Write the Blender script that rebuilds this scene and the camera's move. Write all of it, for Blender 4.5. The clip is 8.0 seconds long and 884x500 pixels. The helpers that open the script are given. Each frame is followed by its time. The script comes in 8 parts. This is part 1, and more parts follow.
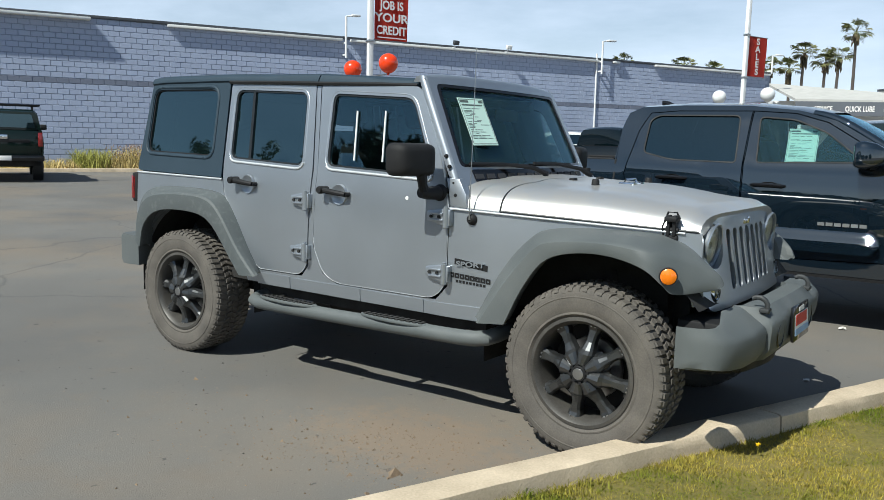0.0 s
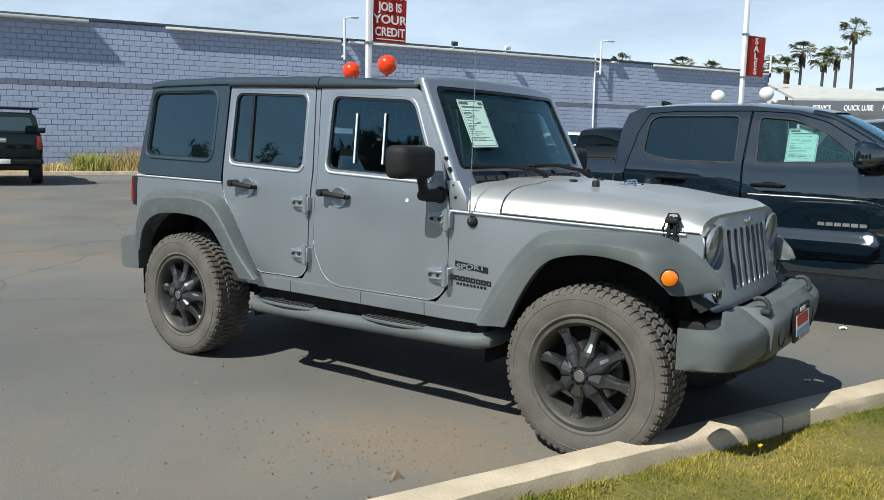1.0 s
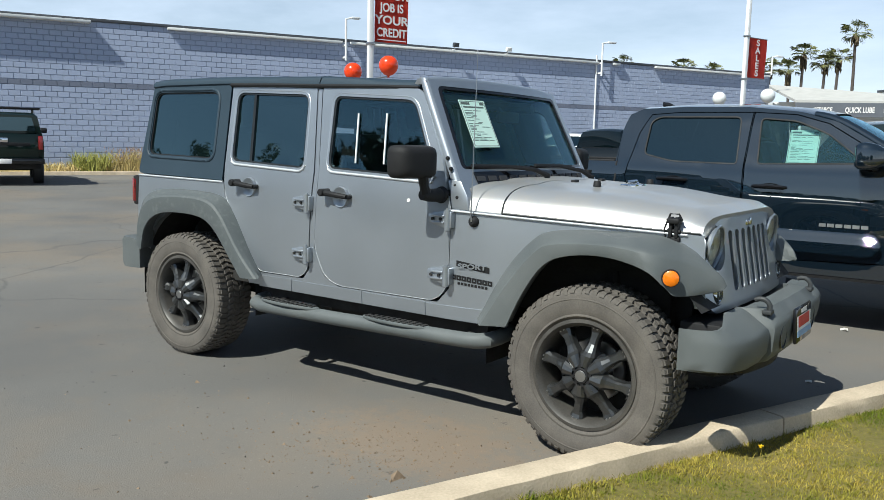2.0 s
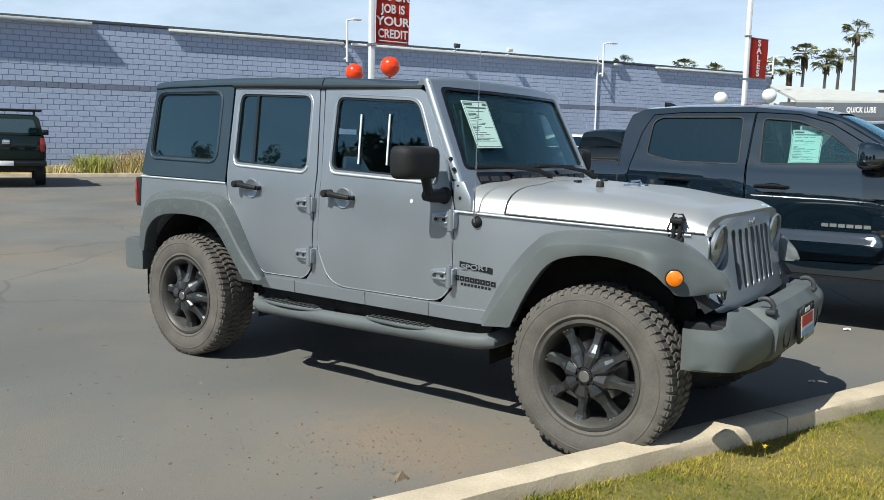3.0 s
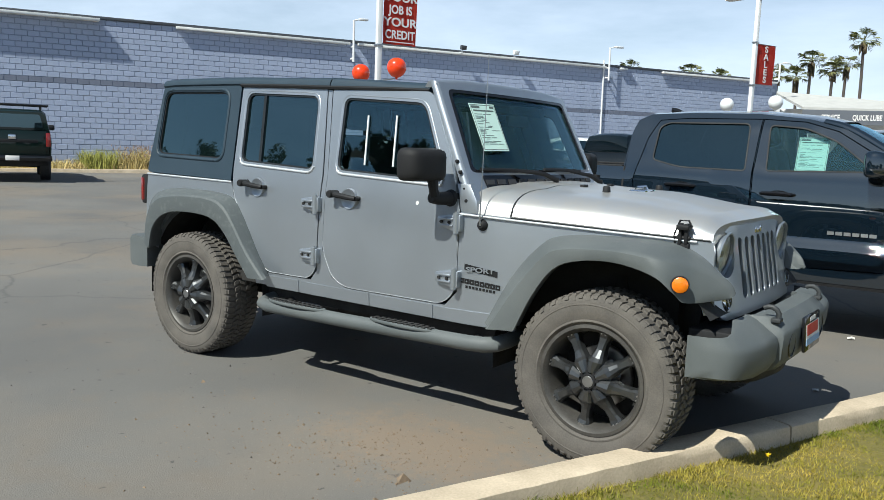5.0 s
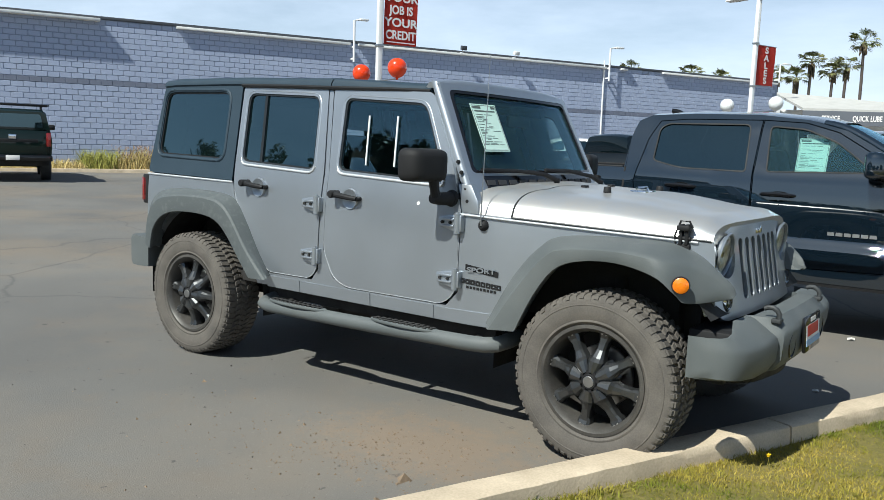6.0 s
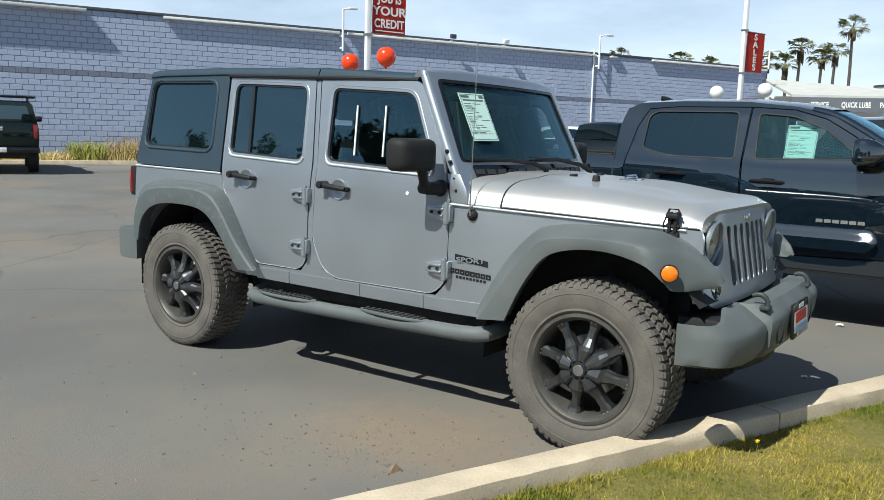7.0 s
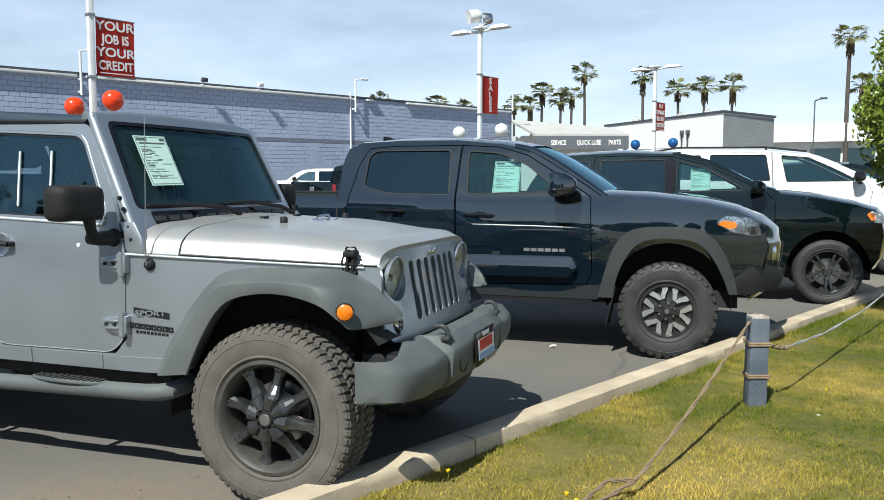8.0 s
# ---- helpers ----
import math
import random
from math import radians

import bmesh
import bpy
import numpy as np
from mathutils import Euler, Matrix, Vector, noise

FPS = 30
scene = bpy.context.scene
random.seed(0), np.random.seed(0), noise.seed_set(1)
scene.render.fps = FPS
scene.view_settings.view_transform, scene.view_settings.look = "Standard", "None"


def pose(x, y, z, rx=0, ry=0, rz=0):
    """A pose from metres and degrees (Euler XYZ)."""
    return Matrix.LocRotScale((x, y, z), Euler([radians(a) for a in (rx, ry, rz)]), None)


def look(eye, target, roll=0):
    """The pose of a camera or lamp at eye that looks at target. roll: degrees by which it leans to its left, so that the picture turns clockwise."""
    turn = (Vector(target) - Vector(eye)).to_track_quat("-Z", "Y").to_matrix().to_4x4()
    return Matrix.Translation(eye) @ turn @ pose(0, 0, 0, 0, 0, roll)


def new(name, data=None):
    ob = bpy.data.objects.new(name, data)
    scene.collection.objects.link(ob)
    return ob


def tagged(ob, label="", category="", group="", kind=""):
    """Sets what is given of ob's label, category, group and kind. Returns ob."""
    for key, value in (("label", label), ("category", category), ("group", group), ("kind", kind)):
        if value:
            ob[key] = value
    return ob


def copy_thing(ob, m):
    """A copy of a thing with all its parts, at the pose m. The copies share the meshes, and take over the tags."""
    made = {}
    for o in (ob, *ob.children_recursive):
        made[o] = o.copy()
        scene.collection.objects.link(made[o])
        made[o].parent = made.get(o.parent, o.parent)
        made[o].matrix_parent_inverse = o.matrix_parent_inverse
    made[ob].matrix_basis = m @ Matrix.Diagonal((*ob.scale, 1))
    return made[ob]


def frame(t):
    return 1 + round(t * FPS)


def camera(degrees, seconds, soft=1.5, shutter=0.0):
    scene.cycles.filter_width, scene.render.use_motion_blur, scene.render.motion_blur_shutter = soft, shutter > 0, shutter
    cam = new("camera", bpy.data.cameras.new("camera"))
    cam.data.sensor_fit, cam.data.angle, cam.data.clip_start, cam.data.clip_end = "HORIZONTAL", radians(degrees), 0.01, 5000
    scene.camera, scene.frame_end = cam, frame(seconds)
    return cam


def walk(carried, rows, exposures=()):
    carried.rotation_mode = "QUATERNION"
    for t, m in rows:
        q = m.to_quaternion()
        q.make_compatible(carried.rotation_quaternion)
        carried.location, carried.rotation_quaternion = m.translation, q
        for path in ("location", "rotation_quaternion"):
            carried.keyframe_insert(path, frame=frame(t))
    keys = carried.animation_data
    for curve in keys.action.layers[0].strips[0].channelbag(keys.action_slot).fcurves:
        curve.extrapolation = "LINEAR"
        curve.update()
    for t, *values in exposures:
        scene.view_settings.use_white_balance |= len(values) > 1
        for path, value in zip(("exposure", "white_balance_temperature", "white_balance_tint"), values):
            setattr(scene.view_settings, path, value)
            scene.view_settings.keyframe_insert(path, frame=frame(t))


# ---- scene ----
from mathutils import geometry

cam = camera(57.0, 8.0, 0.6)
EXPOSURE = 0.25
PATH = [
    (0, (1.514, -4.388, 1.457), (0.409, -2.742, 1.193), 1.5),
    (0.5, (1.513, -4.389, 1.456), (0.411, -2.741, 1.187), 1.6),
    (1, (1.506, -4.386, 1.464), (0.402, -2.739, 1.202), 1.2),
    (1.5, (1.507, -4.387, 1.46), (0.402, -2.74, 1.2), 1.4),
    (3, (1.498, -4.395, 1.456), (0.389, -2.75, 1.199), 1.2),
    (3.5, (1.5, -4.401, 1.456), (0.391, -2.756, 1.207), 1.8),
    (4, (1.49, -4.399, 1.455), (0.374, -2.76, 1.195), 1.6),
    (4.5, (1.486, -4.396, 1.461), (0.371, -2.756, 1.205), 1.9),
    (6, (1.485, -4.406, 1.461), (0.37, -2.765, 1.208), 2.2),
    (6.5, (1.484, -4.408, 1.454), (0.373, -2.766, 1.189), 2.0),
    (7, (1.490, -4.395, 1.465), (0.395, -2.744, 1.186), 1.8),
    (7.2, (1.517, -4.385, 1.459), (0.453, -2.711, 1.199), 1.2),
    (7.3, (1.553, -4.371, 1.461), (0.540, -2.663, 1.228), 0.6),
    (7.4, (1.597, -4.342, 1.446), (0.640, -2.601, 1.219), -0.3),
    (7.5, (1.638, -4.329, 1.448), (0.755, -2.549, 1.218), -1.3),
    (7.6, (1.687, -4.302, 1.463), (0.894, -2.481, 1.233), -1.6),
    (7.8, (1.796, -4.235, 1.471), (1.16, -2.351, 1.257), -1.3),
    (8, (1.842, -4.12, 1.463), (1.231, -2.223, 1.295), 0.0),
]
walk(cam, [(t, look(eye, target, roll)) for t, eye, target, roll in PATH], [(0.0, EXPOSURE, 6200, 2), (3.0, EXPOSURE + 0.10, 6200, 2), (8.0, EXPOSURE + 0.12, 6200, 2)])

# ---- daylight ----
SUN_WAY = Vector((0.14, 0.87, -1.0)).normalized()
world = bpy.data.worlds.new("sky")
scene.world = world
world.use_nodes = True
wn = world.node_tree
sky = wn.nodes.new("ShaderNodeTexSky")
sky.sky_type, sky.sun_disc = "NISHITA", False
sky.sun_elevation = math.asin(-SUN_WAY.z)
sky.sun_rotation = math.atan2(-SUN_WAY.x, -SUN_WAY.y)
sky.air_density, sky.dust_density, sky.ozone_density = 1.0, 0.3, 1.6
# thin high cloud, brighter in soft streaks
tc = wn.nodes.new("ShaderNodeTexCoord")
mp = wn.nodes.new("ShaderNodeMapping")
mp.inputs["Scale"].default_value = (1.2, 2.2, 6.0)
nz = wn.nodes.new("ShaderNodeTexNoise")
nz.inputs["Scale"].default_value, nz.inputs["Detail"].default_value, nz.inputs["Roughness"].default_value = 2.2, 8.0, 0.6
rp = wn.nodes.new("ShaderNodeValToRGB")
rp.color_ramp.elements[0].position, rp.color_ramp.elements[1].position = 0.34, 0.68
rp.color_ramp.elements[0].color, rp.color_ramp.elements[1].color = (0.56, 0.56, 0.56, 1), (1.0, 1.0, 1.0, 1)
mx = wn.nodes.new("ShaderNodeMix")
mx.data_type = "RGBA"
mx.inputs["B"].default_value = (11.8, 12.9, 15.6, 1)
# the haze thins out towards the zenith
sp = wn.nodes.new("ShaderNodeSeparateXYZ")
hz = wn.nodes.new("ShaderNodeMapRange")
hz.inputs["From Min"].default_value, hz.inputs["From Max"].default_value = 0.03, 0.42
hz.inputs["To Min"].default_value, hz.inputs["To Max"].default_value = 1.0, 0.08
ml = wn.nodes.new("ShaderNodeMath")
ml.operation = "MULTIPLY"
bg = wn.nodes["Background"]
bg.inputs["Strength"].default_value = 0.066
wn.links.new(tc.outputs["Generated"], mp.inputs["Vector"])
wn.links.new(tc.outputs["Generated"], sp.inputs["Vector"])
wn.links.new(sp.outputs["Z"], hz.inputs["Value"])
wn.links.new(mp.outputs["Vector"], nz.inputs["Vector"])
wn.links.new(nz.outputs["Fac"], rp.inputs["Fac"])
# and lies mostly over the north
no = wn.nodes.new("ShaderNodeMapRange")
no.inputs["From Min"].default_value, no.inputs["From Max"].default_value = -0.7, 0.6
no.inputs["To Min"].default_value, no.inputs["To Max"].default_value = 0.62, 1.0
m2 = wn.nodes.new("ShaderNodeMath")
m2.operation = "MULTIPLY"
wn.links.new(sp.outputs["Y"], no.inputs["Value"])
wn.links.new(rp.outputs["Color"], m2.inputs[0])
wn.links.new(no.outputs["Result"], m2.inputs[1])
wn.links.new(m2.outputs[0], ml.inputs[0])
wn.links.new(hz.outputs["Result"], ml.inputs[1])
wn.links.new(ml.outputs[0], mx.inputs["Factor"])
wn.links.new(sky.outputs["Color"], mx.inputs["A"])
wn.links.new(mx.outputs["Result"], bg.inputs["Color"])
sun_data = bpy.data.lights.new("sun", "SUN")
sun_data.energy, sun_data.angle, sun_data.color = 5.0, radians(0.53), (1.0, 0.95, 0.88)
sun = new("sun", sun_data)
sun.matrix_world = look((0, 0, 30), Vector((0, 0, 30)) + SUN_WAY)

# ---- shared builders ----
def thing(name, m=None, label="", category="", group="", kind=""):
    """An Empty at the base of a thing."""
    ob = new(name)
    ob.empty_display_size = 0.2
    if m is not None:
        ob.matrix_world = m
    return tagged(ob, label, category, group, kind)


def finish(name, bm, material, smooth=35):
    me = bpy.data.meshes.new(name)
    bm.normal_update()
    bm.to_mesh(me)
    bm.free()
    me.materials.append(material)
    if smooth and len(me.polygons):
        me.shade_smooth()
        me.set_sharp_from_angle(angle=radians(smooth))
    return me


def part(name, bm, material, parent=None, label="", smooth=35, m=None):
    """One mesh object, under a thing or part where one is given."""
    ob = new(name, finish(name, bm, material, smooth))
    if parent:
        ob.parent = parent
    if m is not None:
        ob.matrix_basis = m
    return tagged(ob, label)


def box(bm, x0, y0, z0, x1, y1, z1, bevel=0.0, seg=2, m=None):
    t = Matrix.LocRotScale(((x0 + x1) / 2, (y0 + y1) / 2, (z0 + z1) / 2), None, (abs(x1 - x0), abs(y1 - y0), abs(z1 - z0)))
    made = bmesh.ops.create_cube(bm, size=1, matrix=t)["verts"]
    if bevel:
        edges = list({e for v in made for e in v.link_edges})
        r = bmesh.ops.bevel(bm, geom=edges, offset=bevel, segments=seg, affect="EDGES", profile=0.5)
        made = list({v for f in r["faces"] for v in f.verts} | {v for v in made if v.is_valid})
    if m is not None:
        bmesh.ops.transform(bm, matrix=m, verts=made)
    return made


def prism(bm, pts, depth, m=None, bevel=0.0, seg=2):
    """A flat outline of (u, v) drawn up by depth along w; m places u, v, w."""
    lo = [bm.verts.new((u, v, 0)) for u, v in pts]
    hi = [bm.verts.new((u, v, depth)) for u, v in pts]
    n = len(pts)
    fs = [bm.faces.new(list(reversed(lo))), bm.faces.new(hi)]
    fs += [bm.faces.new((lo[i], lo[(i + 1) % n], hi[(i + 1) % n], hi[i])) for i in range(n)]
    bmesh.ops.recalc_face_normals(bm, faces=fs)
    vs = lo + hi
    if bevel:
        r = bmesh.ops.bevel(bm, geom=list({e for f in fs for e in f.edges}), offset=bevel, segments=seg, affect="EDGES", profile=0.5)
        vs = list({v for f in r["faces"] for v in f.verts} | {v for v in vs if v.is_valid})
    if m is not None:
        bmesh.ops.transform(bm, matrix=m, verts=vs)
    return vs


def loft(bm, rings, closed=True, caps=True, m=None):
    """A skin over rings of equal counts."""
    vs = [[bm.verts.new(p) for p in r] for r in rings]
    n = len(rings[0])
    fs = []
    for a, b in zip(vs, vs[1:]):
        for i in range(n if closed else n - 1):
            fs.append(bm.faces.new((a[i], a[(i + 1) % n], b[(i + 1) % n], b[i])))
    if caps and closed:
        fs.append(bm.faces.new(list(reversed(vs[0]))))
        fs.append(bm.faces.new(vs[-1]))
    bmesh.ops.recalc_face_normals(bm, faces=fs)
    flat = [v for r in vs for v in r]
    if m is not None:
        bmesh.ops.transform(bm, matrix=m, verts=flat)
    return flat


def rod(bm, a, b, r0, r1=None, n=10, caps=True):
    a, b = Vector(a), Vector(b)
    q = (b - a).to_track_quat("Z", "Y")
    rings = []
    for p, r in ((a, r0), (b, r0 if r1 is None else r1)):
        rings.append([p + q @ Vector((r * math.cos(k * math.tau / n), r * math.sin(k * math.tau / n), 0)) for k in range(n)])
    return loft(bm, rings, caps=caps)


def hose(bm, pts, r, n=8, caps=True):
    """A round tube along a line of points; r is one radius or one for each point."""
    pts = [Vector(p) for p in pts]
    rings = []
    up = Vector((0.13, 0.21, 1)).normalized()
    for i, p in enumerate(pts):
        d = (pts[min(i + 1, len(pts) - 1)] - pts[max(i - 1, 0)]).normalized()
        if abs(d.dot(up)) > 0.95:
            up = Vector((1, 0.1, 0)).normalized()
        s = d.cross(up).normalized()
        w = s.cross(d)
        rr = r[i] if isinstance(r, (list, tuple)) else r
        rings.append([p + s * rr * math.cos(k * math.tau / n) + w * rr * math.sin(k * math.tau / n) for k in range(n)])
    return loft(bm, rings, caps=caps)


def spin(bm, prof, n=32, axis="y", m=None, closed=False):
    """A profile of (radius, along) turned round an axis."""
    rings = []
    for k in range(n):
        c, s = math.cos(k * math.tau / n), math.sin(k * math.tau / n)
        rings.append([(r * c, h, r * s) if axis == "y" else (r * c, r * s, h) for r, h in prof])
    vs = [[bm.verts.new(p) for p in r] for r in rings]
    fs = []
    for k in range(n):
        a, b = vs[k], vs[(k + 1) % n]
        for i in range(len(prof) - (0 if closed else 1)):
            j = (i + 1) % len(prof)
            if prof[i][0] < 1e-6 and prof[j][0] < 1e-6:
                continue
            fs.append(bm.faces.new((a[i], a[j], b[j], b[i])))
    flat = [v for r in vs for v in r]
    bmesh.ops.remove_doubles(bm, verts=flat, dist=1e-6)
    flat = [v for v in flat if v.is_valid]
    bmesh.ops.recalc_face_normals(bm, faces=[f for f in fs if f.is_valid])
    if m is not None:
        bmesh.ops.transform(bm, matrix=m, verts=flat)
    return flat


def inside(p, poly):
    hit = False
    for (x0, y0), (x1, y1) in zip(poly, poly[1:] + poly[:1]):
        if (y0 > p[1]) != (y1 > p[1]) and p[0] < (x1 - x0) * (p[1] - y0) / (y1 - y0) + x0:
            hit = not hit
    return hit


def rounded(pts, r, n=4):
    """An outline with its corners rounded; r is one radius or one a corner."""
    out = []
    for i, p in enumerate(pts):
        p, a, b = Vector(p), Vector(pts[i - 1]), Vector(pts[(i + 1) % len(pts)])
        rr = r[i] if isinstance(r, (list, tuple)) else r
        if rr <= 0:
            out.append(tuple(p))
            continue
        da, db = a - p, b - p
        k = min(rr, 0.49 * da.length, 0.49 * db.length)
        s, e = p + da.normalized() * k, p + db.normalized() * k
        for j in range(n + 1):
            t = j / n
            out.append(tuple(s * (1 - t) ** 2 + p * 2 * t * (1 - t) + e * t * t))
    return out


def denser(poly, step):
    out = []
    for a, b in zip(poly, poly[1:] + poly[:1]):
        n = max(1, math.ceil(math.hypot(b[0] - a[0], b[1] - a[1]) / step))
        out += [(a[0] + (b[0] - a[0]) * k / n, a[1] + (b[1] - a[1]) * k / n) for k in range(n)]
    return out


def sheet(bm, outline, holes, where, thick, step=0.12, out=0.0, lip=0.0):
    """A curved panel: a flat outline with holes, carried onto a surface. where(u, v) gives a place; thick goes inwards
    along the surface's normal, out lifts the panel off it, lip rolls the rim inwards."""
    loops = [denser(outline, step)] + [denser(h, step) for h in holes]
    pts, edges = [], []
    for lo in loops:
        s = len(pts)
        pts += [Vector(p) for p in lo]
        edges += [(s + i, s + (i + 1) % len(lo)) for i in range(len(lo))]
    us, vs = [p[0] for p in outline], [p[1] for p in outline]
    nu, nv = int((max(us) - min(us)) / step), int((max(vs) - min(vs)) / step)
    rim = pts[:]
    for i in range(1, nu + 1):
        for j in range(1, nv + 1):
            q = Vector((min(us) + (max(us) - min(us)) * (i - 0.5) / max(nu, 1), min(vs) + (max(vs) - min(vs)) * (j - 0.5) / max(nv, 1)))
            if inside(q, loops[0]) and not any(inside(q, h) for h in loops[1:]) and min((q - p).length for p in rim) > step * 0.4:
                pts.append(q)
    ov, _, of = geometry.delaunay_2d_cdt(pts, edges, [], 0, 1e-6)[:3]
    tri = []
    for f in of:
        c = sum((ov[i] for i in f), Vector((0, 0))) / len(f)
        if inside(c, loops[0]) and not any(inside(c, h) for h in loops[1:]):
            tri.append(f)
    e = 1e-3

    def normal(u, v):
        a, b, c = Vector(where(u, v)), Vector(where(u + e, v)), Vector(where(u, v + e))
        return (b - a).cross(c - a).normalized()

    up = normal(*ov[0])
    top, low = {}, {}
    for f in tri:
        for i in f:
            if i not in top:
                p, n = Vector(where(*ov[i])), normal(*ov[i])
                top[i], low[i] = bm.verts.new(p + n * out), bm.verts.new(p + n * (out - thick))
    count = {}
    for f in tri:
        bm.faces.new([top[i] for i in f])
        if thick:
            bm.faces.new([low[i] for i in reversed(f)])
        for a, b in zip(f, f[1:] + f[:1]):
            count[(a, b)] = count.get((a, b), 0) + 1
    if thick:
        for a, b in count:
            if (b, a) not in count:
                bm.faces.new((top[b], top[a], low[a], low[b]))
    return bm


def arc(cx, cz, r, a0, a1, n=12):
    return [(cx + r * math.cos(radians(a0 + (a1 - a0) * k / n)), cz + r * math.sin(radians(a0 + (a1 - a0) * k / n))) for k in range(n + 1)]


def smoothstep(a, b, x):
    t = min(1, max(0, (x - a) / (b - a)))
    return t * t * (3 - 2 * t)


def letters(text, size, material, parent, m, name="lettering", depth=0.004, label="", squeeze=1.0):
    """Raised letters with the built-in font, as a mesh."""
    cu = bpy.data.curves.new(name, "FONT")
    cu.body, cu.size, cu.extrude, cu.align_x, cu.align_y = text, size, depth / 2, "CENTER", "CENTER"
    cu.space_character, cu.offset = 1.02, size * 0.026
    ob = bpy.data.objects.new(name, cu)
    scene.collection.objects.link(ob)
    me = bpy.data.meshes.new_from_object(ob.evaluated_get(bpy.context.evaluated_depsgraph_get()))
    bpy.data.objects.remove(ob)
    me.materials.clear()
    me.materials.append(material)
    made = new(name, me)
    made.parent = parent
    made.matrix_basis = m @ Matrix.Diagonal((squeeze, 1, 1, 1))
    return tagged(made, label)


# the kerb's own directions: a along it, n away from the lawn towards the lot
KERB = 65.5
KA = Vector((math.cos(radians(KERB)), math.sin(radians(KERB)), 0))
KN = Vector((-KA.y, KA.x, 0))


def lot(a, n, z=0.0):
    return KA * a + KN * n + Vector((0, 0, z))




# ---- materials ----
def material(name, colour, rough=0.6, metal=0.0, vary=0.12, scale=6.0, bump=0.0, fine=60.0, coat=0.0, spec=0.5, second=None, low=0.5, high=1.0, own=0.0, crough=0.04):
    """A surface whose colour drifts at two scales, with a fine relief. second: the colour at the other end of the drift;
    own: how much each piece differs from the next."""
    mt = bpy.data.materials.new(name)
    mt.use_nodes = True
    nt = mt.node_tree
    b = nt.nodes["Principled BSDF"]
    b.inputs["Metallic"].default_value = metal
    b.inputs["Coat Weight"].default_value = coat
    b.inputs["Coat Roughness"].default_value = crough
    b.inputs["Coat IOR"].default_value = 2.0 if coat == 1.0 else 1.5
    b.inputs["Specular IOR Level"].default_value = spec
    co = nt.nodes.new("ShaderNodeTexCoord")
    big, small = nt.nodes.new("ShaderNodeTexNoise"), nt.nodes.new("ShaderNodeTexNoise")
    for node, s, d in ((big, scale, 6), (small, fine, 4)):
        node.inputs["Scale"].default_value, node.inputs["Detail"].default_value = s, d
        nt.links.new(co.outputs["Object"], node.inputs["Vector"])
    add = nt.nodes.new("ShaderNodeMath")
    add.operation = "MULTIPLY_ADD"
    add.inputs[1].default_value = 0.45
    nt.links.new(small.outputs["Fac"], add.inputs[0])
    nt.links.new(big.outputs["Fac"], add.inputs[2])
    rp = nt.nodes.new("ShaderNodeValToRGB")
    rp.color_ramp.elements[0].position, rp.color_ramp.elements[1].position = low, high
    lo = [c * (1 - vary) for c in colour]
    hi = list(second) if second else [min(1, c * (1 + vary)) for c in colour]
    rp.color_ramp.elements[0].color, rp.color_ramp.elements[1].color = (*lo, 1), (*hi, 1)
    nt.links.new(add.outputs[0], rp.inputs["Fac"])
    last = rp.outputs["Color"]
    if own:
        oi = nt.nodes.new("ShaderNodeObjectInfo")
        ge = nt.nodes.new("ShaderNodeNewGeometry")
        s = nt.nodes.new("ShaderNodeMath")
        s.operation = "ADD"
        nt.links.new(oi.outputs["Random"], s.inputs[0])
        nt.links.new(ge.outputs["Random Per Island"], s.inputs[1])
        r = nt.nodes.new("ShaderNodeMapRange")
        r.inputs["From Max"].default_value = 2.0
        r.inputs["To Min"].default_value, r.inputs["To Max"].default_value = 1 - own, 1 + own
        nt.links.new(s.outputs[0], r.inputs["Value"])
        hs = nt.nodes.new("ShaderNodeHueSaturation")
        nt.links.new(last, hs.inputs["Color"])
        nt.links.new(r.outputs["Result"], hs.inputs["Value"])
        last = hs.outputs["Color"]
    nt.links.new(last, b.inputs["Base Color"])
    mr = nt.nodes.new("ShaderNodeMapRange")
    mr.inputs["From Min"].default_value, mr.inputs["From Max"].default_value = 0.3, 0.7
    mr.inputs["To Min"].default_value, mr.inputs["To Max"].default_value = max(0.02, rough * (1 - vary)), min(1, rough * (1 + vary))
    nt.links.new(big.outputs["Fac"], mr.inputs["Value"])
    nt.links.new(mr.outputs["Result"], b.inputs["Roughness"])
    if bump:
        bp = nt.nodes.new("ShaderNodeBump")
        bp.inputs["Strength"].default_value, bp.inputs["Distance"].default_value = 0.7, bump
        nt.links.new(small.outputs["Fac"], bp.inputs["Height"])
        nt.links.new(bp.outputs["Normal"], b.inputs["Normal"])
    return mt


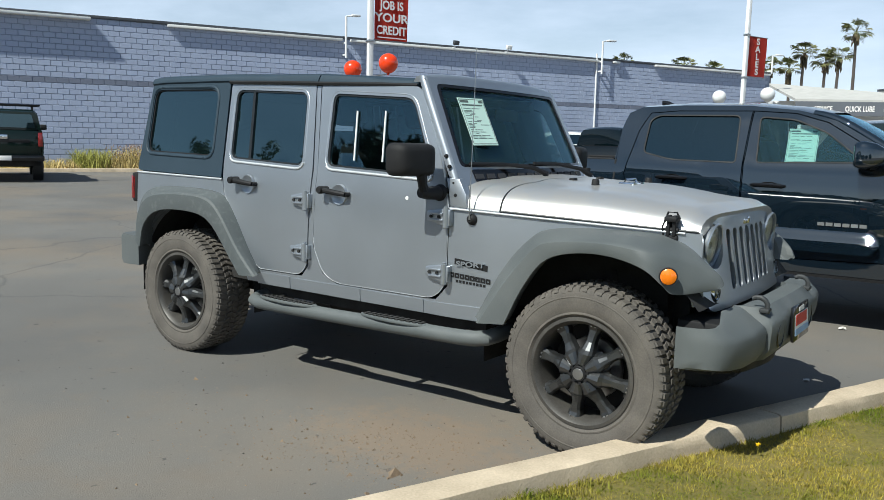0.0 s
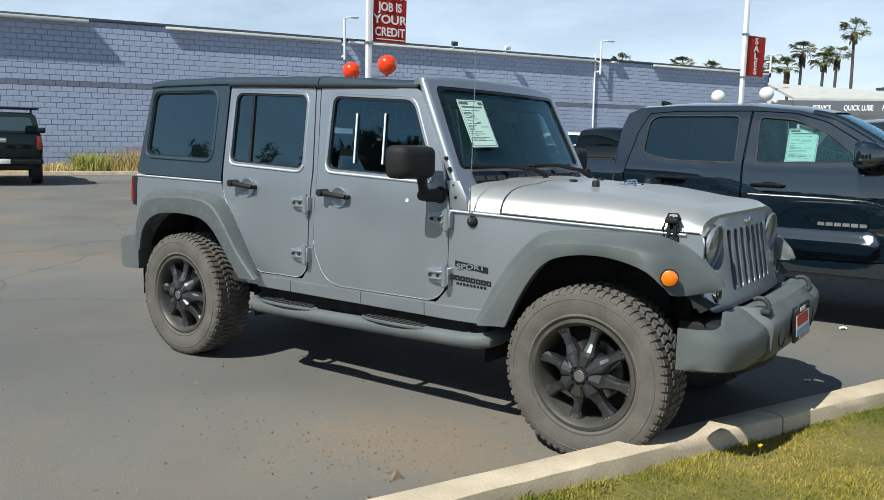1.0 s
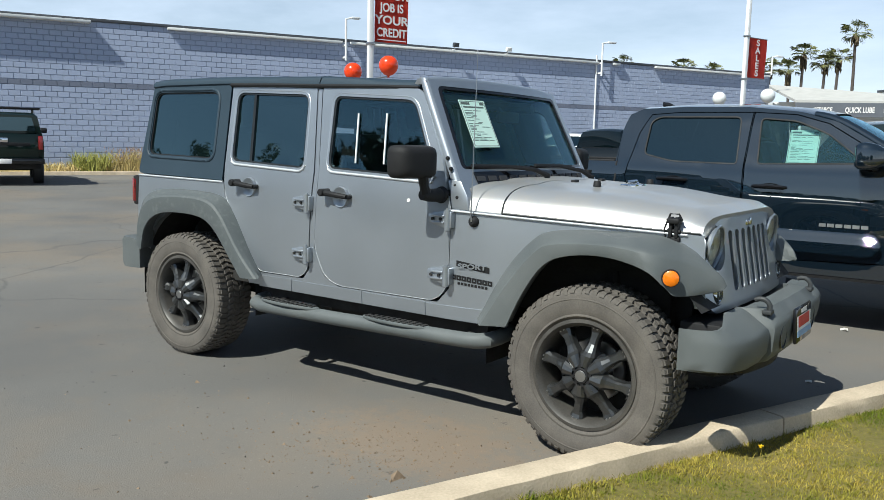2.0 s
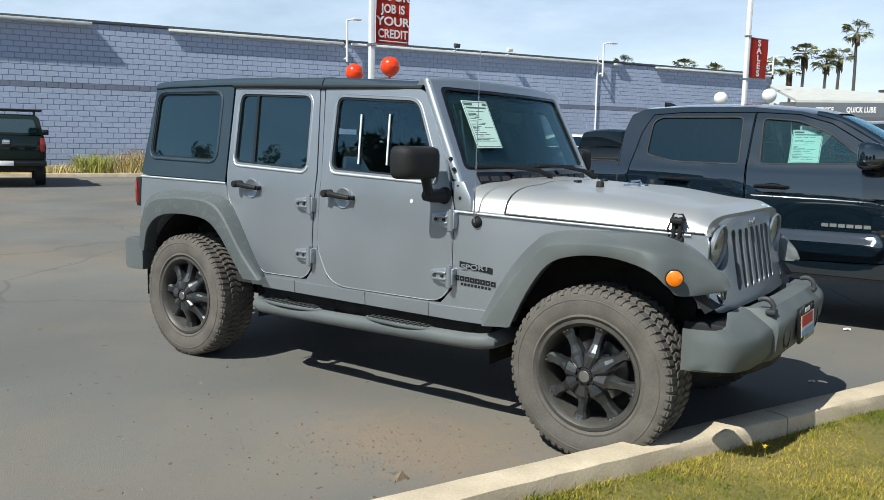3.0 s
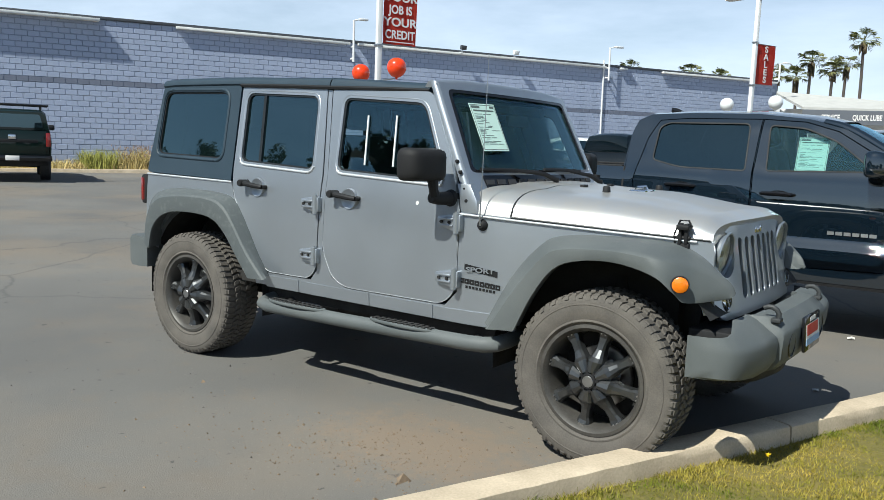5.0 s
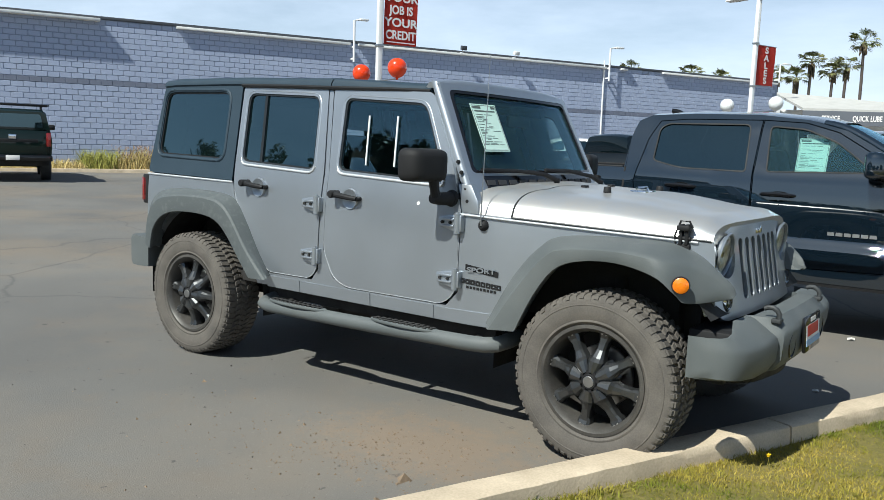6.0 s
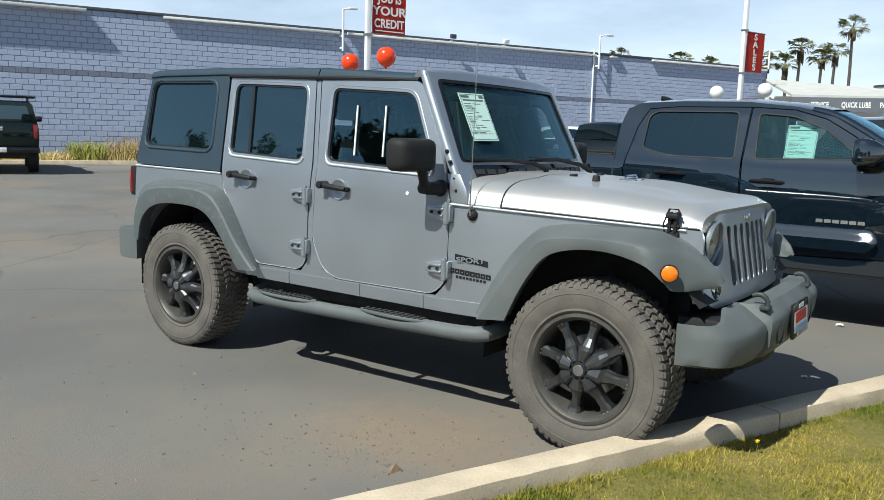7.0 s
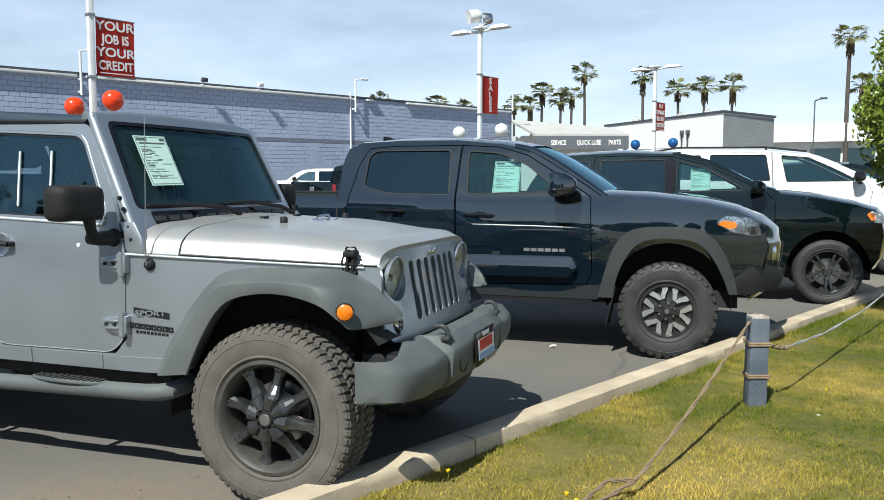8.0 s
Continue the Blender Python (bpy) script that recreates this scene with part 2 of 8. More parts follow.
def glazing(name, tint, gloss=(1.0, 1.0, 1.0), ior=1.5, veil=0.0):
    """Sheet glass: a clear tinted pane with a mirror's share by the angle."""
    mt = bpy.data.materials.new(name)
    mt.use_nodes = True
    nt = mt.node_tree
    nt.nodes.remove(nt.nodes["Principled BSDF"])
    tr, gl, mix, fr = (nt.nodes.new(k) for k in ("ShaderNodeBsdfTransparent", "ShaderNodeBsdfGlossy", "ShaderNodeMixShader", "ShaderNodeFresnel"))
    tr.inputs["Color"].default_value = (*tint, 1)
    gl.inputs["Roughness"].default_value = 0.02
    # gloss tints the mirror blue in place of a deep blue sky
    gl.inputs["Color"].default_value = (*gloss, 1)
    fr.inputs["IOR"].default_value = ior
    out = nt.nodes["Material Output"]
    nt.links.new(fr.outputs["Fac"], mix.inputs["Fac"])
    nt.links.new(tr.outputs["BSDF"], mix.inputs[1])
    nt.links.new(gl.outputs["BSDF"], mix.inputs[2])
    last = mix.outputs["Shader"]
    # teal diffuse share painted in for reflected sky and a dusty film
    if veil:
        df, m2 = nt.nodes.new("ShaderNodeBsdfDiffuse"), nt.nodes.new("ShaderNodeMixShader")
        df.inputs["Color"].default_value = (0.20, 0.42, 0.44, 1)
        m2.inputs["Fac"].default_value = veil
        nt.links.new(last, m2.inputs[1])
        nt.links.new(df.outputs["BSDF"], m2.inputs[2])
        last = m2.outputs["Shader"]
    nt.links.new(last, out.inputs["Surface"])
    return mt


def asphalt():
    """Weathered asphalt: grey drift, fine stones, tan dusty stains, dark oil spots and thin cracks."""
    mt = material("asphalt", (0.129, 0.123, 0.114), 0.9, 0, 0.18, 0.35, 0.003, 140, second=(0.172, 0.164, 0.149), low=0.45, high=0.95)
    nt = mt.node_tree
    b = nt.nodes["Principled BSDF"]
    base = b.inputs["Base Color"].links[0].from_socket
    co = nt.nodes.new("ShaderNodeTexCoord")

    def layer(last, kind, scale, at, colour, amount, detail=5, stretch=None, warp=0):
        v = co.outputs["Object"]
        if stretch:
            mp = nt.nodes.new("ShaderNodeMapping")
            mp.inputs["Scale"].default_value = stretch
            nt.links.new(v, mp.inputs["Vector"])
            v = mp.outputs["Vector"]
        if warp:
            w = nt.nodes.new("ShaderNodeTexNoise")
            w.inputs["Scale"].default_value, w.inputs["Detail"].default_value = 1.1, 5
            nt.links.new(v, w.inputs["Vector"])
            ad = nt.nodes.new("ShaderNodeMix")
            ad.data_type, ad.blend_type = "RGBA", "ADD"
            ad.inputs["Factor"].default_value = warp
            nt.links.new(v, ad.inputs["A"])
            nt.links.new(w.outputs["Color"], ad.inputs["B"])
            v = ad.outputs["Result"]
        if kind == "crack":
            n = nt.nodes.new("ShaderNodeTexVoronoi")
            n.feature = "DISTANCE_TO_EDGE"
            n.inputs["Scale"].default_value = scale
            f = n.outputs["Distance"]
        else:
            n = nt.nodes.new("ShaderNodeTexNoise")
            n.inputs["Scale"].default_value, n.inputs["Detail"].default_value, n.inputs["Roughness"].default_value = scale, detail, 0.62
            f = n.outputs["Fac"]
        nt.links.new(v, n.inputs["Vector"])
        mr = nt.nodes.new("ShaderNodeMapRange")
        mr.inputs["From Min"].default_value, mr.inputs["From Max"].default_value = at
        mr.inputs["To Max"].default_value = amount
        nt.links.new(f, mr.inputs["Value"])
        mx = nt.nodes.new("ShaderNodeMix")
        mx.data_type = "RGBA"
        mx.inputs["B"].default_value = (*colour, 1)
        nt.links.new(mr.outputs["Result"], mx.inputs["Factor"])
        nt.links.new(last, mx.inputs["A"])
        return mx.outputs["Result"]

    last = layer(base, "noise", 0.28, (0.46, 0.64), (0.200, 0.165, 0.125), 0.75)
    last = layer(last, "noise", 2.6, (0.55, 0.66), (0.17, 0.135, 0.10), 0.25)
    last = layer(last, "noise", 0.9, (0.56, 0.72), (0.10, 0.10, 0.10), 0.45)
    last = layer(last, "noise", 55, (0.62, 0.72), (0.29, 0.27, 0.24), 0.28, 2)
    last = layer(last, "noise", 9, (0.67, 0.72), (0.045, 0.045, 0.045), 0.7, 3)
    last = layer(last, "noise", 120, (0.60, 0.74), (0.05, 0.05, 0.05), 0.35, 2)
    # dried mud washed up by the kerb, in crumbs
    dv = nt.nodes.new("ShaderNodeVectorMath")
    dv.operation = "DISTANCE"
    sc = nt.nodes.new("ShaderNodeMapping")
    sc.inputs["Rotation"].default_value = (0, 0, radians(-25))
    sc.inputs["Scale"].default_value = (0.75, 1.2, 1)
    nt.links.new(co.outputs["Object"], sc.inputs["Vector"])
    nt.links.new(sc.outputs["Vector"], dv.inputs[0])
    dv.inputs[1].default_value = (-1.10, -1.15, 0)
    mu = nt.nodes.new("ShaderNodeTexNoise")
    mu.inputs["Scale"].default_value, mu.inputs["Detail"].default_value, mu.inputs["Roughness"].default_value = 7.0, 14, 0.86
    nt.links.new(co.outputs["Object"], mu.inputs["Vector"])
    mm = nt.nodes.new("ShaderNodeMath")
    mm.operation = "MULTIPLY_ADD"
    mm.inputs[1].default_value = -0.42
    nt.links.new(dv.outputs["Value"], mm.inputs[0])
    nt.links.new(mu.outputs["Fac"], mm.inputs[2])
    mq = nt.nodes.new("ShaderNodeMapRange")
    mq.inputs["From Min"].default_value, mq.inputs["From Max"].default_value = 0.27, 0.40
    mq.inputs["To Max"].default_value = 0.8
    nt.links.new(mm.outputs[0], mq.inputs["Value"])
    mi = nt.nodes.new("ShaderNodeMix")
    mi.data_type = "RGBA"
    mi.inputs["B"].default_value = (0.215, 0.165, 0.118, 1)
    nt.links.new(mq.outputs["Result"], mi.inputs["Factor"])
    nt.links.new(last, mi.inputs["A"])
    last = mi.outputs["Result"]
    last = layer(last, "crack", 0.16, (0.004, 0.0008), (0.075, 0.073, 0.07), 0.5, warp=0.45)
    nt.links.new(last, b.inputs["Base Color"])
    return mt


def lawn_colour(name, rough, green, straw):
    mt = material(name, green, rough, 0, 0.25, 0.8, 0, 9, second=straw, low=0.64, high=0.98, own=0.58, spec=0.2)
    return mt


ASPHALT = asphalt()
CONCRETE = material("kerb_concrete", (0.50, 0.405, 0.285), 0.9, 0, 0.2, 4, 0.003, 90, second=(0.66, 0.545, 0.40))
GRASS = lawn_colour("grass_blades", 0.65, (0.132, 0.168, 0.012), (0.51, 0.37, 0.085))
SOIL = material("lawn_soil", (0.085, 0.100, 0.016), 0.95, 0, 0.3, 0.8, 0.012, 40, second=(0.26, 0.20, 0.06))
BLOCK = material("painted_block", (0.37, 0.422, 0.555), 0.8, 0, 0.05, 0.4, 0.004, 25, own=0.05)
GREYBLOCK = material("grey_block", (0.56, 0.57, 0.58), 0.85, 0, 0.06, 0.5, 0.004, 25, own=0.06)
MORTAR = material("painted_joint", (0.24, 0.28, 0.37), 0.85, 0, 0.06, 1.5, 0.003, 60)
# one course of blocks in a darker tone
BAND = material("band_paint", (0.17, 0.19, 0.25), 0.8, 0, 0.06, 1.5, 0.003, 60)
FLASHING = material("roof_flashing", (0.07, 0.075, 0.085), 0.5, 0.3, 0.1, 2)
WHITE = material("white_paint", (0.78, 0.78, 0.76), 0.5, 0, 0.06, 3, 0.001)
STUCCO = material("white_stucco", (0.78, 0.78, 0.76), 0.9, 0, 0.05, 1.2, 0.004, 30)
POLE = material("pole_paint", (0.74, 0.75, 0.75), 0.45, 0, 0.08, 3, 0.0008)
DARKSIGN = material("sign_fascia", (0.10, 0.11, 0.13), 0.6, 0, 0.1, 3)
ROOFGREY = material("roof_gravel", (0.50, 0.49, 0.46), 0.9, 0, 0.1, 2, 0.004)
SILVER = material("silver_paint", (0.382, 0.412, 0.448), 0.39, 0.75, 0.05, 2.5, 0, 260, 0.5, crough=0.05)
# tan film over a silver lightened in place of the bonnet's sun glare
DUSTY_GLARE = material("dusty_silver_paint", (0.54, 0.55, 0.56), 0.38, 0.6, 0.06, 5, 0, 90, 0.25, second=(0.56, 0.53, 0.48), low=0.55, high=0.95, crough=0.12)
# paler than the body silver: edge highlights are partly in this colour
EDGE_HIGHLIGHT = material("satin_silver_edge", (0.50, 0.52, 0.54), 0.62, 0.5, 0.04, 3)
HARDTOP = material("hardtop_plastic", (0.024, 0.043, 0.062), 0.6, 0, 0.08, 6, 0.0006, 500, spec=0.35)
FLARE = material("grey_plastic", (0.088, 0.100, 0.102), 0.6, 0, 0.10, 4, 0.0008, 420, second=(0.122, 0.132, 0.131))
FLARE_WORN = material("worn_grey_plastic", (0.088, 0.100, 0.103), 0.65, 0, 0.08, 30, 0.0008, 300, second=(0.122, 0.135, 0.133), low=0.75, high=1.1)
DARKFLARE = material("dark_grey_plastic", (0.036, 0.039, 0.041), 0.65, 0, 0.12, 6, 0.0008, 400)
SEAL = material("rubber_seal", (0.014, 0.017, 0.020), 0.45, 0, 0.1, 8, spec=0.4)
TRIM = material("black_trim", (0.016, 0.016, 0.017), 0.6, 0, 0.15, 8, 0.0005, 400, spec=0.25)
GLOSSTRIM = material("black_gloss_trim", (0.010, 0.010, 0.011), 0.07, 0, 0.1, 8)
CHASSIS = material("chassis_black", (0.02, 0.019, 0.018), 0.8, 0, 0.3, 10, 0.002, 60)
RUBBER = material("tyre_rubber", (0.088, 0.079, 0.070), 0.92, 0, 0.18, 7, 0.0008, 150, second=(0.145, 0.130, 0.112))
RUBBER_DARK = material("clean_tyre_rubber", (0.024, 0.024, 0.024), 0.6, 0, 0.2, 7, 0.0012, 120, second=(0.048, 0.047, 0.045))
RIM_BLACK = material("black_alloy", (0.085, 0.088, 0.090), 0.34, 0.75, 0.2, 10, 0, 200, 0.3)
RIM_DUST = material("dusty_black_alloy", (0.062, 0.058, 0.053), 0.5, 0.25, 0.2, 8, 0, 120, second=(0.10, 0.093, 0.083))
RIM_DARK = material("dark_alloy_well", (0.03, 0.03, 0.03), 0.5, 0.4, 0.2, 10)
ALLOY = material("machined_alloy", (0.60, 0.60, 0.59), 0.34, 0.8, 0.06, 12)
STEEL = material("steel", (0.45, 0.45, 0.45), 0.35, 1.0, 0.1, 12)
LAMPCHROME = material("lamp_reflector", (0.80, 0.81, 0.78), 0.30, 0.15, 0.08, 25)
LAMPDARK = material("lamp_unit", (0.40, 0.42, 0.43), 0.12, 0.95, 0.5, 14, second=(0.75, 0.75, 0.74), low=0.62, high=0.85)
CHROME = material("chrome", (0.75, 0.75, 0.76), 0.08, 1.0, 0.03, 12)
BLACKPAINT = material("black_pearl_paint", (0.002, 0.007, 0.009), 0.48, 0.4, 0.05, 3, 0, 300, 0.95, 0.05, crough=0.02)
BLUEBLACK = material("blue_black_paint", (0.004, 0.010, 0.017), 0.5, 0.15, 0.05, 3, 0, 300, 1.0, 0.05, crough=0.008)
WHITECAR = material("white_car_paint", (0.80, 0.80, 0.79), 0.35, 0, 0.03, 3, 0, 300, 0.8)
GREENBLACK = material("dark_green_paint", (0.002, 0.012, 0.009), 0.5, 0.2, 0.05, 3, 0, 300, 0.7, 0.1)
RED = material("banner_red", (0.60, 0.052, 0.030), 0.65, 0, 0.12, 4, 0.0008)
CREAM = material("banner_white", (0.78, 0.76, 0.74), 0.65, 0, 0.04, 6)
ORANGE = material("balloon_orange", (0.86, 0.055, 0.006), 0.22, 0, 0.04, 6, coat=0.4)
WHITEBALL = material("balloon_white", (0.82, 0.83, 0.82), 0.3, 0, 0.03, 6, coat=0.4)
BLUEBALL = material("balloon_blue", (0.01, 0.085, 0.27), 0.22, 0, 0.04, 6, coat=0.4)
AMBER = material("amber_lens", (0.85, 0.20, 0.006), 0.25, 0, 0.1, 30, coat=0.8)
REDLENS = material("red_lens", (0.22, 0.008, 0.007), 0.25, 0, 0.1, 30, coat=0.8)
PAPER = material("paper", (0.60, 0.80, 0.71), 0.8, 0, 0.03, 8)
INK = material("ink", (0.10, 0.13, 0.12), 0.8)
SEAT = material("seat_cloth", (0.018, 0.019, 0.020), 0.9, 0, 0.2, 12, 0.001, 200)
DASH = material("dash_plastic", (0.032, 0.032, 0.034), 0.7, 0, 0.1, 12)
POSTGREY = material("post_paint", (0.085, 0.105, 0.135), 0.75, 0, 0.15, 6, 0.002, 60, second=(0.14, 0.16, 0.19))
POSTTOP = material("weathered_wood", (0.42, 0.34, 0.26), 0.9, 0, 0.25, 20, 0.003, 80, second=(0.62, 0.57, 0.5))
ROPE = material("old_rope", (0.25, 0.18, 0.11), 0.95, 0, 0.25, 30, 0.001, 400)
PALE_ROPE = material("pale_rope", (0.33, 0.33, 0.33), 0.95, 0, 0.2, 30, 0.001, 400)
BARK = material("palm_bark", (0.085, 0.07, 0.06), 0.95, 0, 0.3, 3, 0.02, 14)
FROND = material("palm_frond", (0.105, 0.135, 0.045), 0.5, 0, 0.3, 0.8, second=(0.22, 0.21, 0.075), own=0.3)
SKIRT = material("dead_frond", (0.17, 0.13, 0.075), 0.9, 0, 0.3, 1, own=0.3)
LEAF = material("shrub_leaf", (0.10, 0.16, 0.016), 0.4, 0, 0.3, 3, second=(0.29, 0.35, 0.04), own=0.35)
DARKLEAF = material("hedge_leaf", (0.035, 0.055, 0.015), 0.6, 0, 0.3, 1, second=(0.06, 0.085, 0.02), own=0.3)
WEED = material("dry_weed", (0.50, 0.40, 0.13), 0.8, 0, 0.3, 1.5, second=(0.62, 0.48, 0.22), own=0.3)
WEEDGREEN = material("green_weed", (0.33, 0.37, 0.06), 0.7, 0, 0.3, 1.5, second=(0.46, 0.42, 0.11), own=0.3)
MUD = material("dried_mud", (0.20, 0.145, 0.095), 0.95, 0, 0.3, 40, own=0.4)
GRIT = material("dark_grit", (0.045, 0.04, 0.035), 0.9, 0, 0.3, 40, own=0.4)
YELLOW = material("dandelion", (0.85, 0.55, 0.01), 0.6)
LITTER = material("litter", (0.65, 0.63, 0.58), 0.8)
GLASS_CLEAR = glazing("windscreen_glass", (0.80, 0.95, 0.92), (0.5, 0.8, 1.0), 1.5, 0.06)
GLASS_JEEP = glazing("tinted_side_glass", (0.46, 0.58, 0.58), (0.52, 0.86, 1.0), 2.0)
GLASS_SIDE = glazing("side_glass", (0.62, 0.74, 0.73), (0.45, 0.75, 1.0), 1.68, 0.05)
GLASS_DARK = glazing("privacy_glass", (0.030, 0.038, 0.042), (0.58, 0.86, 1.0), 2.05, 0.015)
LENS = glazing("lamp_lens", (0.9, 0.92, 0.92))
PLATE_BLUE = material("plate_blue", (0.28, 0.42, 0.62), 0.5)

# ---- the setting ----
KERB_N = -0.595      # the kerb's edge on the lot side
rnd = random.Random(11)

bm = bmesh.new()
bmesh.ops.create_grid(bm, x_segments=8, y_segments=8, size=900)
tagged(part("ground", bm, ASPHALT, smooth=0), "grey weathered asphalt of a car lot", "ground", kind="structure")

# kerb: a poured strip with soft, slightly broken edges and sawn joints
a = -9.0
pieces = []
while a < 34:
    b = a + 3.05
    bm = bmesh.new()
    rings = []
    for i in range(26):
        f = a + 0.006 + (b - a - 0.012) * i / 25
        j = lambda s: rnd.uniform(-s, s) * 0.45
        w0, w1 = KERB_N, KERB_N - 0.165
        rings.append([lot(f, w0, -0.05), lot(f, w0 + j(0.003), 0.10), lot(f, w0 - 0.006 + j(0.005), 0.140 + j(0.004)), lot(f, w0 - 0.022 + j(0.004), 0.147 + j(0.002)),
                      lot(f, w1 + 0.018, 0.147 + j(0.002)), lot(f, w1 + 0.005 + j(0.004), 0.140 + j(0.004)), lot(f, w1 + j(0.003), 0.10), lot(f, w1, -0.05)])
    loft(bm, rings)
    pieces.append((bm, a))
    a = b
kerb = thing("kerb", None, "pale worn concrete kerb between asphalt and lawn", "kerb", kind="structure")
for bm, a in pieces:
    part("kerb_length", bm, CONCRETE, kerb, smooth=50)


def lawn_z(a, n):
    return 0.064 + 0.02 * noise.noise((a * 0.6, n * 0.6, 0.3)) + 0.012 * noise.noise((a * 2.3, n * 2.3, 4.0)) + 0.043 * smoothstep(KERB_N - 0.35, KERB_N - 2.0, n)


bm = bmesh.new()
na, nn = 120, 40
grid = [[bm.verts.new(lot(-12 + 48 * i / na, KERB_N - 0.15 - 9.0 * j / nn, lawn_z(-12 + 48 * i / na, KERB_N - 0.15 - 9.0 * j / nn))) for j in range(nn + 1)] for i in range(na + 1)]
for i in range(na):
    for j in range(nn):
        bm.faces.new((grid[i][j], grid[i][j + 1], grid[i + 1][j + 1], grid[i + 1][j]))
bmesh.ops.recalc_face_normals(bm, faces=bm.faces[:])
tagged(part("lawn", bm, SOIL), "dry patchy lawn soil under the grass", "lawn", kind="structure")


def blades(name, spans, material_, label, seed):
    """Many single blades as one mesh. spans: a0, a1, n0, n1, count, height."""
    r = np.random.default_rng(seed)
    verts, faces = [], []
    for a0, a1, n0, n1, count, high in spans:
        aa, nn_ = r.uniform(a0, a1, count), r.uniform(n0, n1, count)
        for a_, n_ in zip(aa, nn_):
            patch = noise.noise((a_ * 0.9, n_ * 0.9, 7.0)) + 0.8 * noise.noise((a_ * 4.3, n_ * 4.3, 2.0)) + 0.5 * noise.noise((a_ * 13.0, n_ * 13.0, 4.0))
            edge = 1.25 if n_ > KERB_N - 0.30 else 1.0
            h = high * (0.75 + 0.45 * patch) * r.uniform(0.5, 1.25) * edge
            if h < 0.006:
                continue
            z = lawn_z(a_, n_) - 0.004
            t, w = r.uniform(0, math.tau), r.uniform(0.0013, 0.0026) * (1 + 0.25 * (n_ < -3))
            lean = r.uniform(0.2, 1.1) * h
            d, s = r.uniform(0, math.tau), len(verts)
            b0 = lot(a_ + w * math.cos(t), n_ + w * math.sin(t), z)
            b1 = lot(a_ - w * math.cos(t), n_ - w * math.sin(t), z)
            m0 = lot(a_ + 0.35 * lean * math.cos(d) + w * 0.8 * math.cos(t), n_ + 0.35 * lean * math.sin(d) + w * 0.8 * math.sin(t), z + 0.62 * h)
            m1 = lot(a_ + 0.35 * lean * math.cos(d) - w * 0.8 * math.cos(t), n_ + 0.35 * lean * math.sin(d) - w * 0.8 * math.sin(t), z + 0.62 * h)
            e = lot(a_ + lean * math.cos(d), n_ + lean * math.sin(d), z + h)
            verts += [tuple(b0), tuple(b1), tuple(m1), tuple(m0), tuple(e)]
            faces += [(s, s + 1, s + 2, s + 3), (s + 3, s + 2, s + 4)]
    me = bpy.data.meshes.new(name)
    me.from_pydata(verts, [], faces)
    me.materials.append(material_)
    return tagged(new(name, me), label, "grass", kind="stuff")


E0 = KERB_N - 0.165
blades("lawn_grass", [(-2.6, 4.2, -3.4, E0, 190000, 0.025), (4.2, 9.0, -3.4, E0, 60000, 0.034), (9.0, 24.0, -3.6, E0, 16000, 0.05), (-2.6, 9.0, E0 - 0.07, E0 + 0.010, 4200, 0.042), (-7.0, -2.6, -3.4, E0, 26000, 0.034), (-7.0, 14.0, -7.0, -3.4, 60000, 0.04)], GRASS,
       "short green and straw-coloured grass blades of the lawn", 5)

# crumbs of dried mud and grit on the asphalt, thickest where it washed up
def crumbs(name, spots, mat, label, seed):
    """Many small broken lumps as one mesh. spots: x, y, spread along x and y, count, size."""
    r = np.random.default_rng(seed)
    verts, faces = [], []
    for x, y, sx, sy, count, size in spots:
        for px_, py_ in zip(r.normal(x, sx, count), r.normal(y, sy, count)):
            if KN.x * px_ + KN.y * py_ < KERB_N + 0.015:
                continue
            q, s = size * float(r.lognormal(0, 0.45)), len(verts)
            t = float(r.uniform(0, 6.28))
            ring = [(px_ + q * math.cos(t + k * 2.09) * float(r.uniform(0.6, 1.3)), py_ + q * math.sin(t + k * 2.09) * float(r.uniform(0.6, 1.3)), -0.001) for k in range(3)]
            verts += ring + [(px_ + q * float(r.uniform(-0.4, 0.4)), py_ + q * float(r.uniform(-0.4, 0.4)), q * float(r.uniform(0.5, 1.0)))]
            faces += [(s, s + 1, s + 3), (s + 1, s + 2, s + 3), (s + 2, s, s + 3)]
    me = bpy.data.meshes.new(name)
    me.from_pydata(verts, [], faces)
    me.materials.append(mat)
    return tagged(new(name, me), label, "grit", kind="stuff")


crumbs("mud_crumbs", [(-0.90, -1.50, 0.35, 0.22, 900, 0.0042), (-0.60, -1.25, 0.30, 0.20, 450, 0.0042), (-1.5, -1.75, 0.7, 0.4, 260, 0.004)], MUD, "crumbs of dried tan mud on the asphalt", 31)
crumbs("grit", [(-1.5, -1.9, 1.6, 1.2, 220, 0.0032), (-3.5, -1.2, 2.0, 1.4, 170, 0.0042)], GRIT, "dark grit and bits of bark on the asphalt", 32)

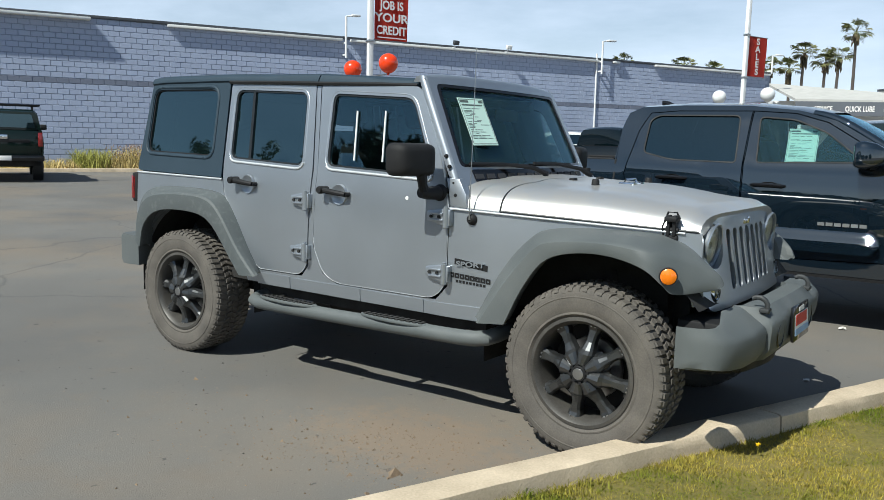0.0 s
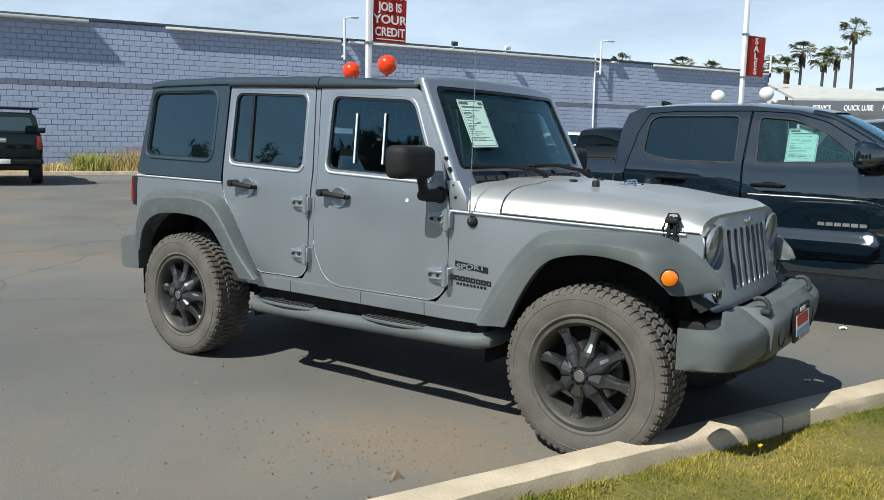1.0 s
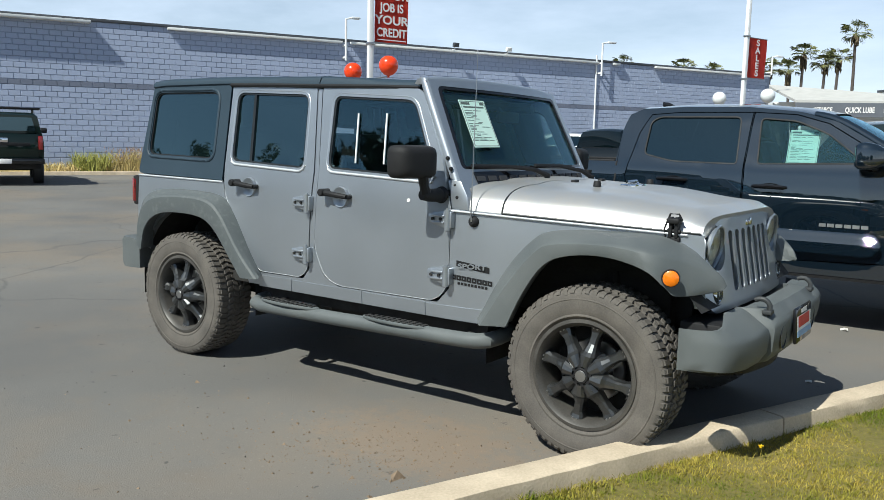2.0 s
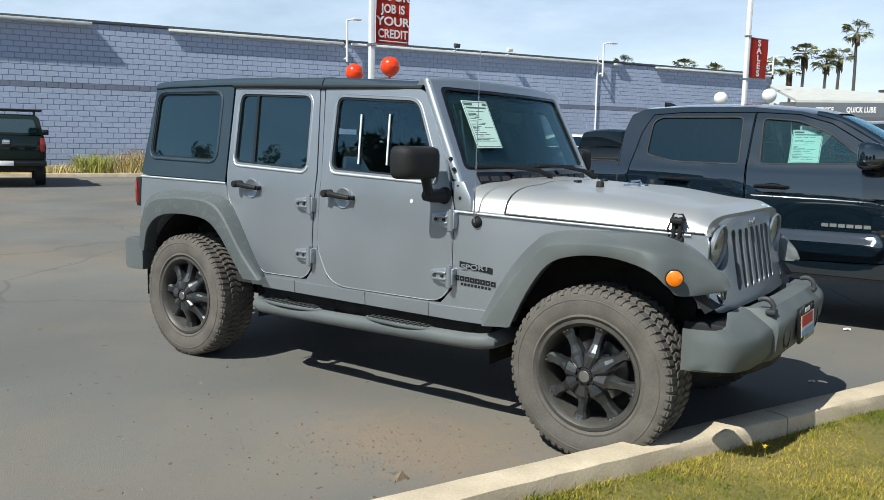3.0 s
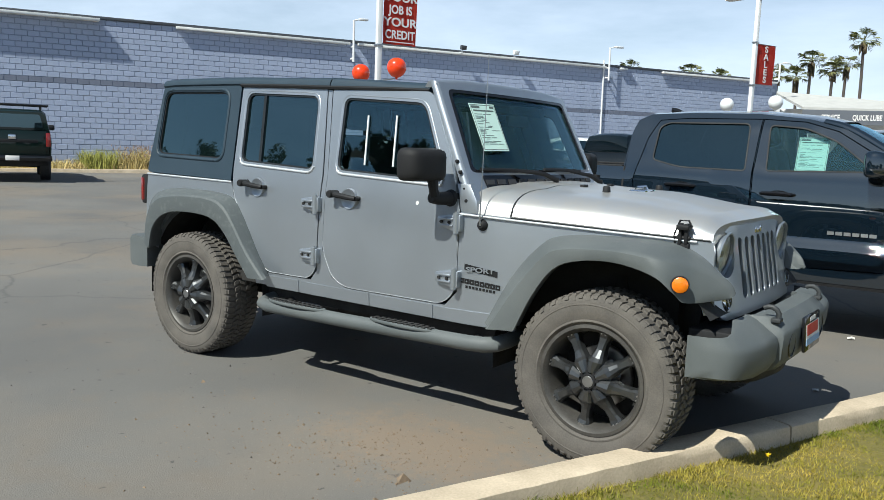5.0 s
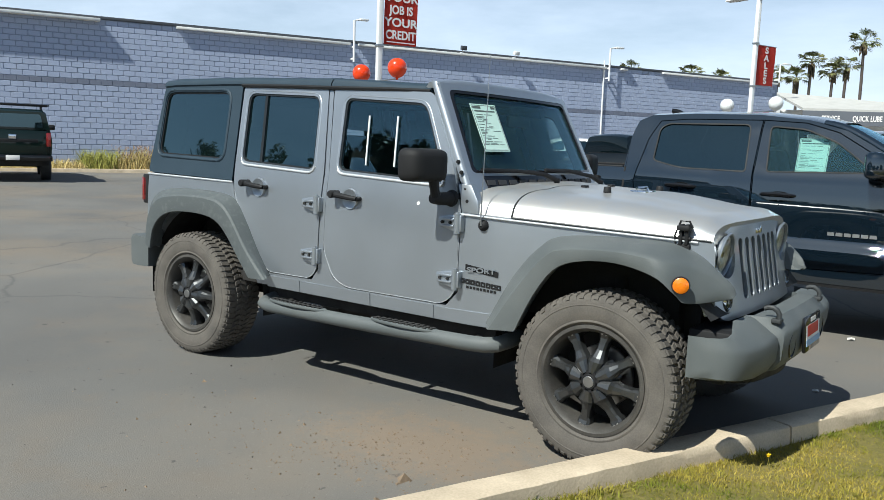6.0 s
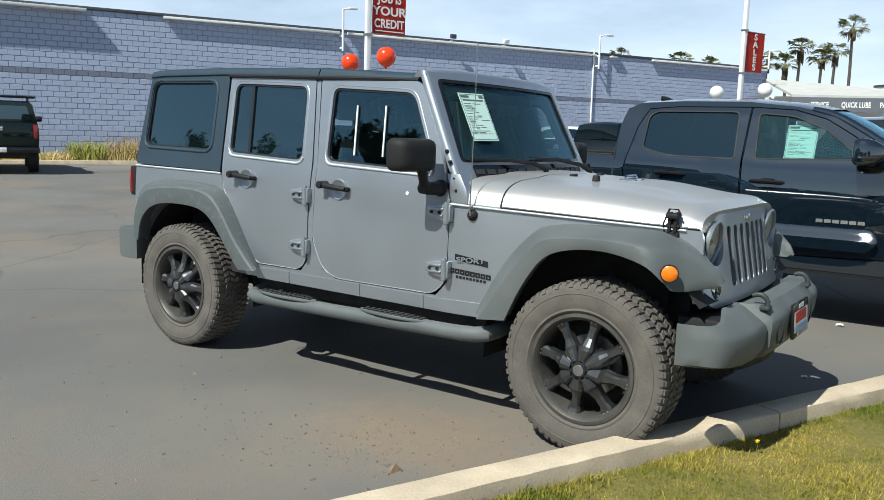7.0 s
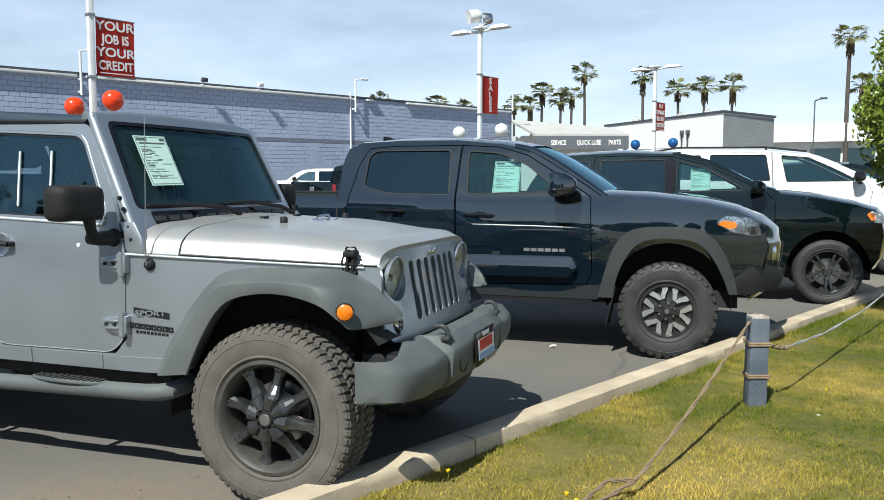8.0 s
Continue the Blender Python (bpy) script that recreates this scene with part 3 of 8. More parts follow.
# dandelions, litter
for i, (x, y) in enumerate(((1.31, -0.72), (1.36, -0.78), (0.74, -0.61), (2.62, 1.55))):
    fl = thing("dandelion", Matrix.Translation((x, y, 0.125)), "yellow dandelion flower in the lawn", "flower", "lawn flowers")
    bm = bmesh.new()
    rr = random.Random(i)
    for k in range(22):
        t, q = k * 2.4, 0.010 * math.sqrt((k + 1) / 22)
        v = [(0.3 * q * math.cos(t), 0.3 * q * math.sin(t), 0), (q * 1.25 * math.cos(t - 0.2), q * 1.25 * math.sin(t - 0.2), 0.003 + rr.uniform(0, 0.004)), (q * 1.25 * math.cos(t + 0.2), q * 1.25 * math.sin(t + 0.2), 0.003 + rr.uniform(0, 0.004))]
        bm.faces.new([bm.verts.new(p_) for p_ in v])
    spin(bm, [(0, 0.004), (0.008, 0.002), (0.006, -0.006), (0, -0.008)], 8, "z")
    part("bloom", bm, YELLOW, fl)
    bm = bmesh.new()
    hose(bm, [(0, 0, -0.045), (0.003, 0.002, -0.02), (0, 0, -0.006)], 0.0015, 5)
    part("stalk", bm, GRASS, fl)
for x, y, z, s in ((0.648, 1.117, 0.0, 0.020), (2.497, 0.90, 0.12, 0.010), (0.60, 2.95, 0.0, 0.03)):
    bm = bmesh.new()
    q = [bm.verts.new((s * u, s * v, 0.004 + s * w)) for u, v, w in ((-1, -0.7, 0), (0.2, -1, 0.5), (1, -0.4, 0.1), (0.7, 0.6, 0.6), (-0.3, 1, 0.2), (-1.1, 0.3, 0.4))]
    top = bm.verts.new((0, 0, s * 0.9))
    for k in range(6):
        bm.faces.new((q[k], q[(k + 1) % 6], top))
    bm.faces.new(list(reversed(q)))
    tagged(part("paper_scrap", bm, LITTER, smooth=0, m=Matrix.Translation((x, y, z))), "small crumpled scrap of pale paper on the ground", "litter")

# ---- block wall along the far side of the lot ----
WALL_ANGLE, WALL_FAR = 63.5, 30.5
WM = pose(0, 0, 0, 0, 0, WALL_ANGLE) @ pose(0, WALL_FAR, 0) @ pose(0, 0, 0, 0, -0.42, 0)   # x along the wall, -y out of it
COURSE, LONG = 0.2032, 0.4064
A0, A1, TOP = -14.0, 38.4, 28
wall = thing("wall_north", WM, "grey-blue painted concrete block wall with a dark band", "wall", kind="structure")
bm = bmesh.new()
box(bm, A0, 0.018, -0.5, A1, 0.40, TOP * COURSE)
part("wall_core", bm, MORTAR, wall, smooth=0)


def block_mesh(w, h, mat):
    bm = bmesh.new()
    d, c = 0.020, 0.011
    v = [bm.verts.new(p_) for p_ in ((0, d, 0), (w, d, 0), (w, d, h), (0, d, h), (c, 0, c), (w - c, 0, c), (w - c, 0, h - c), (c, 0, h - c))]
    for f in ((4, 5, 6, 7), (0, 1, 5, 4), (1, 2, 6, 5), (2, 3, 7, 6), (3, 0, 4, 7)):
        bm.faces.new([v[i] for i in f])
    me = finish("block", bm, mat, 0)
    return me


G = 0.010
plain, banded = block_mesh(LONG - G, COURSE - G, BLOCK), block_mesh(LONG - G, COURSE - G, BAND)
vs_, fs_, vb_, fb_ = [], [], [], []
for row in range(TOP):
    x = A0 + (LONG / 2 if row % 2 else 0)
    while x + LONG < A1:
        z = row * COURSE
        y = rnd.uniform(-0.003, 0.002)
        if 13 <= row < 29 and -2.6 < x < 4.8:
            ob = new("block", banded if row == 16 else plain)
            ob.parent = wall
            ob.location = (x, y, z)
        else:
            s, d, c, w, h = len(vb_ if row == 16 else vs_), 0.020, 0.011, LONG - G, COURSE - G
            v = [(x, y + d, z), (x + w, y + d, z), (x + w, y + d, z + h), (x, y + d, z + h), (x + c, y, z + c), (x + w - c, y, z + c), (x + w - c, y, z + h - c), (x + c, y, z + h - c)]
            f = [(s + 4, s + 5, s + 6, s + 7), (s, s + 1, s + 5, s + 4), (s + 1, s + 2, s + 6, s + 5), (s + 2, s + 3, s + 7, s + 6), (s + 3, s, s + 4, s + 7)]
            (vb_ if row == 16 else vs_).extend(v)
            (fb_ if row == 16 else fs_).extend(f)
        x += LONG
for nm, v, f, mt_ in (("blocks", vs_, fs_, BLOCK), ("band_blocks", vb_, fb_, BAND)):
    me = bpy.data.meshes.new(nm)
    me.from_pydata(v, [], f)
    me.materials.append(mt_)
    ob = new(nm, me)
    ob.parent = wall
    tagged(ob, kind="stuff")
bm = bmesh.new()
box(bm, A0, -0.06, TOP * COURSE, A1 + 0.1, 0.45, TOP * COURSE + 0.11, 0.01)
part("roof_flashing", bm, FLASHING, wall, "dark metal roof edge")
for x0, x1 in ((A0, 0.6), (3.4, 10.7), (11.1, 25.0), (26.0, 26.45), (29.0, 38.2)):
    bm = bmesh.new()
    box(bm, x0, -0.38 if x0 < 0 else -0.20, TOP * COURSE - 0.10, x1, 0.0, TOP * COURSE - 0.005, 0.008)
    part("eave_strip", bm, WHITE, wall, "white metal eave strip")
# lamps that rise over the wall, floodlights at its head, a conduit
for x, z0, z1, reach in ((10.8, 4.85, 6.62, 0.62), (25.08, 4.95, 6.62, 0.80), (38.1, 5.7, 6.75, 0.8), (-8.5, 4.9, 6.6, 0.7)):
    lm = thing("wall_lamp", WM @ Matrix.Translation((x, -0.32, 0)), "white pole lamp bracketed to the wall head", "lamp", "wall lamps")
    bm = bmesh.new()
    rod(bm, (0, 0, z0), (0, 0, z1), 0.05, n=12)
    part("pole", bm, POLE, lm)
    for z in (z0 + 0.15, z0 + 0.65):
        bm = bmesh.new()
        box(bm, -0.04, 0.0, z - 0.04, 0.04, 0.33, z + 0.04, 0.008)
        part("bracket", bm, POLE, lm)
    bm = bmesh.new()
    rod(bm, (0, 0, z1 - 0.02), (reach * 0.4, -0.05, z1 + 0.04), 0.035)
    box(bm, reach * 0.35, -0.16, z1 + 0.0, reach, 0.06, z1 + 0.09, 0.03)
    part("lamp_head", bm, POLE, lm)
for x in (16.25, 19.2):
    fl = thing("floodlight", WM @ Matrix.Translation((x, -0.30, TOP * COURSE)), "small floodlight on the roof edge", "lamp", "floodlights")
    bm = bmesh.new()
    box(bm, -0.14, -0.16, 0.12, 0.14, 0.02, 0.32, 0.03, m=pose(0, 0, 0, 12))
    part("lamp_head", bm, FLASHING if x < 17 else WHITE, fl)
    bm = bmesh.new()
    rod(bm, (0, 0, 0), (0, 0, 0.2), 0.02)
    box(bm, -0.03, -0.02, -0.02, 0.03, 0.40, 0.02)
    part("bracket", bm, POLE, fl)
cd = thing("conduit", WM @ Matrix.Translation((24.95, -0.05, 0)), "white pipe running up the wall", "pipe")
bm = bmesh.new()
rod(bm, (0, 0, 0), (0, 0, 6.0), 0.045, n=10)
part("pipe", bm, POLE, cd)
# planting strip with its low kerb
bm = bmesh.new()
box(bm, A0, -1.05, -0.3, A1, -0.90, 0.13, 0.02)
box(bm, A0, -0.90, -0.3, A1, 0.02, 0.09)
tagged(part("planting_kerb", bm, CONCRETE, m=WM), "low concrete kerb of the planting strip", "kerb", kind="structure")


def tuft(name, m, count, high, spread, mat, label, seed, heads=None):
    t_ = thing(name, m, label, "weeds", "weeds by the wall")
    r = random.Random(seed)
    bm, hb = bmesh.new(), bmesh.new()
    for _ in range(count):
        t, d = r.uniform(0, math.tau), spread * math.sqrt(r.random())
        x, y = d * math.cos(t), 0.35 * d * math.sin(t)
        h, l, w = high * r.uniform(0.45, 1.05), high * r.uniform(0.1, 0.6), r.uniform(0.009, 0.019)
        ca, sa = math.cos(radians(r.uniform(-75, 15))), math.sin(radians(r.uniform(-75, 15)))
        u = r.uniform(0, math.tau)
        q = [bm.verts.new(p_) for p_ in ((x - w * ca, y - w * sa, 0), (x + w * ca, y + w * sa, 0), (x + w * ca * 0.8 + l * 0.4 * math.cos(u), y + w * sa * 0.8 + l * 0.3 * math.sin(u), h * 0.6), (x - w * ca * 0.8 + l * 0.4 * math.cos(u), y - w * sa * 0.8 + l * 0.3 * math.sin(u), h * 0.6))]
        e = bm.verts.new((x + l * math.cos(u), y + l * 0.7 * math.sin(u), h))
        bm.faces.new(q)
        bm.faces.new((q[3], q[2], e))
        if heads and r.random() < 0.5:
            c = Vector(e.co)
            k = [hb.verts.new(c + Vector((0.02 * math.cos(i * 2.1), 0.02 * math.sin(i * 2.1), 0.0))) for i in range(3)]
            k.append(hb.verts.new(c + Vector((0.01, 0, 0.09))))
            for f in ((0, 1, 3), (1, 2, 3), (2, 0, 3)):
                hb.faces.new([k[i] for i in f])
    part("foliage", bm, mat, t_, smooth=0)
    if heads:
        tagged(part("seed_heads", hb, heads, t_, "pinkish dry seed heads", 0), "pinkish dry seed heads", kind="stuff")
    else:
        hb.free()
    return t_


PINK = material("seed_head", (0.45, 0.33, 0.24), 0.9, 0, 0.2, 3, own=0.3)
for x, n_, h, sp, mt_, hd, lab, sd in ((0.45, 520, 0.80, 0.72, WEEDGREEN, None, "green clump of tall weeds by the wall", 1), (2.0, 520, 0.86, 0.85, WEED, PINK, "dry clump of grass with pinkish seed heads", 2), (-0.75, 420, 0.42, 0.95, WEED, None, "low straw-coloured weeds along the wall", 3), (1.25, 240, 0.40, 0.7, WEED, None, "low straw-coloured weeds along the wall", 4), (3.2, 320, 0.62, 0.9, WEED, PINK, "dry clump of grass with pinkish seed heads", 5), (-2.3, 260, 0.4, 0.9, WEED, None, "low straw-coloured weeds along the wall", 6)):
    tuft("weed_clump", WM @ Matrix.Translation((x, -0.48, 0.08)), n_, h, sp, mt_, lab, sd, hd)


# ---- lamp posts with banners and balloon pairs ----
def lamp_post(a, n, colour, ball_label, words, vertical, flood=False, turn=0.0):
    base = Matrix.Translation(lot(a, n)) @ pose(0, 0, 0, 0, 0, KERB)
    p = thing("lamp_post", base, "white square lamp post with two heads and a red banner", "lamp post", "lamp posts")
    bm = bmesh.new()
    box(bm, -0.047, -0.047, 0.0, 0.047, 0.047, 5.30, 0.010)
    part("post", bm, POLE, p)
    bm = bmesh.new()
    box(bm, -0.30, -0.30, 0, 0.30, 0.30, 0.55, 0.03)
    part("footing", bm, CONCRETE, p, "concrete footing")
    for z in (4.17, 3.17):
        bm = bmesh.new()
        box(bm, -0.062, -0.062, z - 0.02, 0.062, 0.062, z + 0.02, 0.004)
        part("collar", bm, STEEL, p)
    for s in (-1, 1):
        bm = bmesh.new()
        rod(bm, (0, 0, 5.22), (0, s * 0.42, 5.26), 0.03)
        part("arm", bm, POLE, p)
        bm = bmesh.new()
        rings = []
        for y, w, h in ((0.36, 0.10, 0.05), (0.46, 0.15, 0.09), (0.80, 0.15, 0.08), (0.94, 0.10, 0.03)):
            rings.append([(-w, s * y, 5.24), (-w * 0.7, s * y, 5.24 + h), (w * 0.7, s * y, 5.24 + h), (w, s * y, 5.24)])
        loft(bm, rings)
        part("lamp_head", bm, POLE, p)
    bm = bmesh.new()
    box(bm, -0.16, -0.16, 5.29, 0.16, 0.16, 5.35, 0.02)
    part("cap", bm, POLE, p)
    if flood:
        bm = bmesh.new()
        m = pose(-0.10, 0.10, 5.62, 78, 0, 60)
        spin(bm, [(0, 0.16), (0.10, 0.16), (0.15, 0.10), (0.17, -0.10), (0.175, -0.16), (0.0, -0.14)], 20, "z", m)
        rod(bm, (0, 0, 5.34), (0, 0, 5.52), 0.03)
        part("floodlight", bm, WHITE, p, "round white floodlight")
        bm = bmesh.new()
        spin(bm, [(0, 0.12), (0.09, 0.12), (0.13, 0.07), (0.15, -0.07), (0.155, -0.12), (0.0, -0.10)], 20, "z", pose(0.16, -0.12, 5.56, 84, 0, 40))
        rod(bm, (0, 0, 5.34), (0.14, -0.10, 5.48), 0.025)
        part("floodlight", bm, STEEL, p, "round grey floodlight")
    # banner on two short rods
    w, h = (0.66, 0.90)
    for z in (4.15, 3.20):
        bm = bmesh.new()
        rod(bm, (0.05, 0, z), (0.76, 0, z - 0.01), 0.010, n=6)
        part("banner_rod", bm, STEEL, p)
    bm = bmesh.new()
    nx, nz_ = 8, 10
    g = [[bm.verts.new((0.08 + w * i / nx, 0.010 * math.sin(i * 0.9 + j * 0.5), 3.21 + 0.93 * j / nz_)) for j in range(nz_ + 1)] for i in range(nx + 1)]
    for i in range(nx):
        for j in range(nz_):
            bm.faces.new((g[i][j], g[i + 1][j], g[i + 1][j + 1], g[i][j + 1]))
    bmesh.ops.solidify(bm, geom=bm.faces[:], thickness=0.003)
    ban = part("banner", bm, RED, p, "red printed banner")
    size = {4: 0.185, 5: 0.185}[len(words)]
    if vertical:
        for k, ch in enumerate(words):
            letters(ch, 0.205, CREAM, ban, pose(0.08 + w / 2, -0.014, 4.03 - k * 0.178, 90, 0, 0), "letter", 0.004, squeeze=1.25)
    else:
        for k, line in enumerate(words):
            sq = min(1.15, 0.58 / (0.115 * len(line) * size / 0.185))
            letters(line, 0.205, CREAM, ban, pose(0.08 + w / 2, -0.014, 4.02 - k * 0.215, 90, 0, 0), "lettering", 0.004, squeeze=sq)
        bm = bmesh.new()
        box(bm, 0.13, -0.016, 3.245, 0.70, -0.013, 3.262)
        part("small_print", bm, CREAM, ban)
    # balloons on a cross arm
    bm = bmesh.new()
    rod(bm, (0, -0.70, 2.565), (0, 0.70, 2.55), 0.012, n=8)
    part("balloon_arm", bm, STEEL, p)
    for s in (-1, 1):
        ball = thing("balloon", base @ Matrix.Translation((0, s * 0.70, 2.557 - 0.008 * s)), ball_label, "balloon", "balloons")
        bm = bmesh.new()
        spin(bm, [(0.002, 0.0)] + [(0.165 * math.sin(math.pi * k / 16) * (1 - 0.06 * math.cos(math.pi * k / 16)), 0.175 - 0.168 * math.cos(math.pi * k / 16)) for k in range(1, 16)] + [(0.0, 0.343)], 28, "z")
        part("ball", bm, colour, ball, smooth=60)
        bm = bmesh.new()
        spin(bm, [(0.022, -0.02), (0.02, 0.01), (0.012, 0.02), (0, 0.02)], 10, "z")
        part("cup", bm, colour, ball)


def along_row(x, y):
    return KA.x * x + KA.y * y, KN.x * x + KN.y * y


lamp_post(*along_row(-7.765, 7.005), ORANGE, "glossy orange vinyl balloon on a lamp post arm", ("YOUR", "JOB IS", "YOUR", "CREDIT"), False)
lamp_post(*along_row(-3.67, 16.14), WHITEBALL, "white vinyl balloon on a lamp post arm", "SALES", True, True)
lamp_post(*along_row(0.15, 24.63), BLUEBALL, "blue vinyl balloon on a lamp post arm", ("SU", "TRABAJO", "ES SU", "CREDITO"), False)

# ---- far buildings ----
def slab(name, corners, z0, z1, mat, parent, label=""):
    """An upright prism over ground corners."""
    bm = bmesh.new()
    prism(bm, [(c[0], c[1]) for c in corners], z1 - z0, Matrix.Translation((0, 0, z0)))
    return part(name, bm, mat, parent, label, 0)


sv = thing("service_bay", None, "service bay with a pale sloping roof and a dark lettered fascia", "building")
f0, f1 = Vector((-8.06, 44.90, 0)), Vector((-2.55, 45.72, 0))
b0, b1 = Vector((-11.2, 51.6, 0)), Vector((-4.1, 52.7, 0))
bm = bmesh.new()
v = [bm.verts.new(p_) for p_ in (f0 + Vector((0, 0, 4.20)), f1 + Vector((0, 0, 4.10)), b1 + Vector((0, 0, 4.95)), b0 + Vector((0, 0, 5.60)))]
bm.faces.new(v)
bmesh.ops.recalc_face_normals(bm, faces=bm.faces[:])
bmesh.ops.solidify(bm, geom=bm.faces[:], thickness=0.14)
part("roof", bm, ROOFGREY, sv, "pale sloping roof", 0)
d = (f1 - f0).normalized()
nrm_ = Vector((d.y, -d.x, 0))
bm = bmesh.new()
prism(bm, [(0, 0), ((f1 - f0).length, 0), ((f1 - f0).length, 0.74), (0, 0.80)], 0.14, Matrix(((d.x, 0, nrm_.x, f0.x), (d.y, 0, nrm_.y, f0.y), (0, 1, 0, 3.40), (0, 0, 0, 1))))
fas = part("fascia", bm, DARKSIGN, sv, "dark grey fascia", 0)
for word, u in (("SERVICE", 1.45), ("QUICK LUBE", 3.25), ("PARTS", 4.75)):
    letters(word, 0.40, CREAM, fas, Matrix(((d.x, 0, nrm_.x, f0.x + d.x * u + nrm_.x * 0.16), (d.y, 0, nrm_.y, f0.y + d.y * u + nrm_.y * 0.16), (0, 1, 0, 3.77), (0, 0, 0, 1))), squeeze=0.62)
slab("wall", [(b0 + (f0 - b0) * 0.3)[:2], (b1 + (f1 - b1) * 0.3)[:2], b1[:2], b0[:2]], 0, 4.5, STUCCO, sv)
for f in (0.04, 0.96):
    bm = bmesh.new()
    c = f0 + (f1 - f0) * f + Vector((0, 0.35, 0))
    box(bm, c.x - 0.12, c.y - 0.12, 0, c.x + 0.12, c.y + 0.12, 3.5)
    part("column", bm, STUCCO, sv)

wh = thing("white_building", None, "white flat-roofed building with a grey block side", "building")
c0, c1, c2, c3 = (-6.8, 70.4), (2.97, 57.87), (6.8, 64.3), (-2.6, 76.5)
slab("wall", [c0, c1, c2, c3], 0, 6.35, STUCCO, wh)
slab("parapet_cap", [(c0[0] - .1, c0[1]), (c1[0], c1[1] - .15), (c2[0] + .15, c2[1]), c3], 6.35, 6.52, FLASHING, wh, "dark parapet cap")
sd = (Vector((*c2, 0)) - Vector((*c1, 0))).normalized()
L = (Vector((*c2, 0)) - Vector((*c1, 0))).length
bm = bmesh.new()
for row in range(30):
    z = 0.2 + row * 0.2032
    x = 0.0 if row % 2 == 0 else -0.2032
    while x < L:
        x0, x1 = max(0.0, x), min(L, x + 0.392)
        vv = [bm.verts.new((c1[0] + sd.x * u + sd.y * 0.01, c1[1] + sd.y * u - sd.x * 0.01, w_)) for u, w_ in ((x0, z), (x1, z), (x1, z + 0.19), (x0, z + 0.19))]
        bm.faces.new(vv)
        x += 0.4064
bmesh.ops.solidify(bm, geom=bm.faces[:], thickness=0.008)
tagged(part("block_panel", bm, GREYBLOCK, wh, "grey painted blocks", 0), kind="stuff")
for i, (u, h, w) in enumerate(((0.30, 0.9, 0.35), (0.52, 0.5, 0.22), (0.74, 0.45, 0.3), (0.12, 0.6, 0.3))):
    q = Vector((*c0, 0)).lerp(Vector((*c1, 0)), u) + Vector((1.5, 1.5, 0))
    bm = bmesh.new()
    box(bm, q.x - w, q.y - w, 6.4, q.x + w, q.y + w, 6.4 + h, 0.04)
    rod(bm, (q.x, q.y, 6.4 + h), (q.x, q.y, 6.6 + h), 0.12)
    part("roof_vent", bm, ROOFGREY, wh)
for u in (0.70, 0.745):
    q = Vector((*c0, 0)).lerp(Vector((*c1, 0)), u)
    bm = bmesh.new()
    box(bm, q.x - 0.15, q.y - 0.35, 5.0, q.x + 0.15, q.y + 0.05, 5.35, 0.03)
    rod(bm, (q.x, q.y - 0.15, 2.5), (q.x, q.y - 0.15, 5.0), 0.06)
    part("wall_fixture", bm, FLASHING, wh)

lowb = thing("showroom", None, "low white showroom with dark windows under a deep fascia", "building")
slab("wall", [(6.95, 71.5), (34, 68.5), (36, 84), (8, 86)], 0, 4.75, STUCCO, lowb)
slab("fascia", [(6.6, 70.7), (34, 67.6), (36.5, 84), (7, 86)], 4.75, 6.25, STUCCO, lowb, "deep white fascia")
for k in range(9):
    x = 10.3 + k * 2.5
    y = 71.5 + (68.5 - 71.5) * (x - 6.95) / 27.05
    win = slab("window", [(x, y - 0.06), (x + 2.2, y - 0.06 - 0.244), (x + 2.2, y + 0.1), (x, y + 0.1)], 0.6, 4.2, GLASS_DARK, lowb, "dark window")
    slab("window_frame", [(x - 0.1, y - 0.10), (x - 0.02, y - 0.11), (x - 0.02, y + 0.1), (x - 0.1, y + 0.1)], 0.4, 4.4, STEEL, lowb)
fl = thing("street_lamp", Matrix.Translation((8.64, 55.5, 0)), "far single-arm lot lamp", "lamp post")
bm = bmesh.new()
rod(bm, (0, 0, 0), (0, 0, 6.8), 0.055, 0.045)
part("post", bm, DARKSIGN, fl)
bm = bmesh.new()
rod(bm, (0, 0, 6.8), (0.5, 0, 6.95), 0.05)
box(bm, 0.3, -0.12, 6.88, 0.75, 0.12, 7.02, 0.04)
part("lamp_head", bm, DARKSIGN, fl)


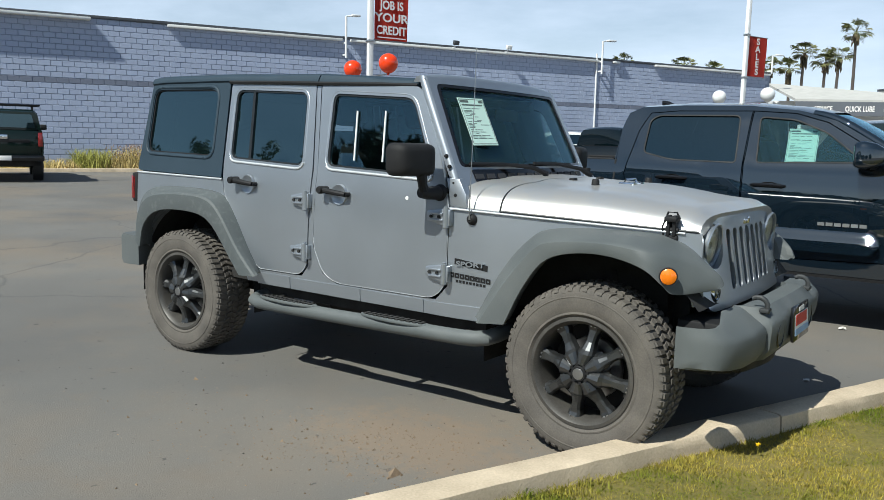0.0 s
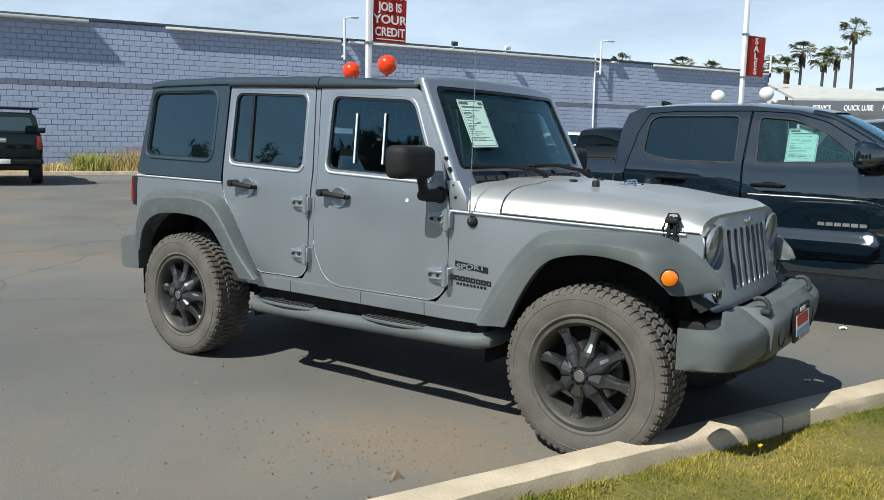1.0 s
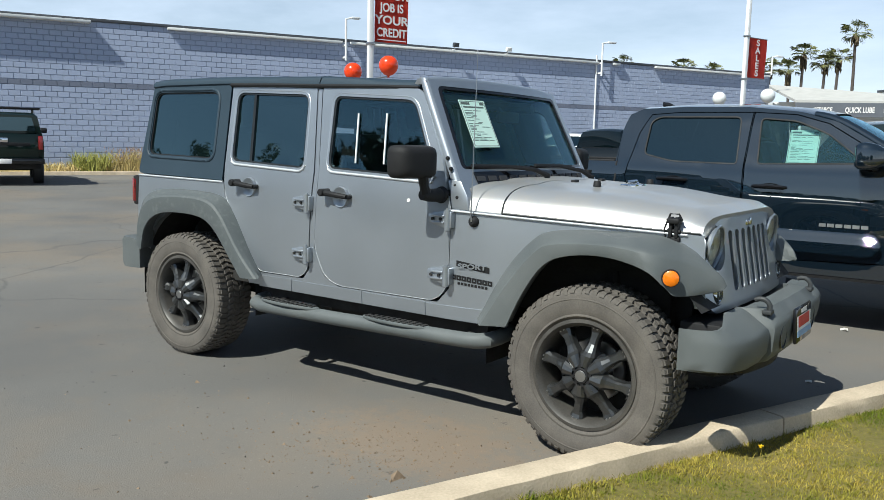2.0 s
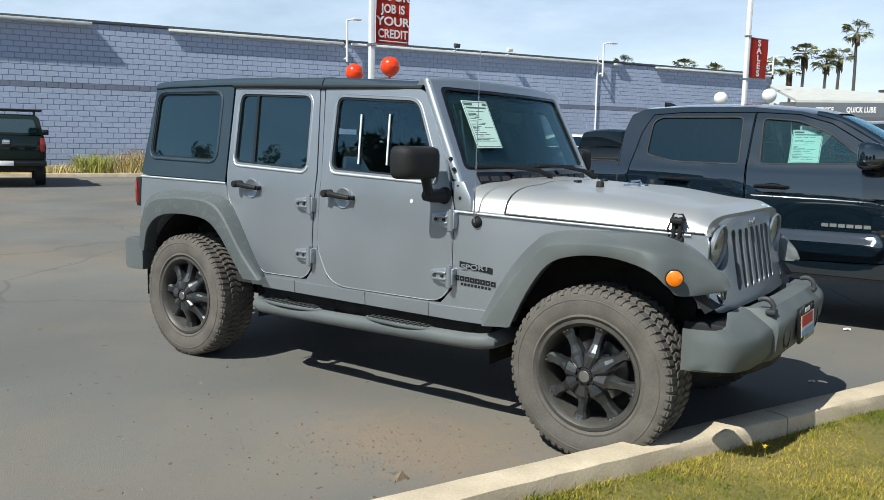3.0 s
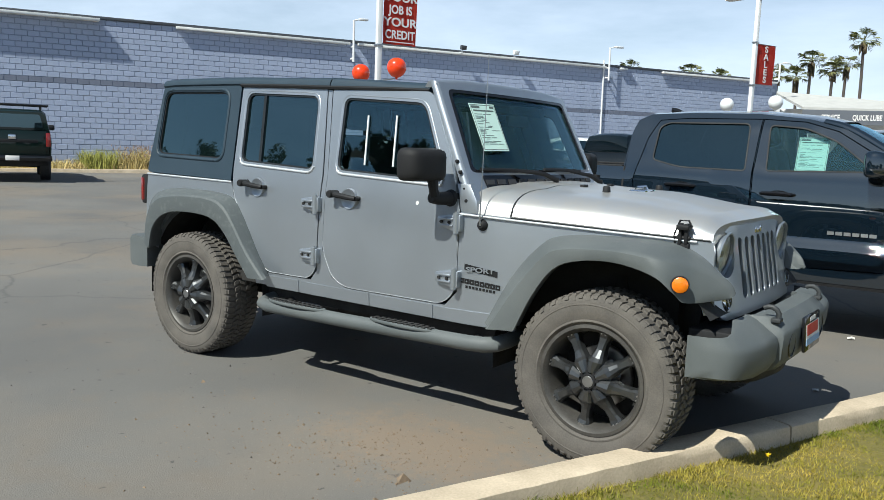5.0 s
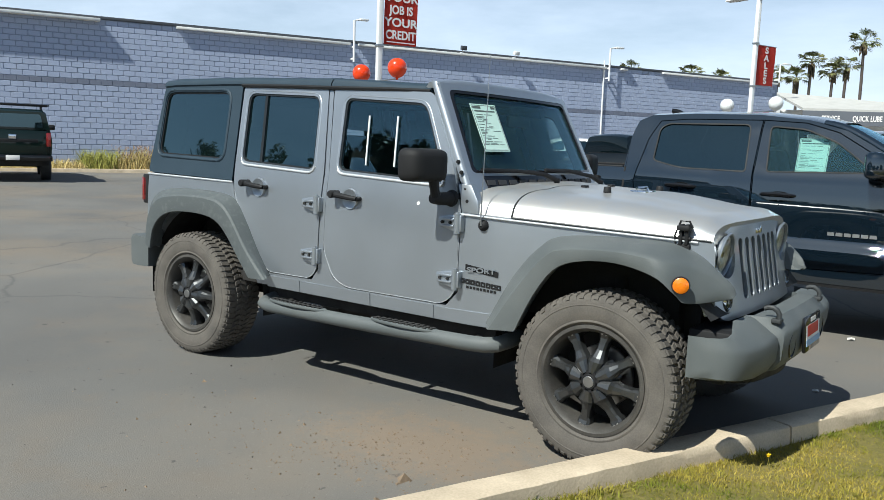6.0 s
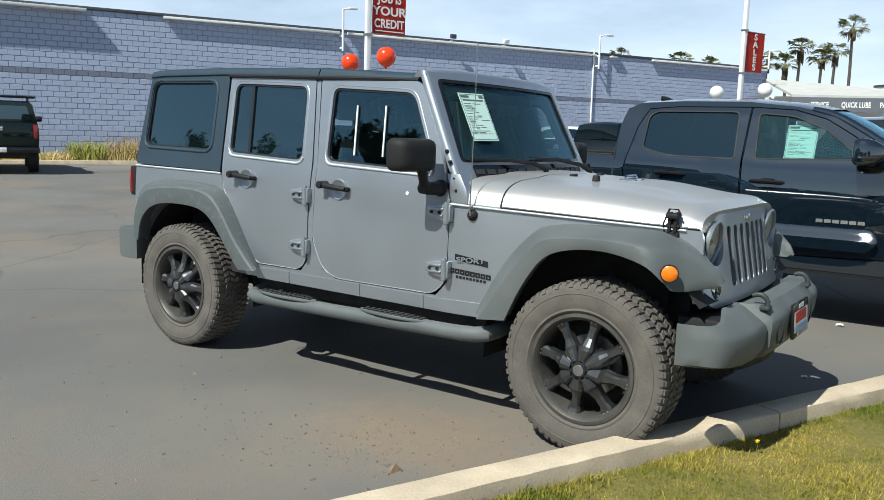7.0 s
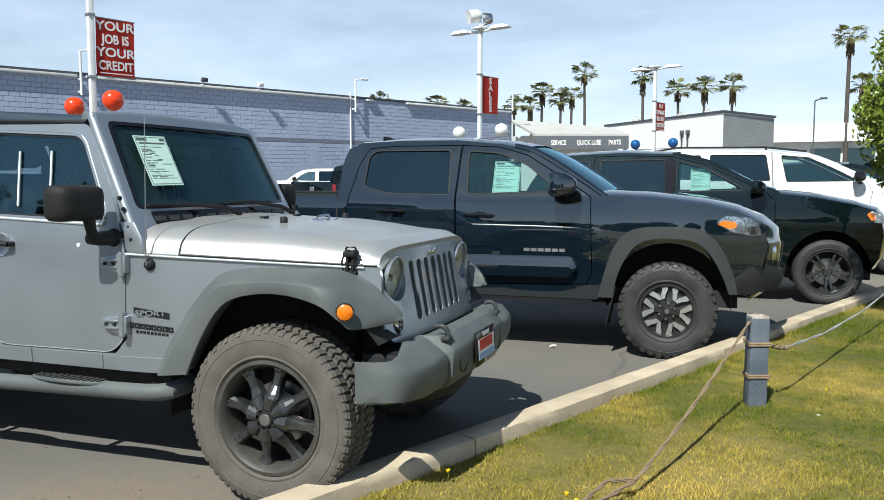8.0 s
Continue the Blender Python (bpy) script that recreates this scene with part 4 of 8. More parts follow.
# ---- palms ----
def palm_crown(seed, r_, dead):
    """Fan leaves on stalks in a loose ball: each fan is folded segments with drooping tips."""
    rr = random.Random(seed)
    bm = bmesh.new()
    for k in range(28):
        up = math.asin(rr.uniform(-0.55, 0.98))
        t = rr.uniform(0, math.tau)
        d_ = Vector((math.cos(t) * math.cos(up), math.sin(t) * math.cos(up), math.sin(up)))
        s_ = d_.cross(Vector((0, 0, 1))).normalized() if abs(d_.z) < 0.98 else Vector((1, 0, 0))
        n_ = s_.cross(d_).normalized()
        hub = d_ * r_ * rr.uniform(0.42, 0.55)
        w = 0.018 * r_
        q = [bm.verts.new(p_) for p_ in (s_ * w, s_ * -w, hub - s_ * w, hub + s_ * w)]
        bm.faces.new(q)
        ln = r_ * rr.uniform(0.42, 0.60)
        seg = 11
        for j in range(seg):
            f0_, f1_ = radians(-78 + 156 * j / seg), radians(-78 + 156 * (j + 0.72) / seg)
            a_, b_ = d_ * math.cos(f0_) + s_ * math.sin(f0_), d_ * math.cos(f1_) + s_ * math.sin(f1_)
            m_ = (a_ + b_).normalized()
            droop = Vector((0, 0, -1)) * ln * rr.uniform(0.12, 0.45)
            g0 = bm.verts.new(hub)
            g1, g2 = bm.verts.new(hub + a_ * ln * 0.66 + n_ * 0.03 * r_ + droop * 0.2), bm.verts.new(hub + b_ * ln * 0.66 + droop * 0.2)
            g3 = bm.verts.new(hub + m_ * ln * rr.uniform(0.92, 1.05) + droop)
            bm.faces.new((g0, g1, g2))
            bm.faces.new((g1, g3, g2))
    return finish("crown", bm, FROND, 0)


def palm_skirt(seed, r_):
    rr = random.Random(seed)
    bm = bmesh.new()
    for k in range(70):
        t, z = rr.uniform(0, math.tau), rr.uniform(-0.95, 0.05) * r_
        d_ = Vector((math.cos(t), math.sin(t), 0))
        s_ = Vector((-d_.y, d_.x, 0))
        ln = r_ * rr.uniform(0.35, 0.6)
        p0 = d_ * 0.14 * r_ + Vector((0, 0, z))
        q = [bm.verts.new(p0 + s_ * 0.03 * r_), bm.verts.new(p0 - s_ * 0.03 * r_), bm.verts.new(p0 + d_ * 0.26 * r_ - s_ * 0.09 * r_ + Vector((0, 0, -ln * 0.6))), bm.verts.new(p0 + d_ * 0.22 * r_ + Vector((0, 0, -ln))), bm.verts.new(p0 + d_ * 0.26 * r_ + s_ * 0.09 * r_ + Vector((0, 0, -ln * 0.6)))]
        bm.faces.new((q[0], q[1], q[2], q[3], q[4]))
    return finish("skirt", bm, SKIRT, 0)


CROWNS = [palm_crown(s, 1.75, 0) for s in (1, 2, 3)]
SKIRTS = [palm_skirt(s, 1.75) for s in (4, 5)]


def palm(x, y, z, scale, k, skirt=True):
    p = thing("palm_tree", Matrix.Translation((x, y, 0)), "tall fan palm with a shaggy crown beyond the roofs", "palm", "palms")
    bm = bmesh.new()
    rr = random.Random(k)
    lean = (rr.uniform(-0.4, 0.4), rr.uniform(-0.4, 0.4))
    pts, rad = [], []
    for i in range(9):
        f = i / 8
        pts.append((lean[0] * math.sin(f * 2), lean[1] * math.sin(f * 2), z * f - 0.1))
        rad.append(0.21 - 0.07 * f + (0.08 if i == 0 else 0))
    end = Vector(pts[-1])
    off = Vector((-end.x, -end.y, 0))
    hose(bm, [Vector(q) + off * (i / 8) for i, q in enumerate(pts)], rad, 9)
    part("trunk", bm, BARK, p)
    c = new("crown", CROWNS[k % 3])
    c.parent = p
    c.matrix_basis = Matrix.Translation((0, 0, z)) @ pose(0, 0, 0, 0, 0, 40 * k) @ Matrix.Scale(scale, 4)
    if skirt:
        s_ = new("skirt", SKIRTS[k % 2])
        s_.parent = p
        s_.matrix_basis = Matrix.Translation((0, 0, z - 0.2)) @ pose(0, 0, 0, 0, 0, 25 * k) @ Matrix.Diagonal((scale * 0.55, scale * 0.55, scale * (0.55 + 0.2 * (k % 3)), 1))
    return p


for i, (x, y, z, s) in enumerate(((-12.22, 94.9, 14.3, 1.0), (-17.08, 94.1, 12.3, 0.95), (-18.5, 93.8, 10.6, 0.85), (-14.9, 94.5, 11.3, 0.95), (-13.6, 94.7, 11.8, 0.9), (-5.44, 95.6, 13.7, 0.95), (-1.45, 95.8, 12.1, 1.0), (1.54, 95.9, 12.4, 1.05),
                                  (4.61, 95.8, 12.5, 1.0), (-35.8, 88.5, 11.2, 0.85), (-29.4, 90.9, 10.9, 0.9), (-26.1, 91.9, 10.4, 0.75), (-20.4, 93.4, 10.7, 0.85), (12.8, 70.1, 13.2, 0.85), (18.0, 96, 12.0, 1.0), (24.0, 94, 13.0, 1.0))):
    palm(x, y, z, s, i)


# ---- shrub tree on the lawn, and trees across the street behind the walk ----
def leafy(name, base, trunk_h, centre, radii, count, leaf, mat, label, seed, cat="tree", group=""):
    t_ = thing(name, base, label, cat, group)
    rr = random.Random(seed)
    bm = bmesh.new()
    hose(bm, [(0, 0, -0.1), (0.03, 0.02, trunk_h * 0.5), (0, 0, trunk_h)], [0.09, 0.07, 0.055] if radii[0] < 2 else [0.28, 0.22, 0.17], 9)
    for k in range(7):
        t = k * math.tau / 7 + rr.uniform(-0.3, 0.3)
        e = Vector((radii[0] * 0.6 * math.cos(t), radii[1] * 0.6 * math.sin(t), centre + radii[2] * rr.uniform(-0.3, 0.5)))
        hose(bm, [(0, 0, trunk_h * 0.85), (e.x * 0.45, e.y * 0.45, (trunk_h + e.z) / 2 + 0.05), e], [0.035, 0.022, 0.010] if radii[0] < 2 else [0.12, 0.08, 0.03], 6)
    part("trunk", bm, BARK, t_)
    verts, faces = [], []
    r = np.random.default_rng(seed)
    clumps = [(Vector((rr.gauss(0, 0.45), rr.gauss(0, 0.45), rr.gauss(0, 0.45))), rr.uniform(0.25, 0.5)) for _ in range(40)]
    for _ in range(count):
        c, cr_ = clumps[int(r.integers(0, 40))]
        if c.length > 0.8:
            c = c * (0.8 / c.length)
        dd = Vector(r.normal(0, 1, 3)).normalized() * cr_ * float(r.uniform(0.5, 1.0))
        q = c + dd
        p_ = Vector((q.x * radii[0], q.y * radii[1], centre + q.z * radii[2]))
        n_ = (dd.normalized() * 0.5 + Vector(r.normal(0, 0.5, 3))).normalized()
        u = n_.cross(Vector(r.normal(0, 1, 3))).normalized()
        w = n_.cross(u)
        l = leaf * float(r.uniform(0.7, 1.2))
        s = len(verts)
        verts += [tuple(p_ - u * l), tuple(p_ + w * l * 0.42 + n_ * l * 0.12), tuple(p_ + u * l), tuple(p_ - w * l * 0.42 + n_ * l * 0.12)]
        faces.append((s, s + 1, s + 2, s + 3))
    me = bpy.data.meshes.new("crown")
    me.from_pydata(verts, [], faces)
    me.materials.append(mat)
    c = new("crown", me)
    c.parent = t_
    return t_


leafy("shrub_tree", Matrix.Translation((4.14, 4.75, 0.1)), 1.3, 2.05, (0.90, 0.90, 0.98), 42000, 0.036, LEAF, "bright green broad-leaved shrub tree on the lawn", 3, "tree")
for i, (x, h, w) in enumerate(((-57, 10.7, 2.6), (-52.5, 11.2, 2.4), (-48.5, 10.4, 2.2), (-44, 10.9, 2.4), (-40.5, 10.4, 1.9), (-36.4, 11.9, 3.0), (-35.0, 11.6, 3.0), (-33.4, 12.1, 3.0), (-31.9, 11.7, 3.0), (-30.3, 12.0, 3.0), (-28.6, 11.8, 3.2), (-25.0, 11.6, 3.8), (-17, 10.0, 5.2), (-8, 5.6, 3.6), (1, 5.0, 3.6), (11, 5.6, 4.0), (21, 7.0, 4.5))):
    leafy("street_tree", Matrix.Translation((x, -33 - 2 * (i % 2), 0)), h * 0.3, h * 0.52, (w * 1.1, w * 0.8, h * 0.5), 14000, 0.34, DARKLEAF, "dark round street tree across the road", 20 + i, "tree", "street trees")

# ---- post with its ropes on the lawn ----
post = thing("bollard_post", Matrix.Translation((2.172, 1.235, 0.08)) @ pose(0, 0, 0, 0, 0.4, 14) @ Matrix.Diagonal((0.92, 0.92, 1.06, 1)), "short grey-painted wooden post with worn top, tied with rope", "post")
bm = bmesh.new()
box(bm, -0.062, -0.062, -0.05, 0.062, 0.062, 0.515, 0.010)
wood = part("post", bm, POSTGREY, post)
bm = bmesh.new()
g = []
for i in range(5):
    g.append([bm.verts.new((-0.056 + 0.028 * i, -0.056 + 0.028 * j, 0.517 + rnd.uniform(0, 0.012))) for j in range(5)])
for i in range(4):
    for j in range(4):
        bm.faces.new((g[i][j], g[i + 1][j], g[i + 1][j + 1], g[i][j + 1]))
bmesh.ops.recalc_face_normals(bm, faces=bm.faces[:])
bmesh.ops.solidify(bm, geom=bm.faces[:], thickness=0.02)
part("worn_top", bm, POSTTOP, wood, "splintered bare wood top")
for z in (0.175, 0.365):
    bm = bmesh.new()
    q = 0.067
    hose(bm, [(-q, -q, z), (q, -q, z + 0.004), (q, q, z + 0.010), (-q, q, z + 0.004), (-q, -q, z)], 0.008, 6)
    hose(bm, [(-q, -q, z - 0.012), (q, -q, z - 0.008), (q, q, z - 0.002), (-q, q, z - 0.008), (-q, -q, z - 0.012)], 0.007, 6)
    part("rope_band", bm, ROPE, post, "frayed rope band")
bm = bmesh.new()
rod(bm, (-0.063, -0.02, 0.455), (-0.0, -0.02, 0.455), 0.014)
part("rope_hole", bm, CHASSIS, wood)


def rope_thing(pts, r_, mat, label):
    t_ = thing("rope", None, label, "rope", "lawn ropes")
    fine_ = []
    for a_, b_ in zip(pts, pts[1:]):
        a_, b_ = Vector(a_), Vector(b_)
        for k in range(6):
            fine_.append(a_.lerp(b_, k / 6))
    fine_.append(Vector(pts[-1]))
    for s in range(2):
        bm = bmesh.new()
        hose(bm, [q + Vector((r_ * 0.9 * math.cos(i * 1.1 + s * math.pi), r_ * 0.5 * math.sin(i * 1.1 + s * math.pi), r_ * 0.9 * math.sin(i * 1.1 + s * math.pi))) for i, q in enumerate(fine_)], r_, 6)
        part("strand", bm, mat, t_)
    return t_


rope_thing([(2.125, 1.19, 0.60), (1.985, 0.74, 0.462), (1.845, 0.30, 0.335), (1.705, -0.14, 0.220), (1.585, -0.50, 0.140), (1.46, -0.74, 0.120), (1.31, -1.03, 0.118), (1.10, -1.45, 0.118)], 0.006, ROPE, "old brown rope sagging from the post to the lawn")
rope_thing([(1.58, -0.51, 0.142), (1.47, -0.62, 0.165), (1.40, -0.82, 0.145), (1.315, -1.03, 0.125)], 0.006, ROPE, "loose end of old brown rope on the grass")
rope_thing([(2.225, 1.25, 0.46), (2.30, 1.35, 0.42), (2.37, 1.47, 0.40)], 0.009, ROPE, "knotted rope end at the post")
rope_thing([(2.30, 1.35, 0.415), (2.40, 1.58, 0.39), (2.72, 2.45, 0.34), (3.15, 3.6, 0.34), (3.75, 5.2, 0.42), (4.35, 6.8, 0.55)], 0.005, PALE_ROPE, "pale rope running from the post along the lawn")

# ---- pieces that all vehicles share ----
def mirrored(ob, parent=None, label=""):
    """The same part on the vehicle's other side."""
    me = ob.data.copy()
    me.transform(Matrix.Diagonal((1, -1, 1, 1)))
    me.flip_normals()
    twin = new(ob.name.split(".")[0], me)
    twin.parent = parent or ob.parent
    return tagged(twin, label)


def tyre_mesh(r, rim, half, lugs, rubber, chunky, seed=3):
    """Tyre carcass with its axle along y, outer face at -y, and the ring of tread blocks."""
    g = {0: 0.004, 1: 0.0095, 2: 0.012}[int(chunky)]
    prof = [(rim - 0.012, half * 0.72), (rim + 0.004, half * 0.86), (rim + (r - rim) * 0.13, half * 0.95), (rim + (r - rim) * 0.15, half * 0.985), (rim + (r - rim) * 0.19, half * 0.985), (rim + (r - rim) * 0.21, half * 0.97), (rim + (r - rim) * 0.34, half * 1.02), (rim + (r - rim) * 0.55, half * 1.045), (rim + (r - rim) * 0.63, half * 1.035), (rim + (r - rim) * 0.645, half * 1.05), (rim + (r - rim) * 0.67, half * 1.045), (rim + (r - rim) * 0.68, half * 1.025),
            (rim + (r - rim) * 0.78, half * (1.01 if chunky == 1 else 0.99)), (r - 0.020, half * (0.955 if chunky == 1 else 0.90)), (r - g - 0.002, half * (0.865 if chunky == 1 else 0.80)), (r - g, half * 0.4), (r - g, 0)]
    prof = prof + [(a, -b) for a, b in reversed(prof[:-1])]
    bm = bmesh.new()
    spin(bm, prof, 64)
    carcass = finish("carcass", bm, rubber, 40)
    rnd = random.Random(seed)
    bm = bmesh.new()

    def block(t0, t1, y0, y1, skew, r0, r1, taper=0.12):
        vs = []
        for rr, k in ((r0, 0), (r1, taper)):
            dt, dy = (t1 - t0) * k / 2, (y1 - y0) * k / 2
            for t, y in ((t0 + dt, y0 + dy), (t1 - dt, y0 + dy), (t1 - dt, y1 - dy), (t0 + dt, y1 - dy)):
                t += skew * (y - y0)
                vs.append(bm.verts.new((rr * math.cos(t), y, rr * math.sin(t))))
        for f in ((4, 5, 6, 7), (0, 1, 5, 4), (1, 2, 6, 5), (2, 3, 7, 6), (3, 0, 4, 7)):
            bm.faces.new([vs[i] for i in f])

    step = math.tau / lugs
    for k in range(lugs):
        t = k * step
        for s in (-1, 1):
            # shoulder blocks reach down the side
            long = k % 2
            a, b = half * 0.50, half * (0.97 if long else 0.92) * (1 if chunky > 1 else 0.95)
            block(t, t + step * 0.66, min(s * a, s * b), max(s * a, s * b), 0.25 * s, r - g - 0.004, r - (0.004 if chunky else 0.002))
            # their side bites
            h = half * (1.035 if chunky > 1 else 1.018)
            q0, q1 = r - ((0.045 if long else 0.030) if chunky > 1 else (0.036 if long else 0.026)), r - (0.010 if chunky > 1 else 0.013)
            vs = [bm.verts.new((q * math.cos(u), s * y, q * math.sin(u))) for q, y in ((q0, h), (q1, half * 0.96)) for u in (t + step * 0.04, t + step * 0.60)]
            vi = [bm.verts.new((q * math.cos(u), s * (y - 0.012), q * math.sin(u))) for q, y in ((q0 - 0.004, h), (q1 + 0.006, half * 0.93)) for u in (t - step * 0.01, t + step * 0.66)]
            for f in ((0, 1, 3, 2),):
                bm.faces.new([vs[i] for i in f])
            for a1, b1 in ((0, 1), (1, 3), (3, 2), (2, 0)):
                bm.faces.new((vs[a1], vs[b1], vi[b1], vi[a1]))
        for j, (y0, y1, sk) in enumerate(((-0.46, -0.19, 1.1), (-0.15, 0.15, -1.4), (0.19, 0.46, 1.1))):
            off = (0.5 if j == 1 else 0.22) * step
            block(t + off, t + off + step * 0.62, y0 * half, y1 * half, sk * 0.8, r - g - 0.004, r)
    bmesh.ops.recalc_face_normals(bm, faces=bm.faces[:])
    tread = finish("tread", bm, rubber, 25)
    return carcass, tread


def wheel(kit, parent, x, y, z, side, turn=0.0):
    """One wheel under a vehicle: tyre with tread, rim with its spokes, cap and nuts."""
    w = new("wheel")
    w.parent = parent
    w.matrix_basis = pose(x, y, z, 0, 0, 0 if side < 0 else 180) @ pose(0, 0, 0, 0, turn, 0)
    for name, me, label in kit:
        ob = new(name, me)
        ob.parent = w
        tagged(ob, label)
    return w


def rim_barrel(r, half, depth, mat, lip=0.012):
    """The rim's lip and barrel; outer side at -y."""
    bm = bmesh.new()
    spin(bm, [(r - 0.004, half * 0.80), (r + 0.006, -half * 0.80), (r + 0.004, -half * 0.86), (r - lip, -half * 0.86), (r - lip - 0.010, -half * 0.72),
              (r - lip - 0.022, -half * 0.40), (r - 0.03, half * 0.75)], 48)
    return finish("rim", bm, mat, 40)


def spokes_mesh(count, r0, r1, w0, w1, y0, y1, thick, mat, mid=None, name="spokes"):
    """Spokes from the hub at r0 to the rim at r1; y0 and y1 are their front faces' depths."""
    bm = bmesh.new()
    for k in range(count):
        t = k * math.tau / count
        rings = []
        for f in (0, 0.25, 0.6, 0.9, 1.0):
            r = r0 + (r1 - r0) * f
            w = (w0 + (w1 - w0) * f) / 2
            y = y0 + (y1 - y0) * f ** 1.6 + (mid or 0) * math.sin(math.pi * f)
            rings.append([(r, y + thick, -w * 1.15), (r, y + thick * 0.25, -w), (r, y, -w * 0.72), (r, y, w * 0.72), (r, y + thick * 0.25, w), (r, y + thick, w * 1.15)])
        loft(bm, rings, m=pose(0, 0, 0, 0, math.degrees(t), 0))
    return finish(name, bm, mat, 30)


def disc_mesh(name, r, y0, y1, mat, n=24, bevel=0.004):
    bm = bmesh.new()
    spin(bm, [(0, y0), (r - bevel, y0), (r, y0 + bevel), (r, y1), (0, y1)], n)
    return finish(name, bm, mat, 30)


def nuts_mesh(count, ring, r, y0, y1, mat, n=6, turn=0.0):
    bm = bmesh.new()
    for k in range(count):
        t = radians(turn) + k * math.tau / count
        rod(bm, (ring * math.cos(t), y1, ring * math.sin(t)), (ring * math.cos(t), y0, ring * math.sin(t)), r, r * 0.8, n)
    return finish("wheel_nuts", bm, mat, 30)


def plain_wheel_kit(r, rim, half, rubber, rim_mat, count, lugs=44, chunky=False, split=False):
    carcass, tread = tyre_mesh(r, rim, half, lugs, rubber, chunky)
    kit = [("carcass", carcass, ""), ("tread", tread, ""), ("rim", rim_barrel(rim, half, 0.1, rim_mat), ""),
           ("brake_disc", disc_mesh("brake_disc", rim * 0.62, 0.0, 0.03, STEEL), "dull steel brake disc"),
           ("wheel_well", disc_mesh("wheel_well", rim * 0.97, 0.035, 0.05, CHASSIS), "")]
    if split:
        bm = bmesh.new()
        for k in range(count):
            for s in (-1, 1):
                t = math.degrees(k * math.tau / count)
                rings = []
                for f in (0, 0.5, 1.0):
                    q = rim * (0.22 + 0.74 * f)
                    c = s * (0.012 + 0.030 * f)
                    w = 0.013
                    y = -half * 0.55 - 0.012 * math.sin(math.pi * f) - 0.012 * f
                    rings.append([(q, y + 0.03, c - w * 1.3), (q, y, c - w), (q, y, c + w), (q, y + 0.03, c + w * 1.3)])
                loft(bm, rings, m=pose(0, 0, 0, 0, t, 0))
        kit.append(("spokes", finish("spokes", bm, rim_mat, 30), ""))
    else:
        kit.append(("spokes", spokes_mesh(count, rim * 0.2, rim * 0.97, rim * 0.24, rim * 0.2, -half * 0.6, -half * 0.66, 0.03, rim_mat), ""))
    kit.append(("hub_cap", disc_mesh("hub_cap", rim * 0.17, -half * 0.66, -half * 0.3, rim_mat), ""))
    kit.append(("wheel_nuts", nuts_mesh(5, rim * 0.28, 0.011, -half * 0.62, -half * 0.4, STEEL), ""))
    return kit


def side_part(name, outline, holes, surf, mat, parent, thick=0.03, out=0.0, step=0.1, label="", both=True, smooth=30):
    """A panel on a vehicle's right side, and its twin on the left. surf(x, z) is the half width there."""
    bm = bmesh.new()
    sheet(bm, outline, holes, lambda u, v: (u, -surf(u, v), v), thick, step, out)
    ob = part(name, bm, mat, parent, label, smooth)
    if both:
        twin = mirrored(ob, parent, label)
        return ob, twin
    return ob, None


def frame_loop(outline, grow):
    """An outline moved outwards by grow (inwards where negative)."""
    n = len(outline)
    area = sum(a[0] * b[1] - b[0] * a[1] for a, b in zip(outline, outline[1:] + outline[:1]))
    s = 1 if area > 0 else -1
    out = []
    for i, p in enumerate(outline):
        p, a, b = Vector(p), Vector(outline[i - 1]), Vector(outline[(i + 1) % n])
        d0, d1 = (p - a).normalized(), (b - p).normalized()
        n0, n1 = Vector((d0.y, -d0.x)) * s, Vector((d1.y, -d1.x)) * s
        m = n0 + n1
        m = m.normalized() if m.length > 1e-6 else n0
        out.append(tuple(p + m * grow / max(0.5, m.dot(n0))))
    return out


def window(name, outline, surf, parent, pane_mat, rim_mat, rim=0.018, deep=0.012, label="", both=True):
    """A pane set back in its opening, with a rubber seal round it."""
    inner = frame_loop(outline, -rim)
    made = side_part(name, outline, [], surf, pane_mat, parent, 0.0, -deep, 0.12, label, both)
    side_part("window_seal", frame_loop(outline, 0.004), [inner], surf, rim_mat, parent, 0.008, -deep + 0.008, 0.12, "", both)
    for ob in made:
        if ob:
            ob.visible_shadow = True
    return made


def seat(parent, x, y, z, mat, name="car_seat"):
    bm = bmesh.new()
    box(bm, x - 0.25, y - 0.25, z, x + 0.25, y + 0.25, z + 0.14, 0.04)
    box(bm, -0.07, y - 0.25, 0, 0.07, y + 0.25, 0.62, 0.05, m=pose(x - 0.24, 0, z + 0.08, 0, -14, 0))
    box(bm, -0.05, y - 0.13, 0.66, 0.05, y + 0.13, 0.86, 0.04, m=pose(x - 0.24, 0, z + 0.08, 0, -14, 0))
    return part(name, bm, mat, parent)


def steering_wheel(parent, x, y, z, mat):
    bm = bmesh.new()
    m = pose(x, y, z, 0, -65, 0)
    ring = [(0.185 + 0.016 * math.cos(t * math.tau / 8), 0.016 * math.sin(t * math.tau / 8)) for t in range(8)]
    spin(bm, ring, 28, "z", m, closed=True)
    box(bm, -0.06, -0.17, -0.015, 0.06, 0.17, 0.02, 0.01, m=m)
    rod(bm, m @ Vector((0, 0, 0)), m @ Vector((0, 0, -0.35)), 0.03)
    return part("steering_wheel", bm, mat, parent)


